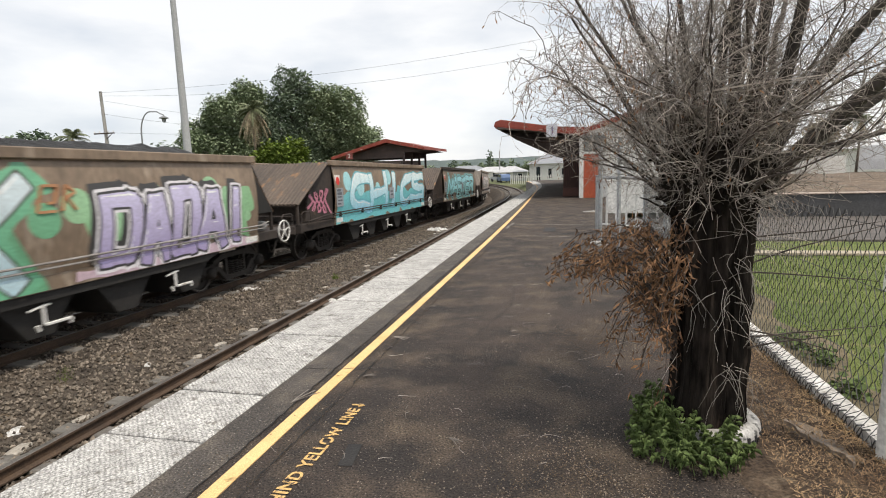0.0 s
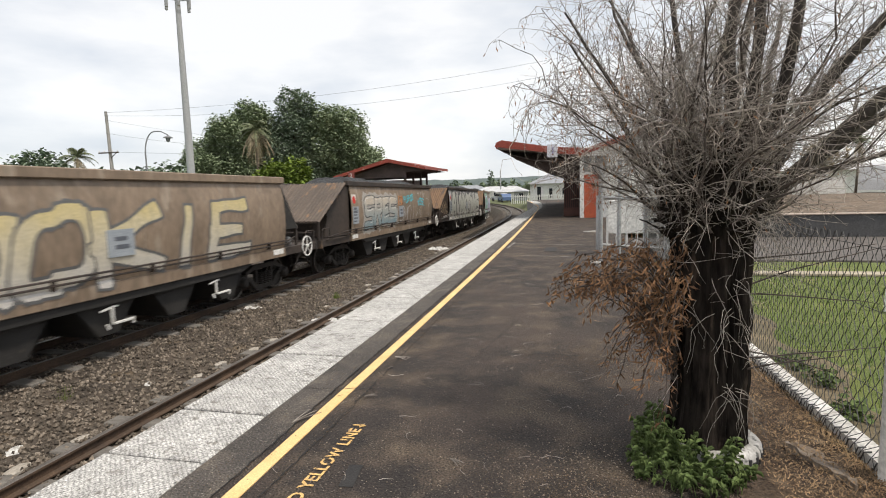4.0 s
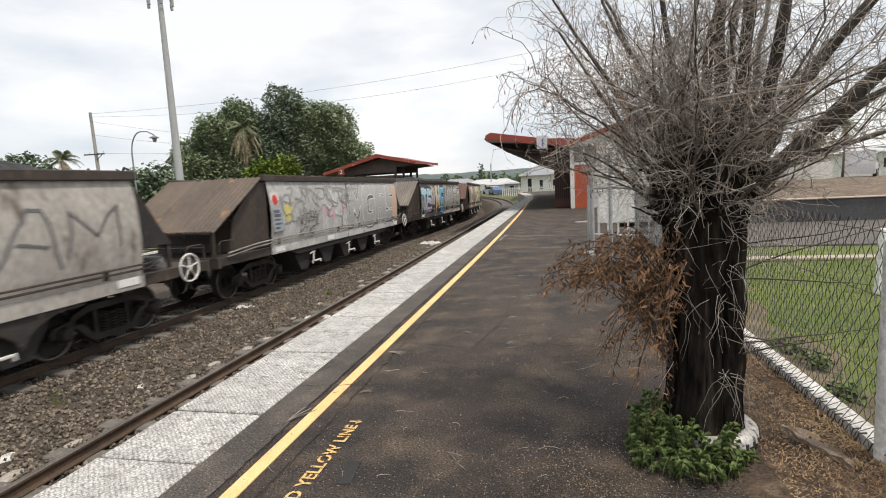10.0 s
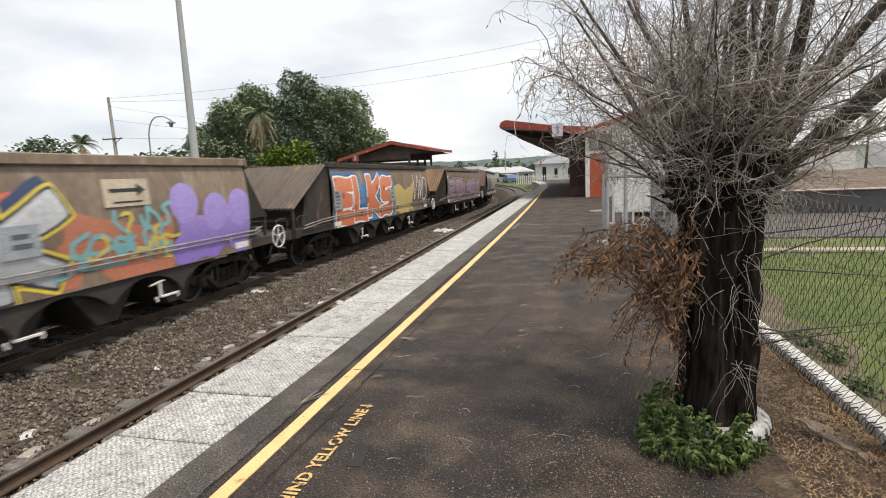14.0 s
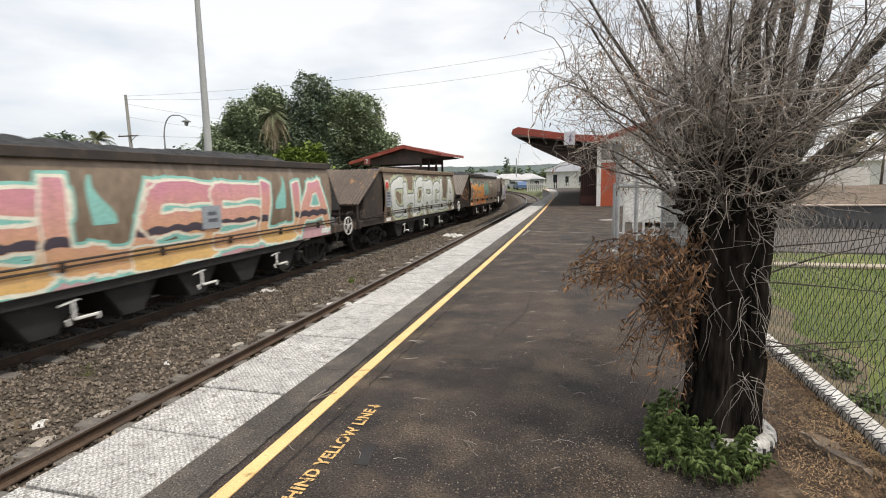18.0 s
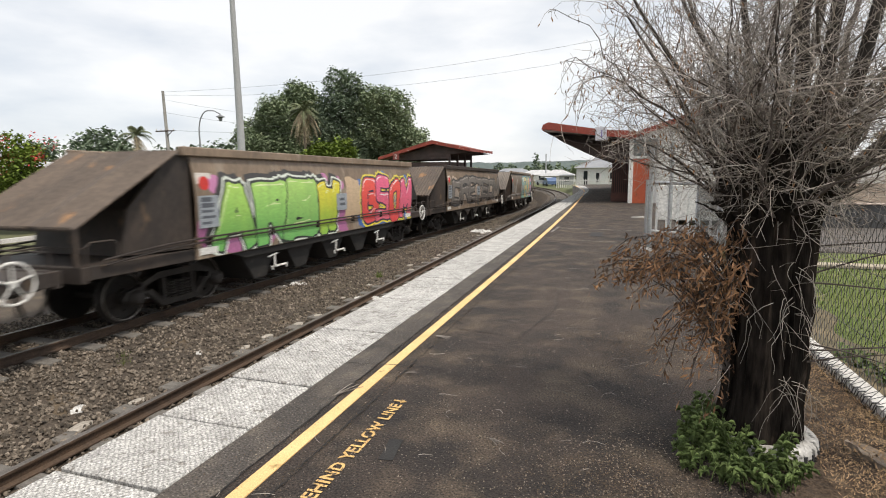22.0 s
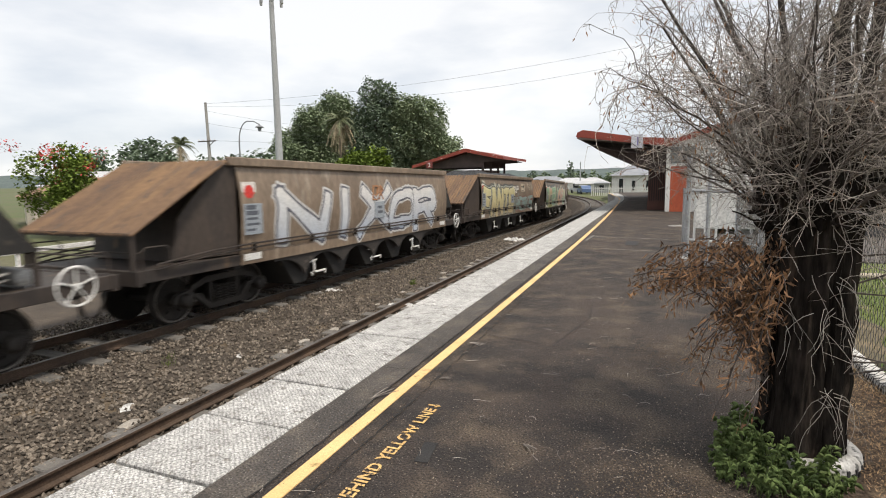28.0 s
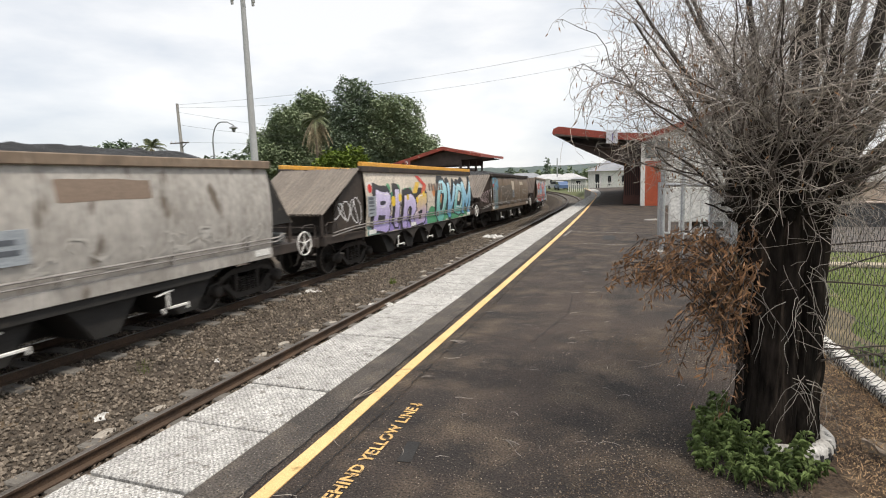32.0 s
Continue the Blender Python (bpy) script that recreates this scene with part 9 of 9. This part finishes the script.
def trackside_litter():
    rng = random.Random(3)
    paper = surface("white_litter", (0.70, 0.69, 0.67), (0.55, 0.54, 0.52), rough=0.8, stain=6, bump=0.3)
    for x, y, s in ((-4.93, 10.2, 0.10), (-5.02, 10.4, 0.07), (-5.30, 10.2, 0.07), (-7.45, 11.0, 0.11), (-7.30, 11.15, 0.07), (-7.58, 10.8, 0.06), (-5.75, 23.0, 0.20), (-6.1, 23.2, 0.15), (-5.5, 23.1, 0.14), (-5.9, 4.3, 0.07), (-6.0, 6.3, 0.06), (-7.2, 9.4, 0.05)):
        f = Form()
        a, b = rng.uniform(0, 6), rng.uniform(0, 6)
        f.sheet(lambda u, v: (x + s * math.cos(u * 6.2832) * math.sin(v * 1.5708) * (1 + 0.5 * math.sin(u * 19 + a) + 0.3 * math.sin(u * 44 + b)), y + s * 1.5 * math.sin(u * 6.2832) * math.sin(v * 1.5708) * (1 + 0.3 * math.sin(u * 13 + b)),
                              BED_Z - 0.01 + s * 0.42 * math.cos(v * 1.5708) * (1 + 0.7 * math.sin(u * 25 + b) + 0.4 * math.sin(u * 50 + v * 9))), 26, 6)
        single("white_litter", f, paper, "crumpled white litter beside the rail", "litter", "white litter", soft=25)
    rock = surface("pale_rock", (0.42, 0.38, 0.33), (0.30, 0.27, 0.23), rough=0.95, grain=40, stain=4, bump=0.5)
    for i in range(34):
        y = 3.2 + i * 0.685 * 1.0 + rng.uniform(-0.1, 0.1)
        if rng.random() < 0.25:
            continue
        x, s = rng.uniform(-5.75, -5.35), rng.uniform(0.05, 0.11)
        f = Form()
        a = rng.uniform(0, 6)
        f.sheet(lambda u, v: (x + s * math.cos(u * 6.2832) * math.sin(v * 3.1416) * (1 + 0.3 * math.sin(u * 12 + a)), y + s * 1.5 * math.sin(u * 6.2832) * math.sin(v * 3.1416),
                              BED_Z + s * 0.35 * math.cos(v * 3.1416)), 8, 5)
        single("pale_stone", f, rock, "pale flat stone beside the rail", "stone", "pale stones")
    nr = np.random.default_rng(4)
    for x, y in ((-6.85, 5.7), (-6.6, 5.5), (-5.9, 12.5)):
        g = Form()
        for i in range(70):
            a, h = nr.uniform(0, 6.28), nr.uniform(0.05, 0.16)
            px, py = x + nr.normal(0, 0.04), y + nr.normal(0, 0.04)
            k = len(g.v)
            g.v += [(px - 0.004, py, BED_Z - 0.02), (px + 0.004, py, BED_Z - 0.02), (px + math.cos(a) * 0.06, py + math.sin(a) * 0.06, BED_Z + h)]
            g.f.append((k, k + 1, k + 2))
        single("weed_tuft", g, BUSHLEAF, "small green weed growing in the ballast", "weeds", kind="stuff")


def motions():
    for k, (w, axles) in TRAIN.items():
        rows = []
        for i in range(65):
            t = i * 0.5
            rows.append((t, wagon_pose(run_of(t) - PITCH * k)))
        walk(w, rows)
        # the wheels turn while they are near
        times = [i / 20 for i in range(641)]
        near = [t for t in times if -16 < run_of(t) - PITCH * k < 26]
        if not near:
            continue
        s0 = run_of(near[0])
        for ax in axles:
            m = ax.matrix_basis.copy()
            rows = [(t, m @ pose(0, 0, 0, -math.degrees((run_of(t) - s0) / 0.43) % 360)) for t in near]
            if near[0] > 0:
                rows.insert(0, (0.0, rows[0][1]))
            if near[-1] < 32:
                rows.append((32.0, rows[-1][1]))
            walk(ax, rows)


ground()
railway()
platform()
platform_text()
TRAIN = train()
near_tree()
woods()
palm((-32.4, 51.4, -1.1), 9.5, 0, 3, "palm with hanging dry fronds among the trees", 0.42, 0, 54, 2.5)
palm((-50.0, 46.0, -1.1), 7.0, 0, 5, "slender palm with arching fronds", 0.15, 0, 22, 2.5)
gable_roof_shed()
station_building()
far_house()
poles()
hills()
far_town()
right_side()
tree_foot()
platform_marks()
trackside_litter()
fence()
railing()
coping()
ballast_stones()
motions()
